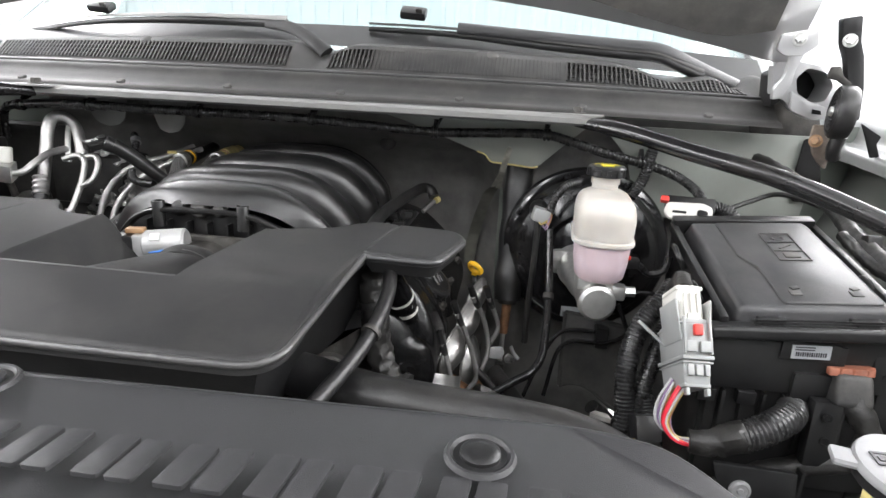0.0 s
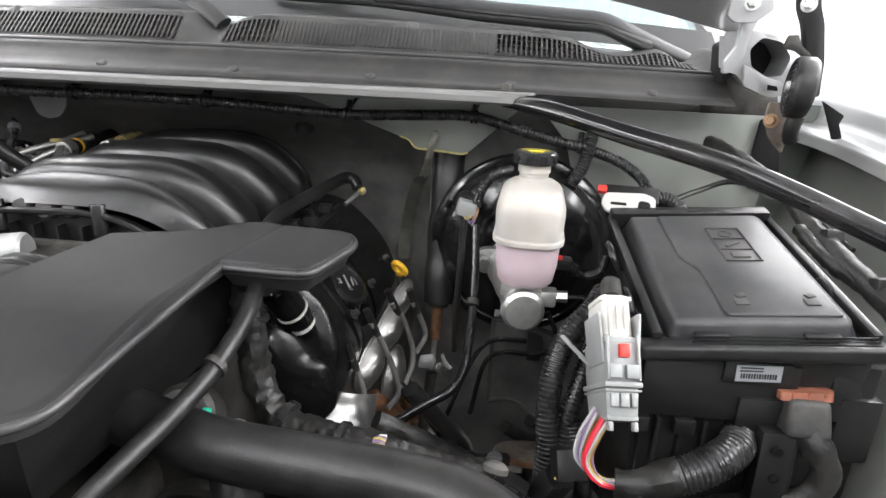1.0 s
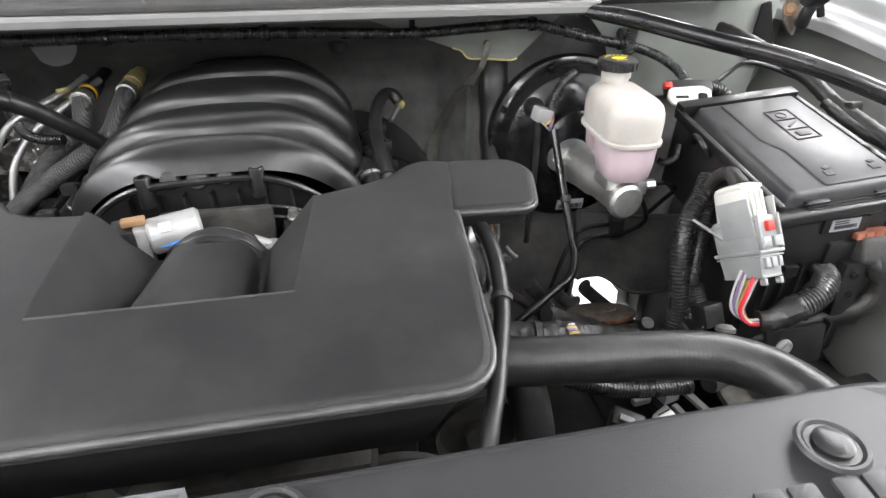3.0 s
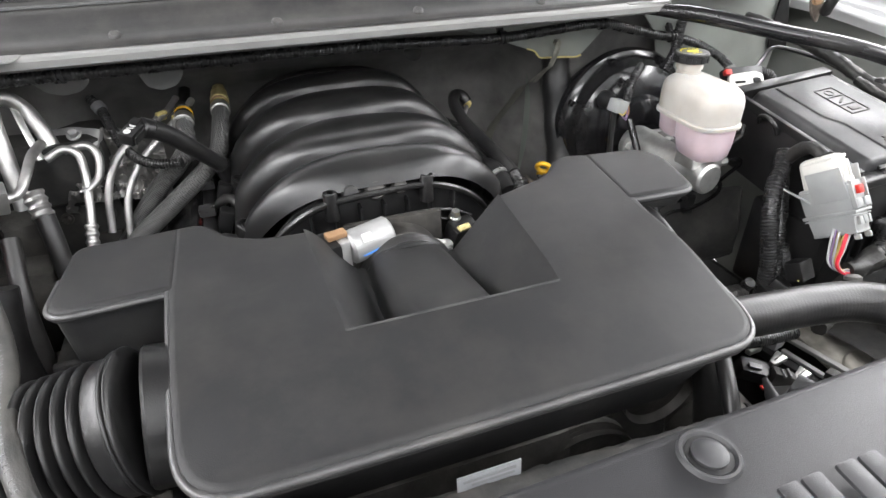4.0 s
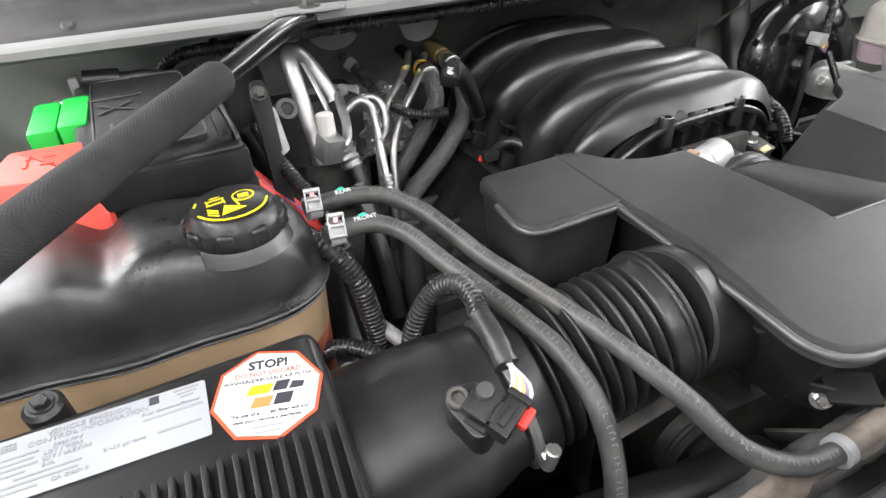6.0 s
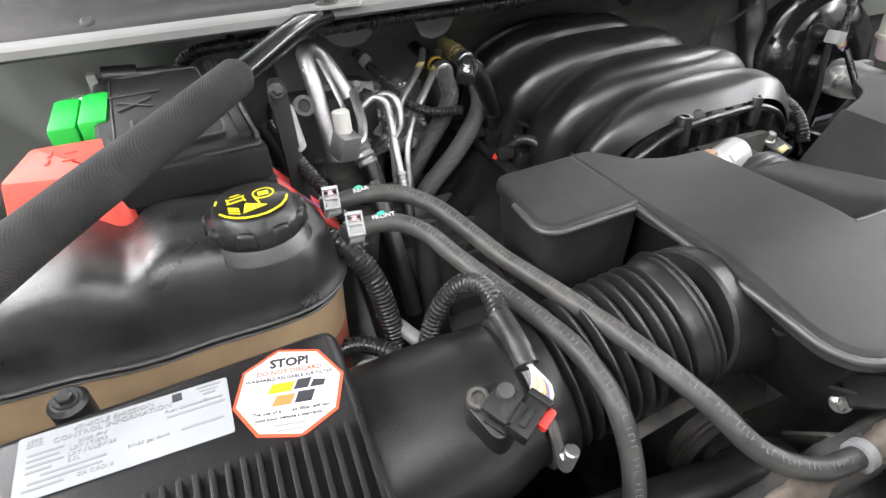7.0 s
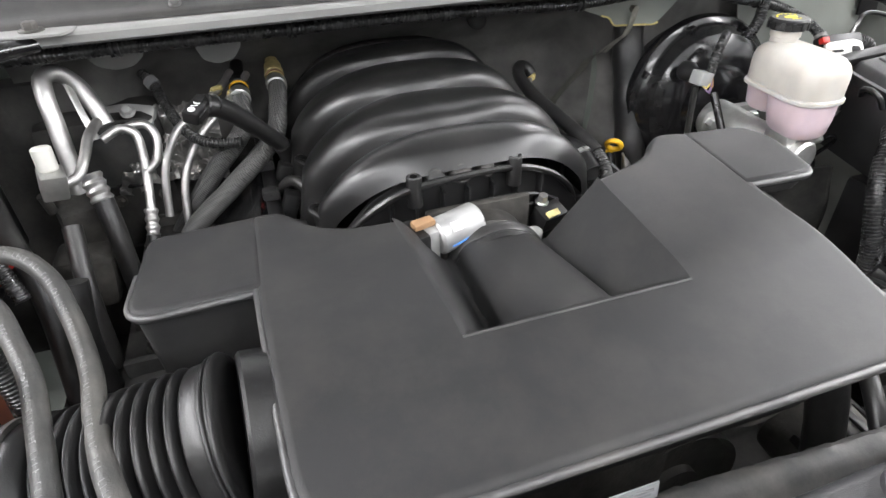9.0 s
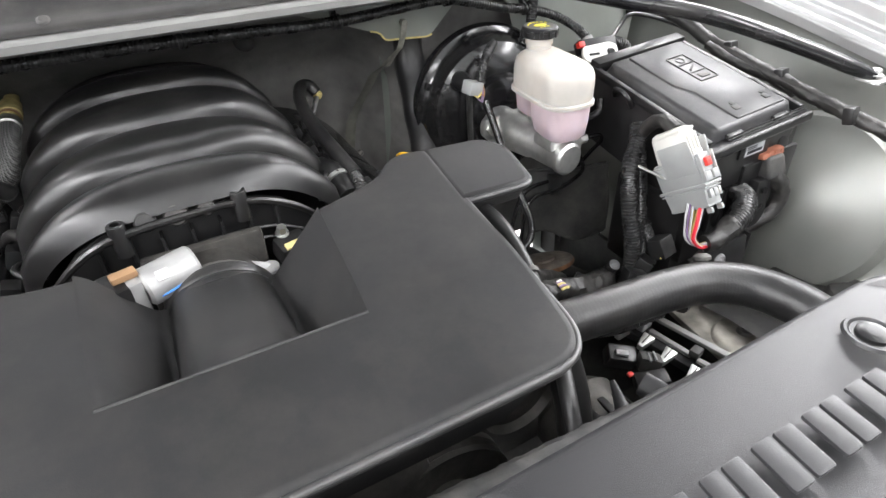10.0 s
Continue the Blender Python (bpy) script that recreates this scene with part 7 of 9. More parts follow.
add_slab(bm, rounded([(-0.938, 1.022), (-0.856, 1.000), (-0.861, 1.090), (-0.926, 1.094)], 0.007, 4), 1.50, 1.614, 0.006, draft=0.024)
part("hood", bm, REDCOV, red)
bm = B()
for i, (dx, dy) in enumerate(((0, 0), (0.016, -0.003), (0.0, -0.018), (0.016, -0.021))):
    add_box(bm, (-0.905 + dx, 1.065 + dy, 1.6145), (0.010 if i % 2 else 0.003, 0.003 if i % 2 else 0.012, 0.0014), 0.0004)
part("emblem", bm, REDCOV, red)
grn = thing("terminal_cover", "bright green plastic battery terminal cover", "terminal cover", (-0.89, 1.166, 1.565))
part("hood", add_box(B(), (-0.903, 1.166, 1.592), (0.026, 0.080, 0.056), 0.006, (4, 0, 0)), GREEN, grn)
part("hood", add_box(B(), (-0.876, 1.166, 1.593), (0.027, 0.080, 0.058), 0.006, (4, 0, 0)), GREEN, grn)
bc = thing("battery_cable", "black battery cable with a sleeve and steel lug", "cable", (-0.85, 1.27, 1.6))
part("cable", tube([(-0.872, 1.262, 1.624), (-0.83, 1.262, 1.620), (-0.80, 1.26, 1.618), (-0.775, 1.255, 1.606), (-0.765, 1.245, 1.58)], 0.0075, n=12), RUBBER, bc)
part("sleeve", tube([(-0.872, 1.262, 1.624), (-0.835, 1.262, 1.6205)], 0.0115, n=12), BLACK, bc)
part("lug", add_box(B(), (-0.882, 1.260, 1.612), (0.010, 0.014, 0.036), 0.002), STRIP, bc)
part("bolt", add_bolt(B(), (-0.90, 1.25, 1.60), (0, 0, 1), 0.008, 0.008, 0.013), STEEL, bc)
for i, b in enumerate((0.0, -0.026)):
    pc = thing("power_cable", "thick red battery power cable with a black end", "cable", (-0.70, 1.08 + b, 1.50), "power cables")
    part("jacket", tube([(-0.733, 1.096 + b, 1.545), (-0.712, 1.088 + b, 1.520), (-0.690, 1.075 + b, 1.497), (-0.676, 1.064 + b, 1.487)], 0.0075, n=10), RED, pc)
    part("sleeve", tube([(-0.752, 1.105 + b, 1.562), (-0.742, 1.10 + b, 1.553), (-0.730, 1.095 + b, 1.541)], 0.009, n=10), RUBBER, pc, "black end sleeve")
part("thin_wire", tube([(-0.730, 1.085, 1.545), (-0.700, 1.072, 1.512), (-0.672, 1.048, 1.486)], 0.0022, n=6), WIRES[6], pc, "thin blue wire")

# ---- braces from the cowl to the fenders ----
for side in (-1, 1):
    if side < 0:
        b0, b1, b2, b3 = Vector((-0.616, 1.219, 1.666)), Vector((-0.657, 1.170, 1.667)), Vector((-0.80, 0.994, 1.642)), Vector((-0.985, 0.785, 1.600))
    else:
        b0, b1, b2, b3 = Vector((0.318, 1.236, 1.666)), Vector((0.372, 1.182, 1.660)), Vector((0.56, 1.02, 1.622)), Vector((0.785, 0.872, 1.530))
    br = thing("fender_brace", "black tubular brace with a pale bolted foot" + (" and woven sleeve" if side < 0 else ""), "brace", b0, "fender braces")
    bm = B()
    mid = b0.lerp(b1, 0.4)
    pts = [b0 + Vector((0, -0.004, -0.002)), b1, b1.lerp(b2, 0.5), b2, b2.lerp(b3, 0.6) + Vector((0, 0, 0.004)), b3]
    add_tube(bm, pts, lambda t: 0.0125 - 0.004 * (1 - smooth(0, 0.12, t)) - 0.003 * smooth(0.92, 1, t), n=16, flat=0.95)
    part("tube", bm, GLOSS, br)
    bm = B()
    add_slab(bm, rounded([(-0.045, -0.016), (0.035, -0.020), (0.045, 0.012), (-0.04, 0.016)], 0.008, 4), 0, 0.003, 0.001, m=Matrix.Translation(b0 + Vector((0, -0.004, 0.008))))
    part("foot", bm, STRIP, br, "pale steel foot plate")
    part("bolt", add_bolt(B(), b0 + Vector((0, 0.0, 0.011)), (0, 0, 1), 0.008, 0.008, 0.013), DARKMETAL, br)
    bm = B()
    add_slab(bm, rounded([(-0.02, -0.02), (0.02, -0.02), (0.02, 0.02), (-0.02, 0.02)], 0.008, 4), 0, 0.004, 0.001, m=Matrix.Translation(b3 + Vector((0, 0, -0.006))))
    add_bolt(bm, b3 + Vector((0, 0, 0.002)), (0, 0, 1), 0.008, 0.008, 0.012)
    part("foot", bm, STEEL, br)
    if side < 0:
        bm = B()
        add_tube(bm, [b1.lerp(b2, 0.56), b1.lerp(b2, 0.585), b2, b2.lerp(b3, 0.6) + Vector((0, 0, 0.004)), b3], lambda t: 0.0172 - 0.003 * (1 - smooth(0, 0.012, t)), n=24)
        part("sleeve", bm, FOAM, br, "black woven foam sleeve")

# ---- air conditioning pipes and heater hoses ----
ac = thing("air_conditioning_pipe", "bare aluminium air conditioning pipes with a valve block", "pipe", (-0.60, 1.25, 1.45))
part("loop", tube([(-0.636, 1.215, 1.480), (-0.637, 1.225, 1.505), (-0.640, 1.245, 1.56), (-0.643, 1.262, 1.598), (-0.642, 1.276, 1.613), (-0.630, 1.290, 1.612), (-0.615, 1.295, 1.595), (-0.602, 1.285, 1.57), (-0.594, 1.275, 1.545)], 0.0105, n=16), ALUP, ac)
part("bracket", tube([(-0.624, 1.290, 1.600), (-0.615, 1.27, 1.57), (-0.606, 1.255, 1.535)], 0.005, n=8, flat=0.5), ALU, ac)
part("block", add_box(B(), (-0.635, 1.146, 1.533), (0.026, 0.026, 0.032), 0.003, (15, 10, 20)), ALU, ac)
part("valve_cap", add_cyl(B(), (-0.634, 1.148, 1.547), (-0.634, 1.152, 1.574), 0.0105, bev=0.002, n=16), WHITEP, ac, "off-white valve cap")
part("elbow", tube([(-0.624, 1.147, 1.530), (-0.612, 1.155, 1.532), (-0.604, 1.175, 1.545), (-0.600, 1.205, 1.558), (-0.594, 1.24, 1.562)], 0.006, n=12), ALUP, ac)
part("crimp", tube([(-0.610, 1.190, 1.518), (-0.603, 1.175, 1.488)], lambda t: 0.0125 + 0.0012 * math.sin(t * 22), n=16, step=0.002), ALUP, ac)
part("hose", tube([(-0.603, 1.176, 1.490), (-0.598, 1.16, 1.455), (-0.594, 1.14, 1.40), (-0.590, 1.12, 1.32)], 0.012, n=14), RUBBER, ac)
part("pipe", tube([(-0.592, 1.225, 1.545), (-0.570, 1.235, 1.552), (-0.556, 1.232, 1.545), (-0.553, 1.222, 1.520), (-0.556, 1.20, 1.48), (-0.560, 1.17, 1.44), (-0.56, 1.15, 1.40)], 0.0055, n=12), ALUP, ac)
part("pipe", tube([(-0.575, 1.25, 1.545), (-0.545, 1.25, 1.548), (-0.535, 1.24, 1.535), (-0.540, 1.225, 1.510), (-0.555, 1.21, 1.50)], 0.0055, n=12), ALUP, ac)
part("ferrule", tube([(-0.558, 1.185, 1.462), (-0.561, 1.165, 1.435)], lambda t: 0.0078 + 0.001 * math.sin(t * 20), n=12, step=0.002), ALUP, ac)
part("thin_hose", tube([(-0.561, 1.166, 1.436), (-0.563, 1.14, 1.39), (-0.563, 1.12, 1.32)], 0.0075, n=10), RUBBER, ac)
bm = B()
add_slab(bm, rounded([(-0.04, -0.016), (0.036, -0.020), (0.04, 0.010), (0.0, 0.018), (-0.04, 0.014)], 0.007, 4), 0, 0.010, 0.0025, m=pose(-0.580, 1.335, 1.530, 40, 0, -8))
add_bolt(bm, (-0.572, 1.31, 1.546), (0, -0.6, 0.8), 0.007, 0.006, 0.010)
part("flange", bm, ALUD, ac)

hs = B()


def crinkle(u, v):
    q = Vector((-0.615 + 0.15 * u, 1.345 - 0.04 * v, 1.525 - 0.10 * v))
    w = 0.014 * noise.noise(q * 55) + 0.008 * abs(noise.noise(q * 130))
    return q + Vector((0, -w, w + 0.012 * math.sin(u * 3.1)))


add_grid(hs, 60, 50, crinkle)
solo("foil_shield", hs, FOIL, "crinkled bright foil heat shield", "heat shield", angle=25)

for nm, pts in (("a", [(-0.427, 1.336, 1.538), (-0.427, 1.322, 1.528), (-0.428, 1.308, 1.508), (-0.448, 1.290, 1.486), (-0.476, 1.273, 1.464), (-0.520, 1.262, 1.412), (-0.552, 1.245, 1.37), (-0.58, 1.21, 1.30)]),
                ("b", [(-0.372, 1.372, 1.538), (-0.373, 1.352, 1.533), (-0.378, 1.322, 1.518), (-0.388, 1.288, 1.495), (-0.420, 1.252, 1.476), (-0.460, 1.222, 1.454), (-0.522, 1.202, 1.408), (-0.56, 1.18, 1.35), (-0.58, 1.15, 1.29)])):
    hh = thing("heater_hose", "black braided heater hose with a crimped quick coupling", "heater hose", pts[-1], "heater hoses")
    part("hose", tube(pts, 0.0135, n=16), BRAID, hh)
    a, d = Vector(pts[0]), Vector((0.01, 0.99, 0.10)).normalized()
    part("clamp", add_lathe(B(), [(0.0135, -0.004), (0.0152, -0.003), (0.0148, 0.001), (0.0156, 0.004), (0.0148, 0.008), (0.0156, 0.012), (0.0145, 0.016), (0.012, 0.017)], a - d * 0.006, d, 24), STEEL, hh)
    cp = part("coupling", add_lathe(B(), [(0.0120, 0.0), (0.0140, 0.003), (0.0140, 0.010), (0.0115, 0.012), (0.0115, 0.020), (0.0150, 0.022), (0.0150, 0.036), (0.0125, 0.039), (0.0135, 0.045), (0.0135, 0.060), (0.0100, 0.064), (0.0100, 0.12)], a + d * 0.008, d, 24), CREAM if nm == "b" else BLACK, hh, "cream plastic quick coupling" if nm == "b" else "")
    part("ring", add_lathe(B(), [(0.0115, 0), (0.0142, 0.0005), (0.0142, 0.003), (0.0115, 0.0035)], a + d * 0.024, d, 20), YELLOW if nm == "a" else BROWNP, cp)
for pts in ([(-0.435, 1.395, 1.558), (-0.450, 1.365, 1.548), (-0.485, 1.32, 1.535), (-0.517, 1.285, 1.518), (-0.54, 1.26, 1.48), (-0.55, 1.235, 1.42)], [(-0.412, 1.385, 1.555), (-0.428, 1.355, 1.545), (-0.462, 1.315, 1.525), (-0.495, 1.285, 1.50), (-0.52, 1.26, 1.46), (-0.53, 1.235, 1.40)]):
    a, b = Vector(pts[1]), Vector(pts[2])
    solo("pipe_clip", add_box(B(), a.lerp(b, 0.25), (0.018, 0.007, 0.016), 0.002, (30, 0, 40)), CREAM, "cream plastic clip on a fluid line", "clip", "pipe clips")
    solo("metal_line", tube(pts, 0.0055, n=10), ALUP, "thin bare metal fluid line", "pipe", "metal lines")
ev = thing("purge_valve_plug", "grey plug and black tube over the heater hoses", "connector", (-0.488, 1.096, 1.60))
EM = pose(-0.4700, 1.160, 1.588, 12, 14, -24) @ Matrix.Diagonal((0.85, 0.95, 0.85, 1.0))
part("shell", local(add_box(B(), (0, 0, 0), (0.022, 0.038, 0.018), 0.003), EM), BLACK, ev)
part("latch", local(add_box(B(), (0, 0.010, 0.011), (0.012, 0.014, 0.005), 0.0015), EM), BLACK, ev)
part("side_rib", local(add_box(B(), (0.013, 0, 0), (0.003, 0.034, 0.012), 0.001), EM), BLACK, ev)
for k in range(2):
    part("icon", local(add_lathe(B(), [(0.0048, 0), (0.0048, 0.0006), (0.0034, 0.0006), (0.0034, 0)], (0, -0.012 + 0.016 * k, 0.0102), (0, 0, 1), 16), EM), PAPERW, ev)
part("icon", local(add_box(B(), (0, -0.004, 0.0104), (0.009, 0.0014, 0.0006), 0, (0, 0, 25)), EM), PAPERW, ev)
part("cap", add_cyl(B(), (-0.462, 1.169, 1.590), (-0.446, 1.180, 1.580), 0.0135, 0.0115, bev=0.002), BLACK, ev)
part("tube", tube([(-0.452, 1.175, 1.586), (-0.435, 1.192, 1.568), (-0.408, 1.222, 1.530), (-0.383, 1.254, 1.491)], lambda t: 0.0125 - 0.0015 * t, n=14), RUBBER, ev)
part("joint", tube([(-0.384, 1.253, 1.492), (-0.379, 1.260, 1.478), (-0.376, 1.265, 1.45), (-0.376, 1.265, 1.42)], 0.013, n=12), BLACK, ev)
solo("wire_loom", tube([(-0.552, 1.375, 1.578), (-0.540, 1.362, 1.566), (-0.528, 1.335, 1.545), (-0.512, 1.30, 1.522), (-0.492, 1.272, 1.510), (-0.468, 1.256, 1.506), (-0.435, 1.25, 1.505)], 0.0075, n=12, ridge=(0.004, 0.001)), LOOM, "slim corrugated wire loom", "wire loom")
solo("loom_tie", tube([(-0.543, 1.365, 1.569), (-0.537, 1.358, 1.562)], 0.0098, n=14, step=0.002), CAPGREY, "pale plastic collar on the loom", "collar")
rc = thing("injector_plug", "black injector plug with a red lock", "connector", (-0.41, 1.185, 1.43))
part("shell", add_box(B(), (-0.405, 1.19, 1.442), (0.030, 0.022, 0.030), 0.004, (0, 25, 20)), BLACK, rc)
part("lock", add_box(B(), (-0.413, 1.182, 1.452), (0.012, 0.008, 0.008), 0.002, (0, 25, 20)), RED, rc)
part("cable", tube([(-0.398, 1.185, 1.455), (-0.385, 1.17, 1.475), (-0.372, 1.155, 1.478), (-0.362, 1.135, 1.462), (-0.360, 1.12, 1.43)], 0.007, n=10), RUBBER, rc)
part("ferrule", tube([(-0.366, 1.128, 1.455), (-0.363, 1.122, 1.445)], 0.009, n=10, step=0.003), WHITEP, rc)


# ---- hood, hinge and wipers ----
hood = thing("hood", "raised silver hood with a black underside liner", "hood", (-0.15, 1.25, 1.80))
AX = radians(52)


def hood_at(x, d, off=0.0):
    """A place on the raised hood: d metres up from its rear edge."""
    c = x + 0.15
    y0, z0 = 1.265, 1.842 - 0.155 * c * c
    return Vector((x, y0 - d * math.cos(AX) - off * math.sin(AX), z0 + d * math.sin(AX) + 0.05 * math.sin(d * 2.2) - off * math.cos(AX)))


bm = B()
add_grid(bm, 40, 20, lambda u, v: hood_at(-0.94 + 1.58 * u, 1.15 * v, -0.03))
part("outer_skin", bm, SILVER, hood)


def frame_sheet(u, v):
    x = -0.94 + 1.58 * u
    d = 1.15 * v
    e = 0.03 * smooth(0.0, 0.05, v) * smooth(1.0, 0.95, v) * smooth(0, 0.04, u) * smooth(1, 0.96, u)
    return hood_at(x, d, e - 0.028)


part("inner_frame", add_grid(B(), 60, 40, frame_sheet), SILVER, hood)


def liner(u, v):
    x = -0.15 + (u - 0.5) * 1.46
    xx = abs(x + 0.15) - 0.62
    edge = 0.035 + (0.45 if xx < 0 else 2.5) * xx * xx
    d = edge + (1.02 - edge) * v
    q = hood_at(x, d, 0.0)
    return hood_at(x, d, 0.012 + 0.006 * noise.noise(q * 5))


part("liner", add_grid(B(), 50, 30, liner), LINER, hood, "dark moulded fibre liner")
for x, d in ((0.53, 0.06), (0.50, 0.13), (0.44, 0.05), (0.57, 0.16)):
    p = hood_at(x, d, 0.004)
    part("rivet", add_lathe(B(), [(0.006, 0), (0.005, 0.002), (0, 0.003)], p, (0, -math.sin(AX), -math.cos(AX)), 12), STEEL, hood)

# hinge on the driver's side: lifting arm, ringed bracket, strut and rubber bumper
def upright(outline, y, thick, r=0.004):
    """An upright plate whose outline is given in x and z."""
    return add_slab(B(), rounded(outline, r, 3), 0, thick, min(0.001, thick * 0.3), m=Matrix(((1, 0, 0, 0), (0, 0, -1, y), (0, 1, 0, 0), (0, 0, 0, 1))))


def polar(poly, c, a):
    """The radius at which a ray from c at angle a leaves an outline."""
    d = Vector((math.cos(a), math.sin(a)))
    far = 0.0
    for p, q in zip(poly, poly[1:] + poly[:1]):
        e, w = Vector(q) - Vector(p), Vector(p) - Vector(c)
        k = d.x * e.y - d.y * e.x
        if abs(k) > 1e-9:
            s, t = (w.x * e.y - w.y * e.x) / k, (w.x * d.y - w.y * d.x) / k
            if s > 0 and -1e-6 <= t <= 1 + 1e-6:
                far = max(far, s)
    return far


hin = part("hinge", upright([(0.590, 1.784), (0.593, 1.806), (0.640, 1.815), (0.646, 1.792), (0.626, 1.777), (0.601, 1.776)], 1.224, 0.006), SILVER, hood, "silver hinge with a cupped bracket, black strut and round bumper")
part("hinge_arm", upright([(0.616, 1.790), (0.636, 1.780), (0.628, 1.758), (0.627, 1.738), (0.616, 1.716), (0.604, 1.713), (0.603, 1.728), (0.615, 1.748), (0.617, 1.767)], 1.244, 0.010), SILVER, hin)
OUTER = rounded([(0.607, 1.768), (0.643, 1.771), (0.682, 1.764), (0.706, 1.738), (0.704, 1.705), (0.695, 1.686), (0.676, 1.685), (0.645, 1.700), (0.633, 1.713), (0.615, 1.718)], 0.006, 3)
HOLE = rounded([(0.643, 1.746), (0.657, 1.762), (0.684, 1.757), (0.699, 1.738), (0.692, 1.714), (0.673, 1.711), (0.649, 1.724)], 0.005, 3)
HC = (0.668, 1.736)
bm = B()
vs = []
for poly, y in ((OUTER, 1.285), (OUTER, 1.264), (HOLE, 1.262), (HOLE, 1.275), (HOLE, 1.325)):
    ring = []
    for k in range(60):
        a = 2 * math.pi * k / 60
        r = polar(poly, HC, a)
        ring.append(bm.verts.new((HC[0] + r * math.cos(a), y, HC[1] + r * math.sin(a))))
    vs.append(ring)
for a, b in zip(vs, vs[1:]):
    for k in range(60):
        j = (k + 1) % 60
        bm.faces.new((a[k], a[j], b[j], b[k]))
part("bracket", bm, SILVER, hin)
# Black plates give the cup and the square hole their inner darkness.
part("bracket_back", upright(HOLE, 1.322, 0.003), DEEPBLACK, hin, "black plate for the dark inside the bracket")
part("base_plate", upright([(0.636, 1.727), (0.668, 1.711), (0.690, 1.706), (0.696, 1.688), (0.673, 1.686), (0.641, 1.698)], 1.258, 0.006), SILVER, hin)
part("square_hole_dark", upright([(0.671, 1.702), (0.684, 1.700), (0.686, 1.694), (0.672, 1.695)], 1.2515, 0.001, 0.001), DEEPBLACK, hin)
part("hinge_backing", upright([(0.600, 1.715), (0.66, 1.725), (0.72, 1.70), (0.735, 1.652), (0.62, 1.652)], 1.338, 0.004), DARKMETAL, hin)
part("hinge_cover", upright([(0.612, 1.752), (0.630, 1.762), (0.648, 1.760), (0.640, 1.720), (0.618, 1.700)], 1.32, 0.05), DEEPBLACK, hin)
for p, ax, mt in (((0.617, 1.217, 1.799), (-0.3, -0.9, 0.1), STEEL), ((0.667, 1.208, 1.658), (-0.6, -0.8, 0.1), BROWNP), ((0.684, 1.215, 1.800), (-0.5, -0.8, 0.1), STEEL)):
    part("bolt", add_bolt(B(), p, ax, 0.0065, 0.008, 0.0095), mt, hin)
part("strut", upright([(0.672, 1.830), (0.698, 1.835), (0.704, 1.800), (0.713, 1.780), (0.724, 1.733), (0.728, 1.690), (0.711, 1.690), (0.703, 1.736), (0.696, 1.754), (0.690, 1.775), (0.680, 1.795)], 1.238, 0.014), BLACK, hin)
part("stay_wing", upright([(0.672, 1.764), (0.684, 1.765), (0.690, 1.752), (0.704, 1.742), (0.702, 1.734), (0.684, 1.745), (0.668, 1.748)], 1.226, 0.005, 0.002), DARKMETAL, hin)
prof = [(0.0, 0.003)]
for k in range(5):
    r = 0.007 + 0.0066 * k
    prof += [(r, 0.002), (r + 0.0012, 0.0042), (r + 0.0040, 0.0042), (r + 0.0050, 0.002)]
prof += [(0.0405, 0.003), (0.0425, 0.001), (0.0430, -0.003), (0.0430, -0.016), (0.040, -0.020), (0.0, -0.020)]
BC, BA = Vector((0.674, 1.187, 1.702)), Vector((-0.97, 0.24, 0.05))
part("bumper", add_lathe(B(), [(r * 0.87, h) for r, h in prof], BC, BA, 48), RUBBER, hin, "black round rubber bumper with rings")
part("bumper_bolt", add_lathe(B(), [(0.0075, 0), (0.0065, 0.006), (0, 0.007)], BC + BA * 0.002, BA, 14), STEEL, hin)
part("bumper_foot", tube([(0.692, 1.195, 1.668), (0.690, 1.20, 1.650), (0.697, 1.21, 1.635)], 0.010, n=10), RUBBER, hin)
# Black plate drawn in place of a dark slot in the fender.
part("fender_slot_dark", upright([(0.763, 1.683), (0.797, 1.664), (0.793, 1.652), (0.802, 1.632), (0.789, 1.630), (0.774, 1.662)], 1.285, 0.004, 0.002), DEEPBLACK, hin)
part("latch_plate", upright([(0.664, 1.681), (0.685, 1.681), (0.697, 1.656), (0.694, 1.615), (0.684, 1.622), (0.671, 1.638), (0.663, 1.660)], 1.222, 0.005), MUD, hin, "brown weathered latch plate")
# Black plate drawn in place of the dark gap at the bulkhead's end.
part("bulkhead_gap_dark", upright([(0.700, 1.650), (0.697, 1.59), (0.702, 1.545), (0.75, 1.545), (0.735, 1.604), (0.716, 1.655)], 1.318, 0.004), DEEPBLACK, hin)

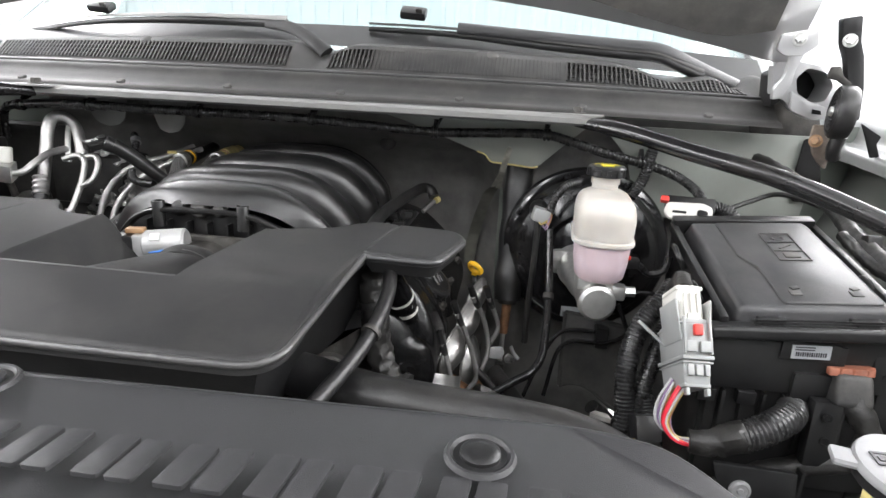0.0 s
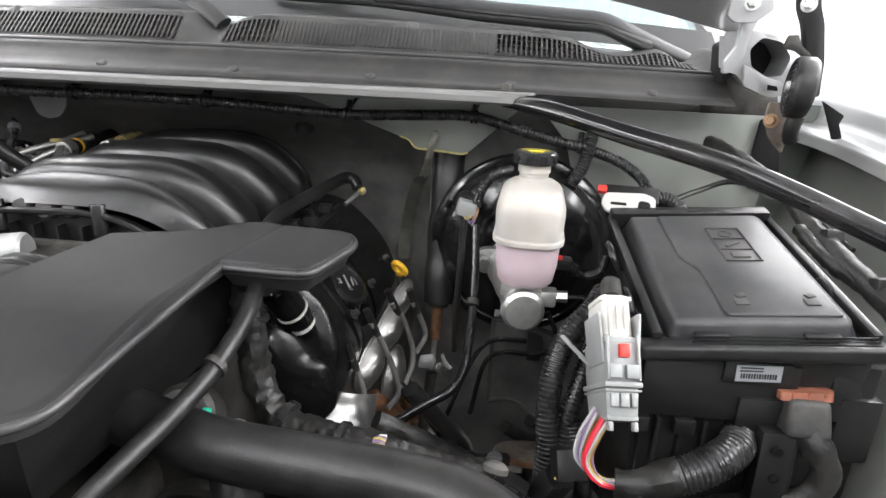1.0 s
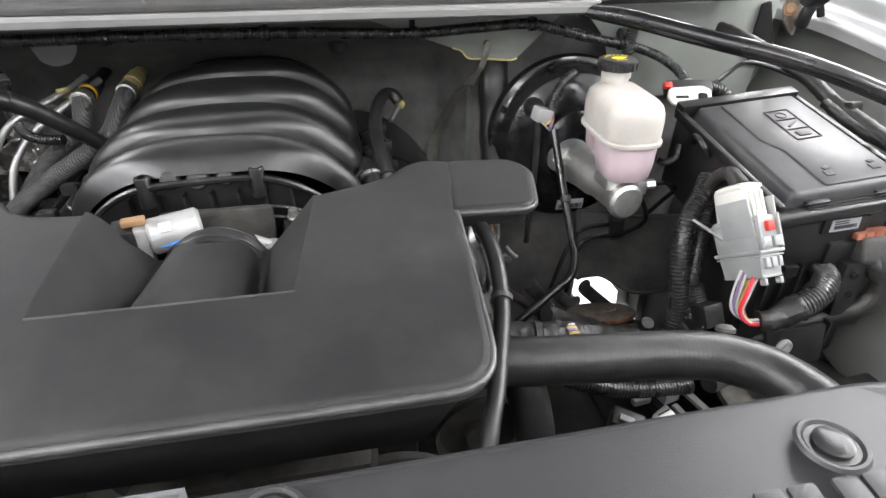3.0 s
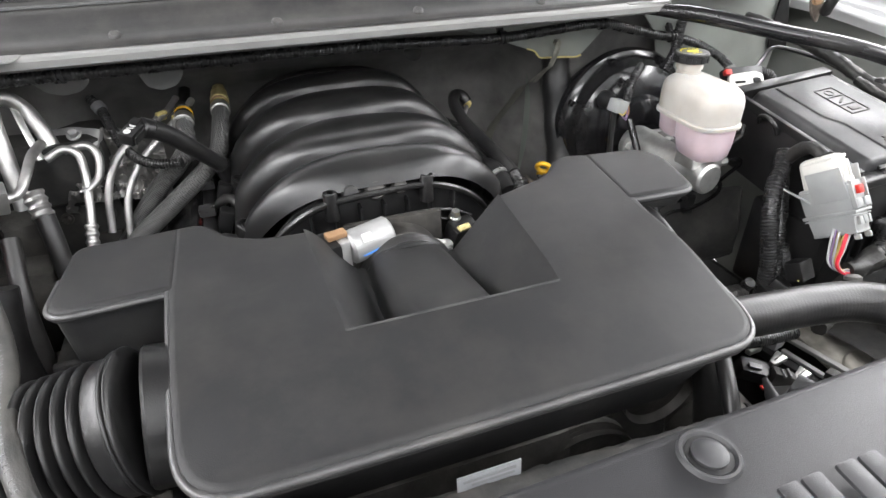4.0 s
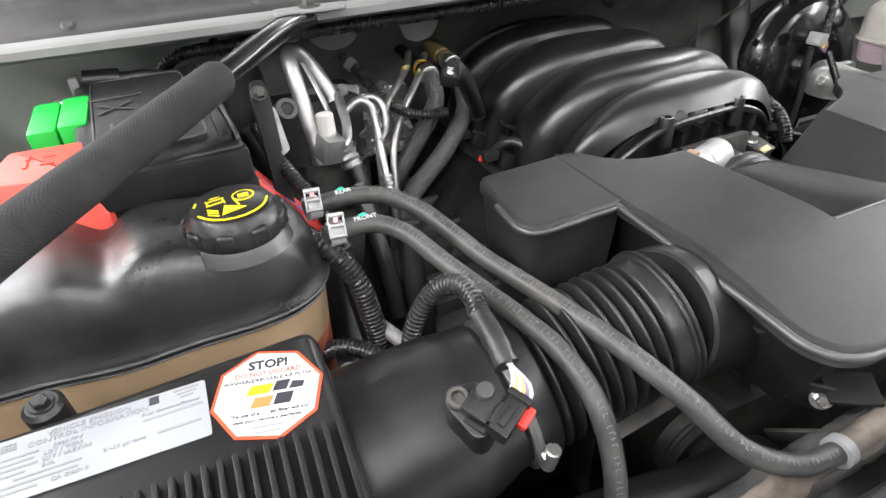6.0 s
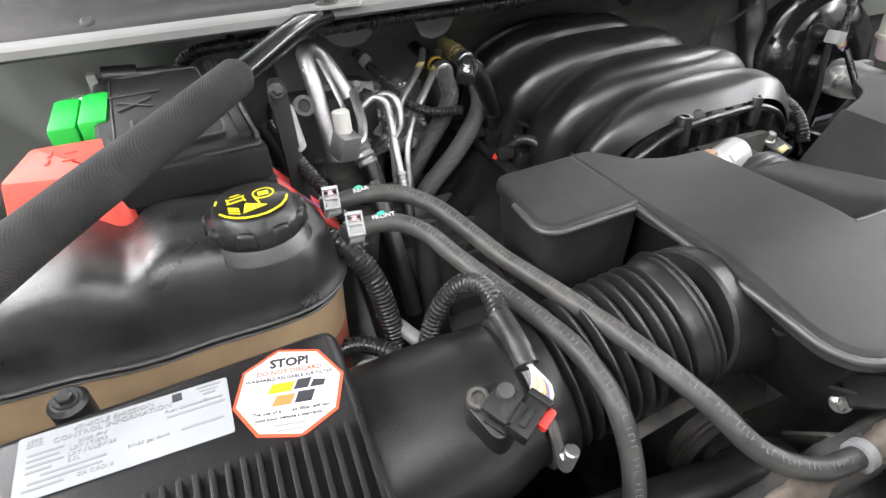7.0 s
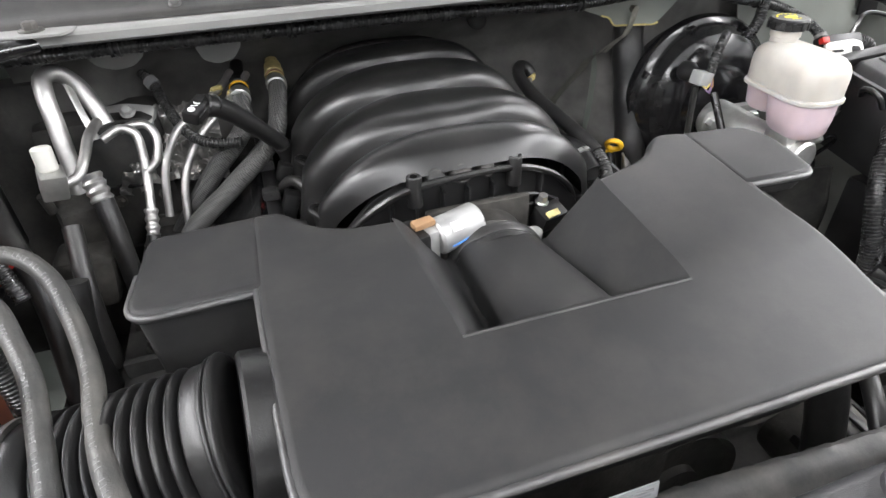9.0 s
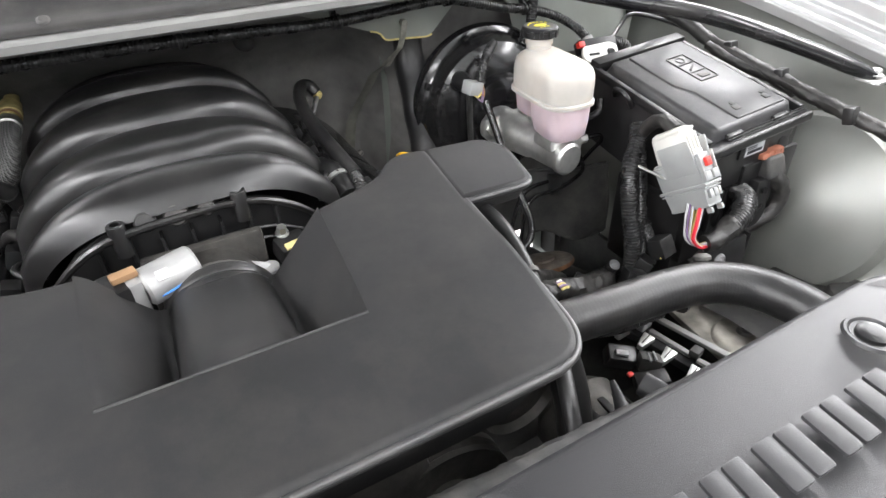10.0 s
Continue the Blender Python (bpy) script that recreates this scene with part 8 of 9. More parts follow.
for nm, arm, blade in (("l", [(-0.128, 1.335, 1.752), (-0.160, 1.352, 1.772), (-0.205, 1.375, 1.793), (-0.262, 1.395, 1.802)], [(-0.225, 1.393, 1.802), (-0.33, 1.41, 1.803), (-0.47, 1.415, 1.802), (-0.65, 1.43, 1.793), (-0.83, 1.47, 1.772)]),
                        ("r", [(0.614, 1.412, 1.728), (0.575, 1.41, 1.743), (0.521, 1.408, 1.765), (0.490, 1.406, 1.778), (0.462, 1.405, 1.786), (0.40, 1.405, 1.790), (0.327, 1.405, 1.794), (0.10, 1.405, 1.808)], [(0.545, 1.402, 1.742), (0.50, 1.400, 1.757), (0.465, 1.400, 1.770), (0.40, 1.400, 1.774), (0.277, 1.40, 1.781), (0.089, 1.405, 1.796), (-0.07, 1.415, 1.80)])):
    wi = thing("wiper", "black wiper arm and blade lying on the windscreen", "wiper", arm[0], "wipers")
    part("arm", tube(arm, lambda t: 0.0145 - 0.002 * t, n=12, flat=0.5), COVER if nm == "l" else SHROUD, wi)
    part("blade", tube(blade, lambda t: 0.009 - 0.004 * t, n=10, flat=0.9), BLACK, wi)
    part("rail", tube([Vector(p) + Vector((0, -0.002, 0.010)) for p in blade], lambda t: 0.006 - 0.003 * t, n=8, flat=0.4), STRIP if nm == "l" else DUSTY, wi)
for x, z in ((-0.63, 1.822), (0.012, 1.832)):
    ws = thing("washer_nozzle", "black washer nozzle at the windscreen foot", "washer nozzle", (x, 1.43, z - 0.01), "washer nozzles")
    part("body", add_box(B(), (x, 1.43, z), (0.05, 0.03, 0.016), 0.006, (30, 4, 0)), BLACK, ws)
    part("jet", add_box(B(), (x + 0.012, 1.417, z + 0.004), (0.012, 0.006, 0.008), 0.002, (30, 4, 0)), DARKMETAL, ws)

# ---- radiator shroud cover ----
shr = thing("radiator_cover", "dark grey grained plastic radiator cover with push pins", "radiator cover", (-0.15, 0.42, 1.45))
po = rounded([(-0.70, 0.585), (0.285, 0.594), (0.335, 0.582), (0.395, 0.552), (0.52, 0.46), (0.62, 0.05), (-0.92, 0.05), (-0.82, 0.46)], [0.03, 0.02, 0.03, 0.03, 0.05, 0.05, 0.05, 0.05], 6)


def slump(x, y):
    return -0.035 * smooth(0.315, 0.42, x) - 0.03 * smooth(0.45, 0.1, y) - 0.02 * smooth(-0.60, -0.72, x)


bm = B()
add_slab(bm, po, 1.485, 1.531, 0.007, slump)
part("panel", bm, SHROUD, shr, angle=50)


for k in range(9):
    x = -0.062 + 0.0465 * k
    bm = B()
    hw, hh = (0.0185, 0.0165) if k in (3, 5, 7) else (0.0170, 0.0165)
    shear = Matrix(((1, 0.10, 0, 0), (0, 1, 0, 0), (0, 0, 1, 0), (0, 0, 0, 1)))
    for a, b in ((-hw, -hw * 0.10), (hw * 0.10, hw)):
        add_slab(bm, rounded([(a, -hh), (b, -hh), (b, hh), (a, hh)], 0.002, 2), 1.5285, 1.5313, 0.0003, m=pose(x, 0.513, slump(x, 0.513)) @ shear)
    part("raised_badge", bm, SHROUD, shr)
for x, y in ((-0.099, 0.562), (0.2195, 0.549), (-0.42, 0.50)):
    bm = B()
    z = 1.5312
    add_lathe(bm, [(0.0150, 0.0), (0.0170, 0.0025), (0.0190, 0.0025), (0.0205, 0.0)], (x, y, z), (0, 0, 1), 36)
    pn = part("push_pin", bm, SHROUD, shr)
    bm = B()
    add_lathe(bm, [(0.0150, 0.0004), (0.0150, 0.0008), (0, 0.0008)], (x, y, z), (0, 0, 1), 30)
    part("pin_well", bm, BLACK, pn)
    bm = B()
    add_lathe(bm, [(0.0115, 0.0), (0.0115, 0.003), (0.0095, 0.0045), (0.005, 0.0052), (0, 0.0054)], (x, y, z), (0, 0, 1), 30)
    part("pin_head", bm, BLACK if x > 0 else SHROUD, pn)
lb = part("warning_label", add_box(B(), (-0.365, 0.548, 1.5316), (0.15, 0.060, 0.0006), 0, (0, 0, 0)), DUSTY, shr, "dark label with white print and a yellow corner")
bm = B()
for i in range(6):
    for k, (x, w) in enumerate(((-0.395, 0.050), (-0.335, 0.056))):
        add_box(bm, (x + 0.004 * ((i + k) % 2), 0.571 - i * 0.0085, 1.5321), (w - 0.008 * ((i * 2 + k) % 3), 0.0024, 0.0004))
part("print", bm, PAPERW, lb)
part("yellow_block", add_box(B(), (-0.478, 0.552, 1.5318), (0.034, 0.040, 0.0006)), INKA, lb)

# washer filler
wf = thing("washer_filler", "grey washer fluid filler cap on a pale neck", "filler cap", (0.47, 0.64, 1.40))
part("filler_pipe", tube([(0.481, 0.611, 1.445), (0.476, 0.612, 1.38), (0.474, 0.63, 1.30), (0.476, 0.645, 1.242)], 0.016, n=14), BLACK, wf, "black filler pipe")
part("neck", add_cyl(B(), (0.480, 0.610, 1.44), (0.486, 0.616, 1.492), 0.017, 0.019), CREAM, wf, "pale yellow filler neck")
bm = B()
add_lathe(bm, [(0.031, 0.006), (0.0315, 0.009), (0.030, 0.012), (0.026, 0.013), (0, 0.0135)], (0.489, 0.622, 1.496), (0.05, -0.15, 1), 32)
add_box(bm, (0.460, 0.628, 1.505), (0.026, 0.018, 0.006), 0.003, (0, 0, -15))
part("rim", add_lathe(B(), [(0.027, -0.004), (0.029, -0.002), (0.030, 0.007), (0, 0.008)], (0.489, 0.622, 1.496), (0.05, -0.15, 1), 32), BLACK, wf, "black underside rim")
cp = part("cap", bm, CAPGREY, wf, "grey flip cap with dark symbols")
bm = B()
for cx, cy, w, h, a in ((0.474, 0.628, 0.011, 0.0016, 5), (0.474, 0.618, 0.011, 0.0016, 5), (0.469, 0.623, 0.0016, 0.010, 5), (0.479, 0.623, 0.0016, 0.010, 5), (0.474, 0.623, 0.005, 0.004, 5), (0.488, 0.626, 0.010, 0.0016, 30), (0.496, 0.629, 0.014, 0.0016, -35), (0.490, 0.613, 0.014, 0.0016, -40), (0.501, 0.611, 0.011, 0.0016, 10), (0.496, 0.619, 0.002, 0.002, 0), (0.500, 0.619, 0.002, 0.002, 0)):
    add_box(bm, (cx, cy, 1.5100 + 0.15 * (cy - 0.622) - 0.05 * (cx - 0.489)), (w, h, 0.0008), 0, (8, 3, a))
part("symbols", bm, INK, cp)

# ---- front of the engine: fan shroud, pulleys, alternator, hoses ----
fs = thing("fan_shroud", "black plastic fan shroud behind the radiator", "fan shroud", (-0.15, 0.63, 1.0))
part("panel", add_box(B(), (-0.15, 0.612, 1.20), (1.15, 0.02, 0.40), 0.005), RIM, fs)
bm = B()
add_lathe(bm, [(0.22, 0), (0.22, 0.05), (0.205, 0.055), (0.20, 0.0)], (-0.18, 0.622, 1.12), (0, 1, 0), 48)
part("ring", bm, BLACK, fs)
for x, y, z, r in ((0.075, 0.79, 1.315, 0.050), (-0.02, 0.79, 1.19, 0.085), (-0.24, 0.80, 1.33, 0.06), (-0.35, 0.79, 1.24, 0.05)):
    bm = B()
    add_lathe(bm, [(r * 0.35, 0), (r * 0.35, 0.01), (r * 0.9, 0.012), (r, 0.002), (r, 0.010), (r * 0.95, 0.013), (r, 0.016), (r * 0.95, 0.019), (r, 0.022), (r, 0.032), (r * 0.3, 0.034)], (x, y - 0.02, z), (0, 1, 0), 40)
    solo("pulley", bm, DARKMETAL, "grooved dark belt pulley", "pulley", "pulleys")
al = thing("alternator", "dark alternator with slotted vents", "alternator", (0.19, 0.72, 1.15))
part("body", add_lathe(B(), [(0.02, 0), (0.055, 0.004), (0.062, 0.02), (0.062, 0.10), (0.05, 0.115)], (0.19, 0.70, 1.19), (0, 1, 0.1), 36), DARKMETAL, al)
for k in range(7):
    a = radians(20 + k * 22)
    bm = B()
    add_box(bm, (0.19 + 0.060 * math.cos(a), 0.735, 1.195 + 0.060 * math.sin(a)), (0.012, 0.060, 0.010), 0.003, (0, 90 - math.degrees(a), 0))
    part("vent_bar", bm, BLACK, al)
rk = thing("radiator_support", "black slotted bracket with grey bars and bare bright tabs", "bracket", (0.33, 0.78, 1.24))
for a, b, w in (((0.362, 0.838, 1.262), (0.391, 0.715, 1.262), 0.010), ((0.341, 0.824, 1.255), (0.353, 0.760, 1.255), 0.008), ((0.353, 0.750, 1.255), (0.361, 0.718, 1.255), 0.008)):
    a, b = Vector(a), Vector(b)
    part("bar", add_box(B(), (a + b) / 2, (w, (b - a).length, 0.006), 0.0015, (0, 0, -math.degrees(math.atan2(b.x - a.x, b.y - a.y)))), STRIP, rk, "grey flat bar")
part("rail", add_box(B(), (0.337, 0.780, 1.246), (0.016, 0.135, 0.014), 0.003, (0, 0, 12)), DEEPBLACK, rk)
part("block", add_box(B(), (0.338, 0.838, 1.262), (0.024, 0.020, 0.016), 0.003, (0, 0, 12)), CAPGREY, rk, "grey corner block")
part("block", add_box(B(), (0.357, 0.757, 1.262), (0.017, 0.014, 0.012), 0.003, (0, 0, 14)), DUSTY, rk)
for x, y, w in ((0.304, 0.843, 0.022), (0.318, 0.812, 0.026), (0.323, 0.776, 0.026), (0.327, 0.735, 0.026)):
    tm = pose(x, y, 1.250, 6, -8, 14)
    tb = part("tab", local(add_slab(B(), rounded([(-w / 2, -0.004), (w / 2, -0.009), (w / 2, 0.009), (-w / 2, 0.004)], 0.002, 3), 0, 0.010, 0.0015), tm), ALU, rk, "bare bright wedge tab")
    part("tab_groove", local(add_box(B(), (0.002, 0, 0.0104), (w * 0.7, 0.002, 0.001), 0.0003), tm), DARKMETAL, tb)
part("plug", add_box(B(), (0.266, 0.806, 1.258), (0.040, 0.026, 0.024), 0.004, (14, 12, -30)), BLACK, rk)
part("plug_latch", add_box(B(), (0.262, 0.800, 1.272), (0.018, 0.008, 0.004), 0.001, (14, 12, -30)), CAPGREY, rk)
part("plug", add_box(B(), (0.292, 0.778, 1.258), (0.030, 0.022, 0.022), 0.004, (-10, 10, -36)), DUSTY, rk)
for k in range(2):
    part("plug_rib", add_box(B(), (0.288 + 0.008 * k, 0.776 - 0.002 * k, 1.271), (0.003, 0.020, 0.003), 0.0008, (-10, 10, -36)), CAPGREY, rk)
part("plug", add_box(B(), (0.275, 0.755, 1.252), (0.044, 0.024, 0.020), 0.004, (6, -8, -24)), BLACK, rk)
part("red_mark", add_box(B(), (0.252, 0.772, 1.262), (0.008, 0.006, 0.004), 0.001), RED, rk)
part("prong", tube([(0.122, 0.691, 1.400), (0.118, 0.682, 1.399), (0.112, 0.670, 1.398), (0.104, 0.655, 1.397)], lambda t: 0.003 + 0.006 * t, n=10, flat=0.5), SHROUD, shr, "pointed rib behind the cover")
part("prong", tube([(0.145, 0.675, 1.400), (0.150, 0.660, 1.399), (0.155, 0.645, 1.397)], 0.012, n=10, flat=0.4), SHROUD, shr)
pl2 = thing("body_mount_plate", "worn beige metal plate with a rubber-lined hole", "plate", (0.47, 0.74, 1.24))
bm = B()
add_slab(bm, rounded([(0.462, 0.90), (0.440, 0.74), (0.52, 0.66), (0.63, 0.66), (0.62, 0.90)], 0.02, 4), 1.188, 1.198, 0.003)
pl2_mat = pm("worn_beige_metal", (0.27, 0.255, 0.225), 0.55, 0.3, 0.5, 30, 0.5, 200, dust=0.35)
part("plate", bm, pl2_mat, pl2)
part("pressing", add_lathe(B(), [(0.052, 0), (0.048, 0.004), (0.040, 0.005), (0.030, 0.003), (0, 0.003)], (0.514, 0.785, 1.1975), (0, 0, 1), 32, (1.1, 0.8)), pl2_mat, pl2, "worn pressed centre")
part("grommet", add_lathe(B(), [(0.004, 0.003), (0.005, 0.007), (0.010, 0.006), (0.012, 0.001)], (0.514, 0.785, 1.2005), (0, 0, 1), 24), DUSTY, pl2)
solo("lower_hose", tube([(0.10, 0.80, 1.40), (0.115, 0.775, 1.385), (0.122, 0.755, 1.35), (0.125, 0.735, 1.29), (0.12, 0.71, 1.2)], 0.021, n=18), RUBBER, "short black coolant hose elbow", "coolant hose")
solo("hose_clip", tube([(0.094, 0.80, 1.401), (0.100, 0.795, 1.399)], 0.023, n=18, step=0.003), STEEL, "steel spring clip on a hose", "hose clip")
th = thing("thermostat_housing", "dirty cast housing with a green dot", "housing", (0.02, 0.86, 1.36))
part("body", add_cyl(B(), (0.02, 0.88, 1.36), (0.035, 0.835, 1.395), 0.034, 0.030, bev=0.006), DARKMETAL, th)
part("dot", add_box(B(), (0.058, 0.84, 1.398), (0.008, 0.006, 0.006), 0.001), TEAL, th)

# dirty radiator support and frost tubing behind the cover on the passenger side
sup = thing("radiator_tie_bar", "dusty black radiator tie bar with dried mud", "tie bar", (-0.42, 0.645, 1.40))
part("bar", tube([(-0.66, 0.640, 1.375), (-0.56, 0.645, 1.395), (-0.47, 0.648, 1.408), (-0.38, 0.650, 1.414), (-0.25, 0.650, 1.414), (0.0, 0.640, 1.41), (0.25, 0.630, 1.41)], 0.019, n=14, flat=0.7, wobble=0.14), DUSTY, sup)
part("mud", tube([(-0.50, 0.640, 1.417), (-0.455, 0.640, 1.424), (-0.41, 0.641, 1.427), (-0.36, 0.644, 1.428)], lambda t: 0.010 + 0.003 * math.sin(t * 9), n=12, flat=0.6, wobble=0.35), MUD, sup, "dried brown mud")
part("pipe", tube([(-0.415, 0.638, 1.441), (-0.385, 0.640, 1.441), (-0.33, 0.648, 1.438), (-0.28, 0.655, 1.436)], 0.0092, n=12, wobble=0.08), MUD, sup, "mud-stained metal pipe stub")
part("clip", tube([(-0.418, 0.638, 1.441), (-0.410, 0.6385, 1.441)], 0.0118, n=18, step=0.003), CAPGREY, sup, "pale spring clip")
cs = thing("resonator_support", "grey sheet steel support with a bolt under the resonator", "bracket", (-0.39, 0.70, 1.42))


def web(u, v):
    a, b = Vector((-0.416, 0.745, 1.488)), Vector((-0.398, 0.682, 1.490))
    c, d = Vector((-0.366, 0.735, 1.410)), Vector((-0.372, 0.690, 1.425))
    q = a.lerp(b, u).lerp(c.lerp(d, u), v)
    return q + Vector((0.004 * noise.noise(q * 40), 0, 0.003 * noise.noise(q * 55)))


part("web", add_grid(B(), 14, 14, web), DARKMETAL, cs)
part("tab", add_box(B(), (-0.378, 0.680, 1.436), (0.040, 0.004, 0.036), 0.0015, (18, 12, -38)), DEEPBLACK, cs)
part("tab", add_box(B(), (-0.366, 0.668, 1.452), (0.036, 0.030, 0.004), 0.0015, (6, -8, -38)), DEEPBLACK, cs)
part("arm", add_box(B(), (-0.392, 0.672, 1.408), (0.014, 0.004, 0.060), 0.0015, (25, 48, -35)), DARKMETAL, cs)
part("bolt", add_bolt(B(), (-0.381, 0.677, 1.440), (-0.55, -0.70, 0.40), 0.006, 0.006, 0.009), STEEL, cs)
solo("splash_strip", add_box(B(), (-0.495, 0.738, 1.418), (0.090, 0.012, 0.003), 0.001, (15, -4, 4)), DARKMETAL, "grimy metal strip under the bellows", "strip")
lh = thing("radiator_hose", "black lower radiator hose with a steel band", "radiator hose", (-0.5, 0.70, 1.33))
part("hose", tube([(-0.36, 0.715, 1.30), (-0.40, 0.700, 1.335), (-0.46, 0.695, 1.350), (-0.56, 0.705, 1.352), (-0.66, 0.715, 1.345), (-0.72, 0.72, 1.33)], 0.027, n=20), RUBBER, lh)
part("clamp", tube([(-0.400, 0.700, 1.335), (-0.411, 0.699, 1.339)], 0.0282, n=24, step=0.003), BAND, lh)

# dark clutter low in the passenger side of the bay
for pts, r, m, lab in (([(-0.712, 0.985, 1.525), (-0.690, 0.960, 1.515), (-0.672, 0.945, 1.485), (-0.662, 0.935, 1.43), (-0.655, 0.925, 1.36), (-0.65, 0.91, 1.26)], 0.011, LOOM, "ribbed black wire loom"),
                       ([(-0.60, 0.99, 1.50), (-0.605, 0.97, 1.44), (-0.60, 0.96, 1.34), (-0.60, 0.95, 1.24)], 0.013, RUBBER, "smooth black hose"),
                       ([(-0.725, 0.925, 1.425), (-0.700, 0.918, 1.432), (-0.676, 0.898, 1.430), (-0.660, 0.868, 1.424), (-0.652, 0.850, 1.40), (-0.645, 0.84, 1.36)], 0.009, LOOM, "ribbed black wire loom"),
                       ([(-0.730, 0.895, 1.415), (-0.702, 0.886, 1.420), (-0.680, 0.870, 1.418), (-0.662, 0.850, 1.405), (-0.65, 0.835, 1.37)], 0.010, TAPE, "taped black wire loom"),
                       ([(-0.664, 0.962, 1.425), (-0.644, 0.912, 1.420), (-0.622, 0.858, 1.414), (-0.60, 0.81, 1.40)], 0.0075, ALUD, "bare metal rod"),
                       ([(-0.71, 1.16, 1.57), (-0.70, 1.10, 1.55), (-0.68, 1.05, 1.52), (-0.66, 1.02, 1.47)], 0.008, LOOM, "ribbed black wire loom"),
                       ([(-0.72, 1.20, 1.55), (-0.69, 1.12, 1.50), (-0.66, 1.06, 1.44), (-0.65, 1.0, 1.34)], 0.012, RUBBER, "smooth black hose"),
                       ([(-0.62, 1.10, 1.50), (-0.615, 1.05, 1.44), (-0.61, 1.02, 1.36)], 0.010, RUBBER, "smooth black hose")):
    k = {"ridge": (0.0042, 0.001)} if m is LOOM else {"wobble": 0.2 if m is TAPE else 0.0}
    solo("wire_loom" if "loom" in lab else ("rod" if "rod" in lab else "hose"), tube(pts, r, n=12, **k), m, lab + " low in the engine bay", "wire loom" if "loom" in lab else ("rod" if "rod" in lab else "hose"))
for c, col in (((-0.657, 0.862, 1.422), 0), ((-0.704, 0.887, 1.424), 1)):
    solo("cable_tie", tube([(c[0] - 0.004, c[1] - 0.006, c[2]), (c[0], c[1], c[2] + 0.004), (c[0] + 0.004, c[1] + 0.004, c[2])], 0.0095, n=12, step=0.003), GREYP, "pale nylon cable tie", "cable tie")
sb = thing("strut_bracket", "black steel bracket with a bright edge and bolt", "bracket", (-0.69, 1.2, 1.45))
bm = B()
add_slab(bm, rounded([(-0.008, -0.13), (0.008, -0.13), (0.010, 0.028), (0.007, 0.044), (-0.007, 0.044), (-0.010, 0.03)], 0.006, 5), 0, 0.004, 0.001, m=pose(-0.704, 1.105, 1.590, 70, 6, 14))
part("plate", bm, DEEPBLACK, sb)
part("bolt", add_bolt(B(), (-0.7045, 1.106, 1.622), (0.15, -0.88, 0.45), 0.0055, 0.006, 0.008), DARKMETAL, sb)
bm = B()
add_slab(bm, rounded([(-0.009, 0.0), (0.004, 0.004), (0.010, 0.050), (-0.004, 0.058)], 0.004, 4), 0, 0.003, 0.001, m=pose(-0.690, 1.096, 1.556, 62, 4, 30))
part("edge", bm, BAND, sb, "worn bent steel edge")
part("grommet", add_lathe(B(), [(0.006, 0), (0.007, 0.002), (0.0115, 0.002), (0.0125, 0)], (-0.676, 1.135, 1.592), (0.1, -0.85, 0.5), 24), RUBBER, sb)
cb = thing("line_bracket", "grimy cast block under the aluminium pipes", "casting", (-0.64, 1.18, 1.42))
part("block", add_box(B(), (-0.640, 1.200, 1.455), (0.05, 0.05, 0.06), 0.012, (10, 0, 20)), DARKMETAL, cb)
part("stud", add_cyl(B(), (-0.662, 1.185, 1.48), (-0.664, 1.18, 1.505), 0.006, n=10), DARKMETAL, cb)
part("block", add_box(B(), (-0.645, 1.16, 1.40), (0.07, 0.06, 0.07), 0.015, (0, 10, 0)), DARKMETAL, cb)
gbx = thing("gearbox_casing", "dark grimy flank of the engine with cast ribs", "engine", (-0.50, 1.12, 1.0))
part("wall", add_box(B(), (-0.50, 1.12, 1.20), (0.20, 0.36, 0.38), 0.03), RIM, gbx)
for k in range(5):
    part("cast_rib", add_box(B(), (-0.50, 0.97 + 0.075 * k, 1.395), (0.17, 0.010, 0.022), 0.004), RIM, gbx)
for k in range(4):
    part("bolt", add_bolt(B(), (-0.56 + 0.04 * k, 1.00 + 0.07 * k, 1.39), (0, 0, 1), 0.006, 0.012, 0.009), DARKMETAL, gbx)
hb = thing("heater_box", "black heater box on the firewall", "heater box", (-0.62, 1.36, 1.26))
part("case", add_box(B(), (-0.62, 1.36, 1.40), (0.16, 0.10, 0.28), 0.02), RIM, hb)
part("case", add_box(B(), (-0.77, 1.365, 1.37), (0.20, 0.05, 0.44), 0.015), RIM, hb)
for z in (1.34, 1.44):
    part("seam", add_box(B(), (-0.62, 1.36, z), (0.168, 0.108, 0.006), 0.002), BLACK, hb)
for x in (-0.68, -0.62, -0.56):
    part("bolt", add_bolt(B(), (x, 1.306, 1.42), (0, -1, 0.1), 0.006, 0.008, 0.009), DARKMETAL, hb)

# dusty rubber flap over the driver's wheel house


def flap(off):
    def f(u, v):
        q = Vector((0.325 + 0.15 * u, 1.135 - 0.045 * u, 1.375 - 0.115 * v - 0.02 * u * v + 0.012 * math.sin(u * 7) * v))
        return q + Vector((0, off + 0.016 * noise.noise(q * 14) - 0.025 * v, 0.0))
    return f


wf2 = thing("wheel_house_flap", "dusty black rubber flap hanging over the wheel house", "rubber flap", (0.40, 1.10, 1.27))
bm = B()
add_grid(bm, 26, 22, flap(0.0))
add_grid(bm, 26, 22, flap(0.004))
part("sheet", bm, RIM, wf2)
for run in ([(u / 12, 0) for u in range(13)], [(u / 12, 1) for u in range(13)], [(0, v / 12) for v in range(13)], [(1, v / 12) for v in range(13)]):
    part("hem", tube([flap(0.002)(u, v) for u, v in run], 0.0035, n=8), RIM, wf2)
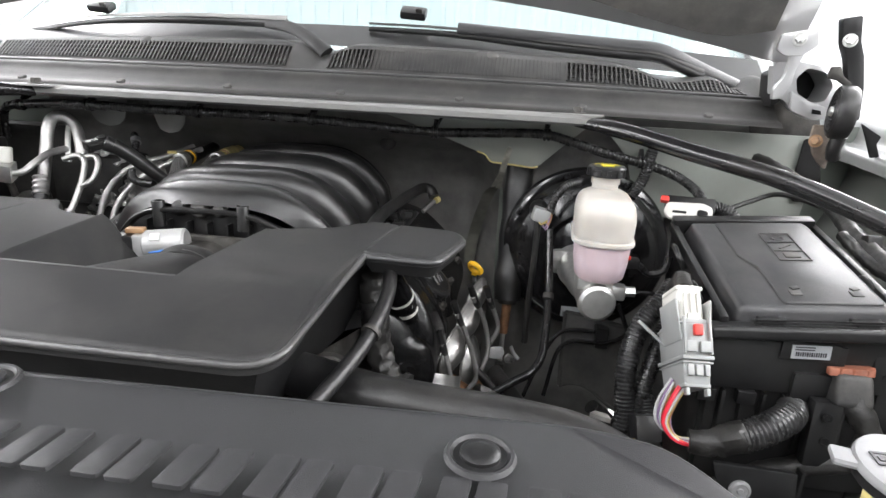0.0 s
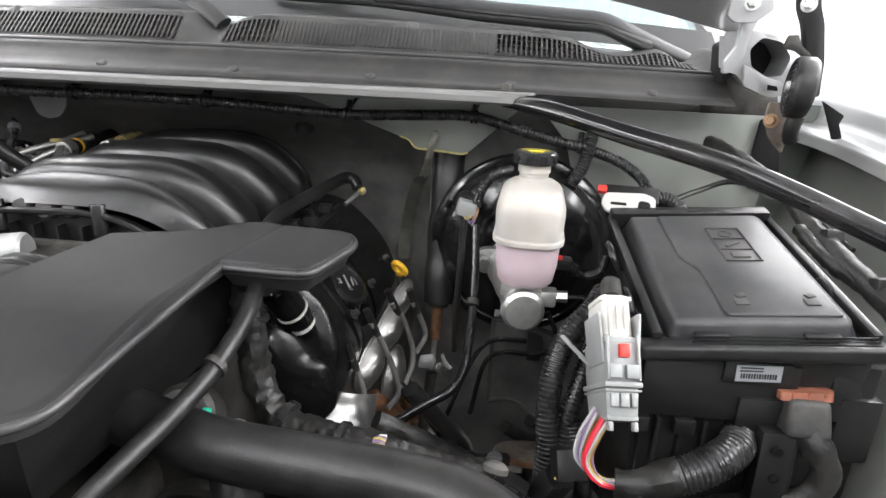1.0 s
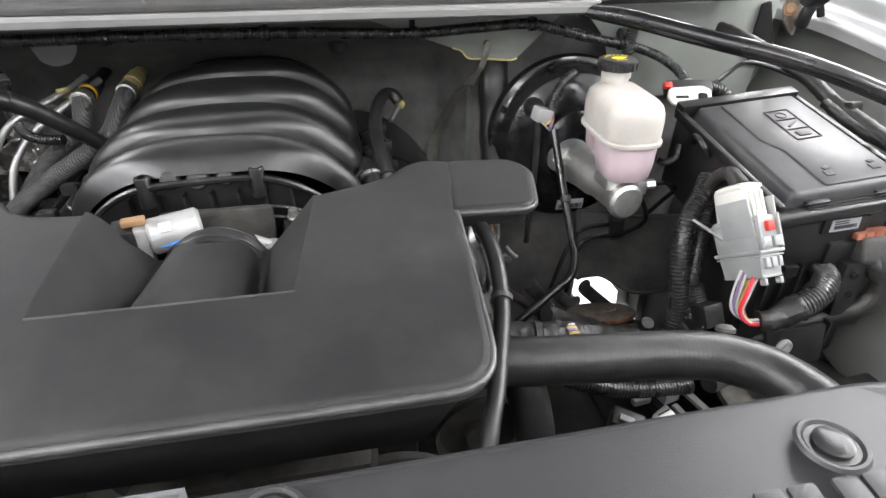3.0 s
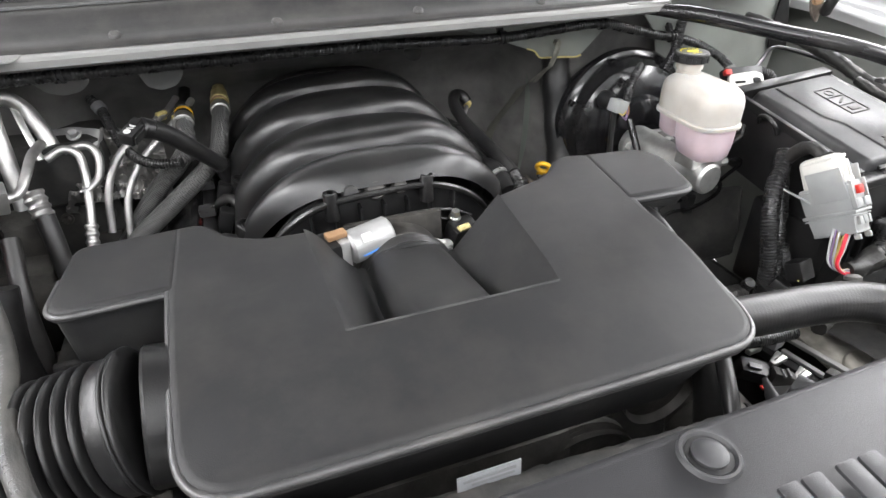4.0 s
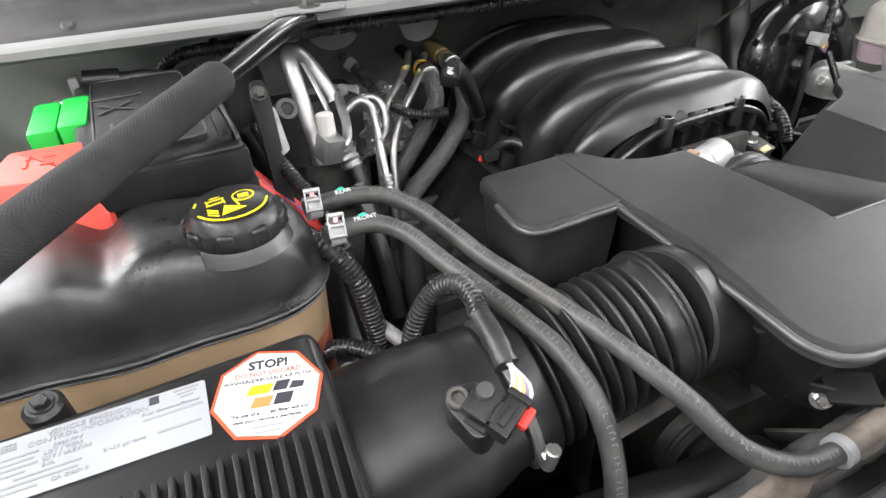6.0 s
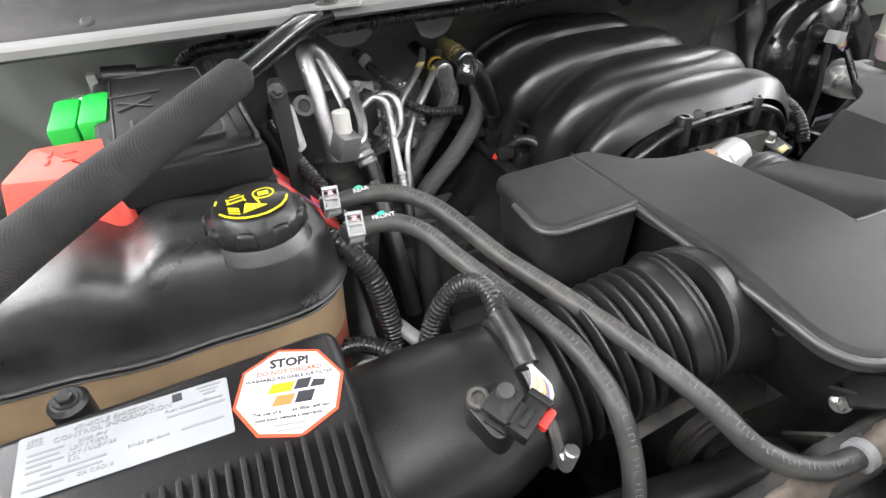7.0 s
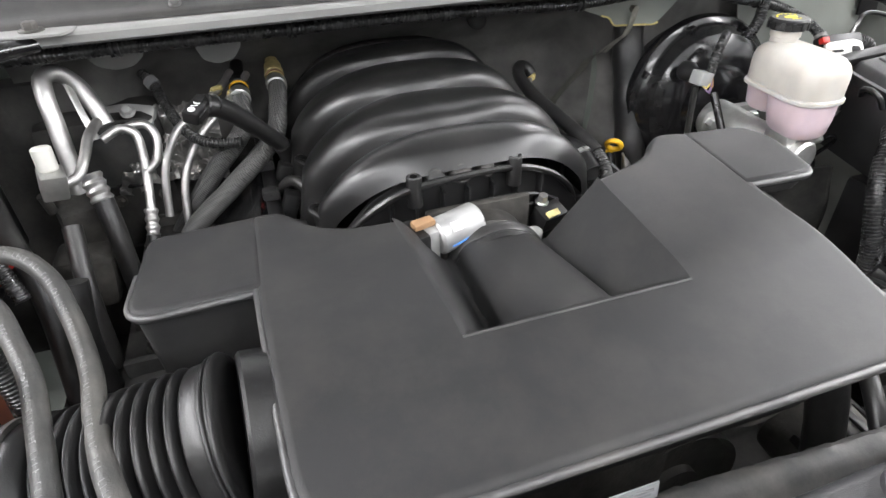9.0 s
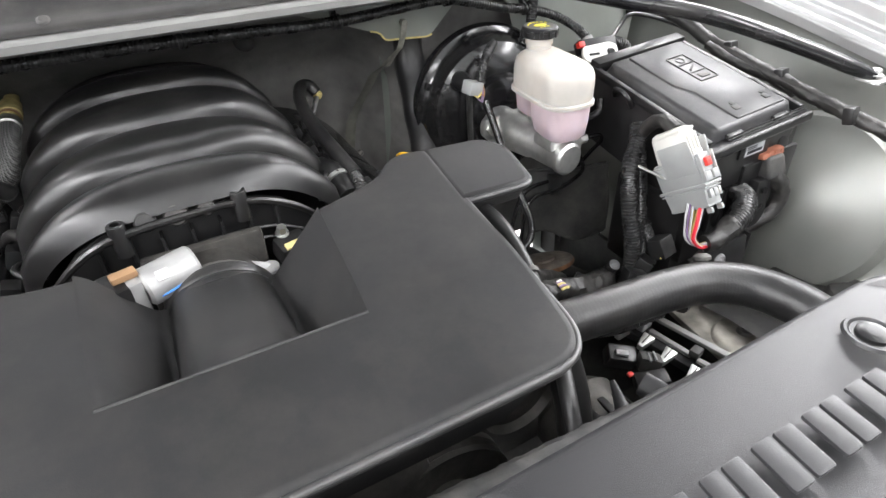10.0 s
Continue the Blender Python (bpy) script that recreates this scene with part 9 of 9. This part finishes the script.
rd = thing("brake_rotor", "rusty brown disc low in the wheel house", "disc", (0.40, 1.15, 1.14))
part("disc", add_lathe(B(), [(0.060, -0.010), (0.062, 0.0), (0.058, 0.003), (0.030, 0.004), (0.028, 0.008), (0.010, 0.009), (0, 0.009)], (0.402, 1.150, 1.150), (0.0, 0.40, 0.9), 40), MUD, rd)
part("rust_edge", add_lathe(B(), [(0.0622, -0.009), (0.0632, -0.007), (0.0632, -0.003), (0.0622, -0.001)], (0.402, 1.150, 1.150), (0.0, 0.40, 0.9), 40), RUST, rd)
for pts, r in (([(0.40, 1.22, 1.16), (0.45, 1.30, 1.085), (0.50, 1.27, 1.045), (0.545, 1.20, 1.03), (0.58, 1.12, 1.03)], 0.014), ([(0.36, 1.25, 1.12), (0.41, 1.30, 1.06), (0.45, 1.34, 1.03)], 0.012)):
    solo("control_arm", tube(pts, r, n=12, flat=0.7), RIM, "dark grimy steel suspension arm", "suspension arm", "suspension arms")
# black liner and splash shield below the driver's inner fender
sp = thing("splash_shield", "black plastic splash shield by the inner fender", "splash shield", (0.68, 0.76, 1.24))
bm = B()
add_slab(bm, rounded([(0.575, 0.845), (0.585, 0.62), (0.80, 0.60), (0.80, 0.80), (0.70, 0.855)], 0.02, 4), 1.16, 1.232, 0.006)
part("panel", bm, RIM, sp)
part("bulge", add_lathe(B(), [(0.045, 0), (0.040, 0.010), (0.02, 0.016), (0, 0.017)], (0.70, 0.74, 1.231), (0, 0, 1), 28, (1, 0.8)), DUSTY, sp)
part("bolt", add_bolt(B(), (0.610, 0.82, 1.232), (0, -0.3, 1), 0.008, 0.006, 0.014), BLACK, sp)

# dark cables and lines low between the engine and the fuse box
for pts, r, m in (([(0.20, 0.93, 1.34), (0.26, 0.95, 1.30), (0.31, 0.99, 1.25), (0.34, 1.06, 1.20), (0.36, 1.14, 1.14)], 0.011, TAPE),
                  ([(0.24, 0.88, 1.30), (0.30, 0.92, 1.26), (0.38, 0.96, 1.22), (0.46, 0.98, 1.20)], 0.013, RUBBER),
                  ([(0.33, 0.90, 1.33), (0.335, 0.93, 1.28), (0.33, 0.98, 1.22), (0.30, 1.03, 1.16)], 0.009, LOOM),
                  ([(0.41, 0.93, 1.36), (0.425, 0.92, 1.31), (0.43, 0.93, 1.26), (0.42, 0.95, 1.20)], 0.010, LOOM),
                  ([(0.22, 1.06, 1.30), (0.26, 1.08, 1.24), (0.29, 1.12, 1.18), (0.30, 1.18, 1.10)], 0.012, RUBBER),
                  ([(0.19, 1.16, 1.24), (0.24, 1.13, 1.21), (0.30, 1.06, 1.19), (0.38, 1.02, 1.18)], 0.008, TAPE),
                  ([(0.36, 0.80, 1.31), (0.41, 0.82, 1.30), (0.46, 0.85, 1.28), (0.50, 0.88, 1.25)], 0.010, TAPE),
                  ([(0.15, 0.86, 1.33), (0.20, 0.84, 1.31), (0.27, 0.83, 1.29), (0.36, 0.83, 1.28)], 0.011, LOOM)):
    k = {"ridge": (0.0042, 0.0009)} if m is LOOM else {"wobble": 0.25 if m is TAPE else 0.0}
    nm = "wire_loom" if m in (LOOM, TAPE) else "hose"
    solo(nm, tube(pts, r, n=12, **k), m, ("ribbed" if m is LOOM else "taped") + " black wire loom beside the engine" if nm == "wire_loom" else "smooth black rubber hose beside the engine", "wire loom" if nm == "wire_loom" else "hose")
for c, s, rot in (((0.39, 0.90, 1.30), (0.030, 0.024, 0.036), (20, 15, 30)), ((0.345, 0.875, 1.315), (0.034, 0.022, 0.026), (-10, 20, -20)), ((0.27, 0.905, 1.315), (0.026, 0.020, 0.022), (15, 0, 40))):
    cb2 = solo("cable_plug", add_box(B(), c, s, 0.003, rot), BLACK, "black wire plug clipped beside the engine", "connector", "cable plugs")
    part("latch", add_box(B(), (c[0], c[1] - s[1] * 0.55, c[2] + s[2] * 0.2), (s[0] * 0.4, 0.006, s[2] * 0.5), 0.001, rot), LOOM, cb2)
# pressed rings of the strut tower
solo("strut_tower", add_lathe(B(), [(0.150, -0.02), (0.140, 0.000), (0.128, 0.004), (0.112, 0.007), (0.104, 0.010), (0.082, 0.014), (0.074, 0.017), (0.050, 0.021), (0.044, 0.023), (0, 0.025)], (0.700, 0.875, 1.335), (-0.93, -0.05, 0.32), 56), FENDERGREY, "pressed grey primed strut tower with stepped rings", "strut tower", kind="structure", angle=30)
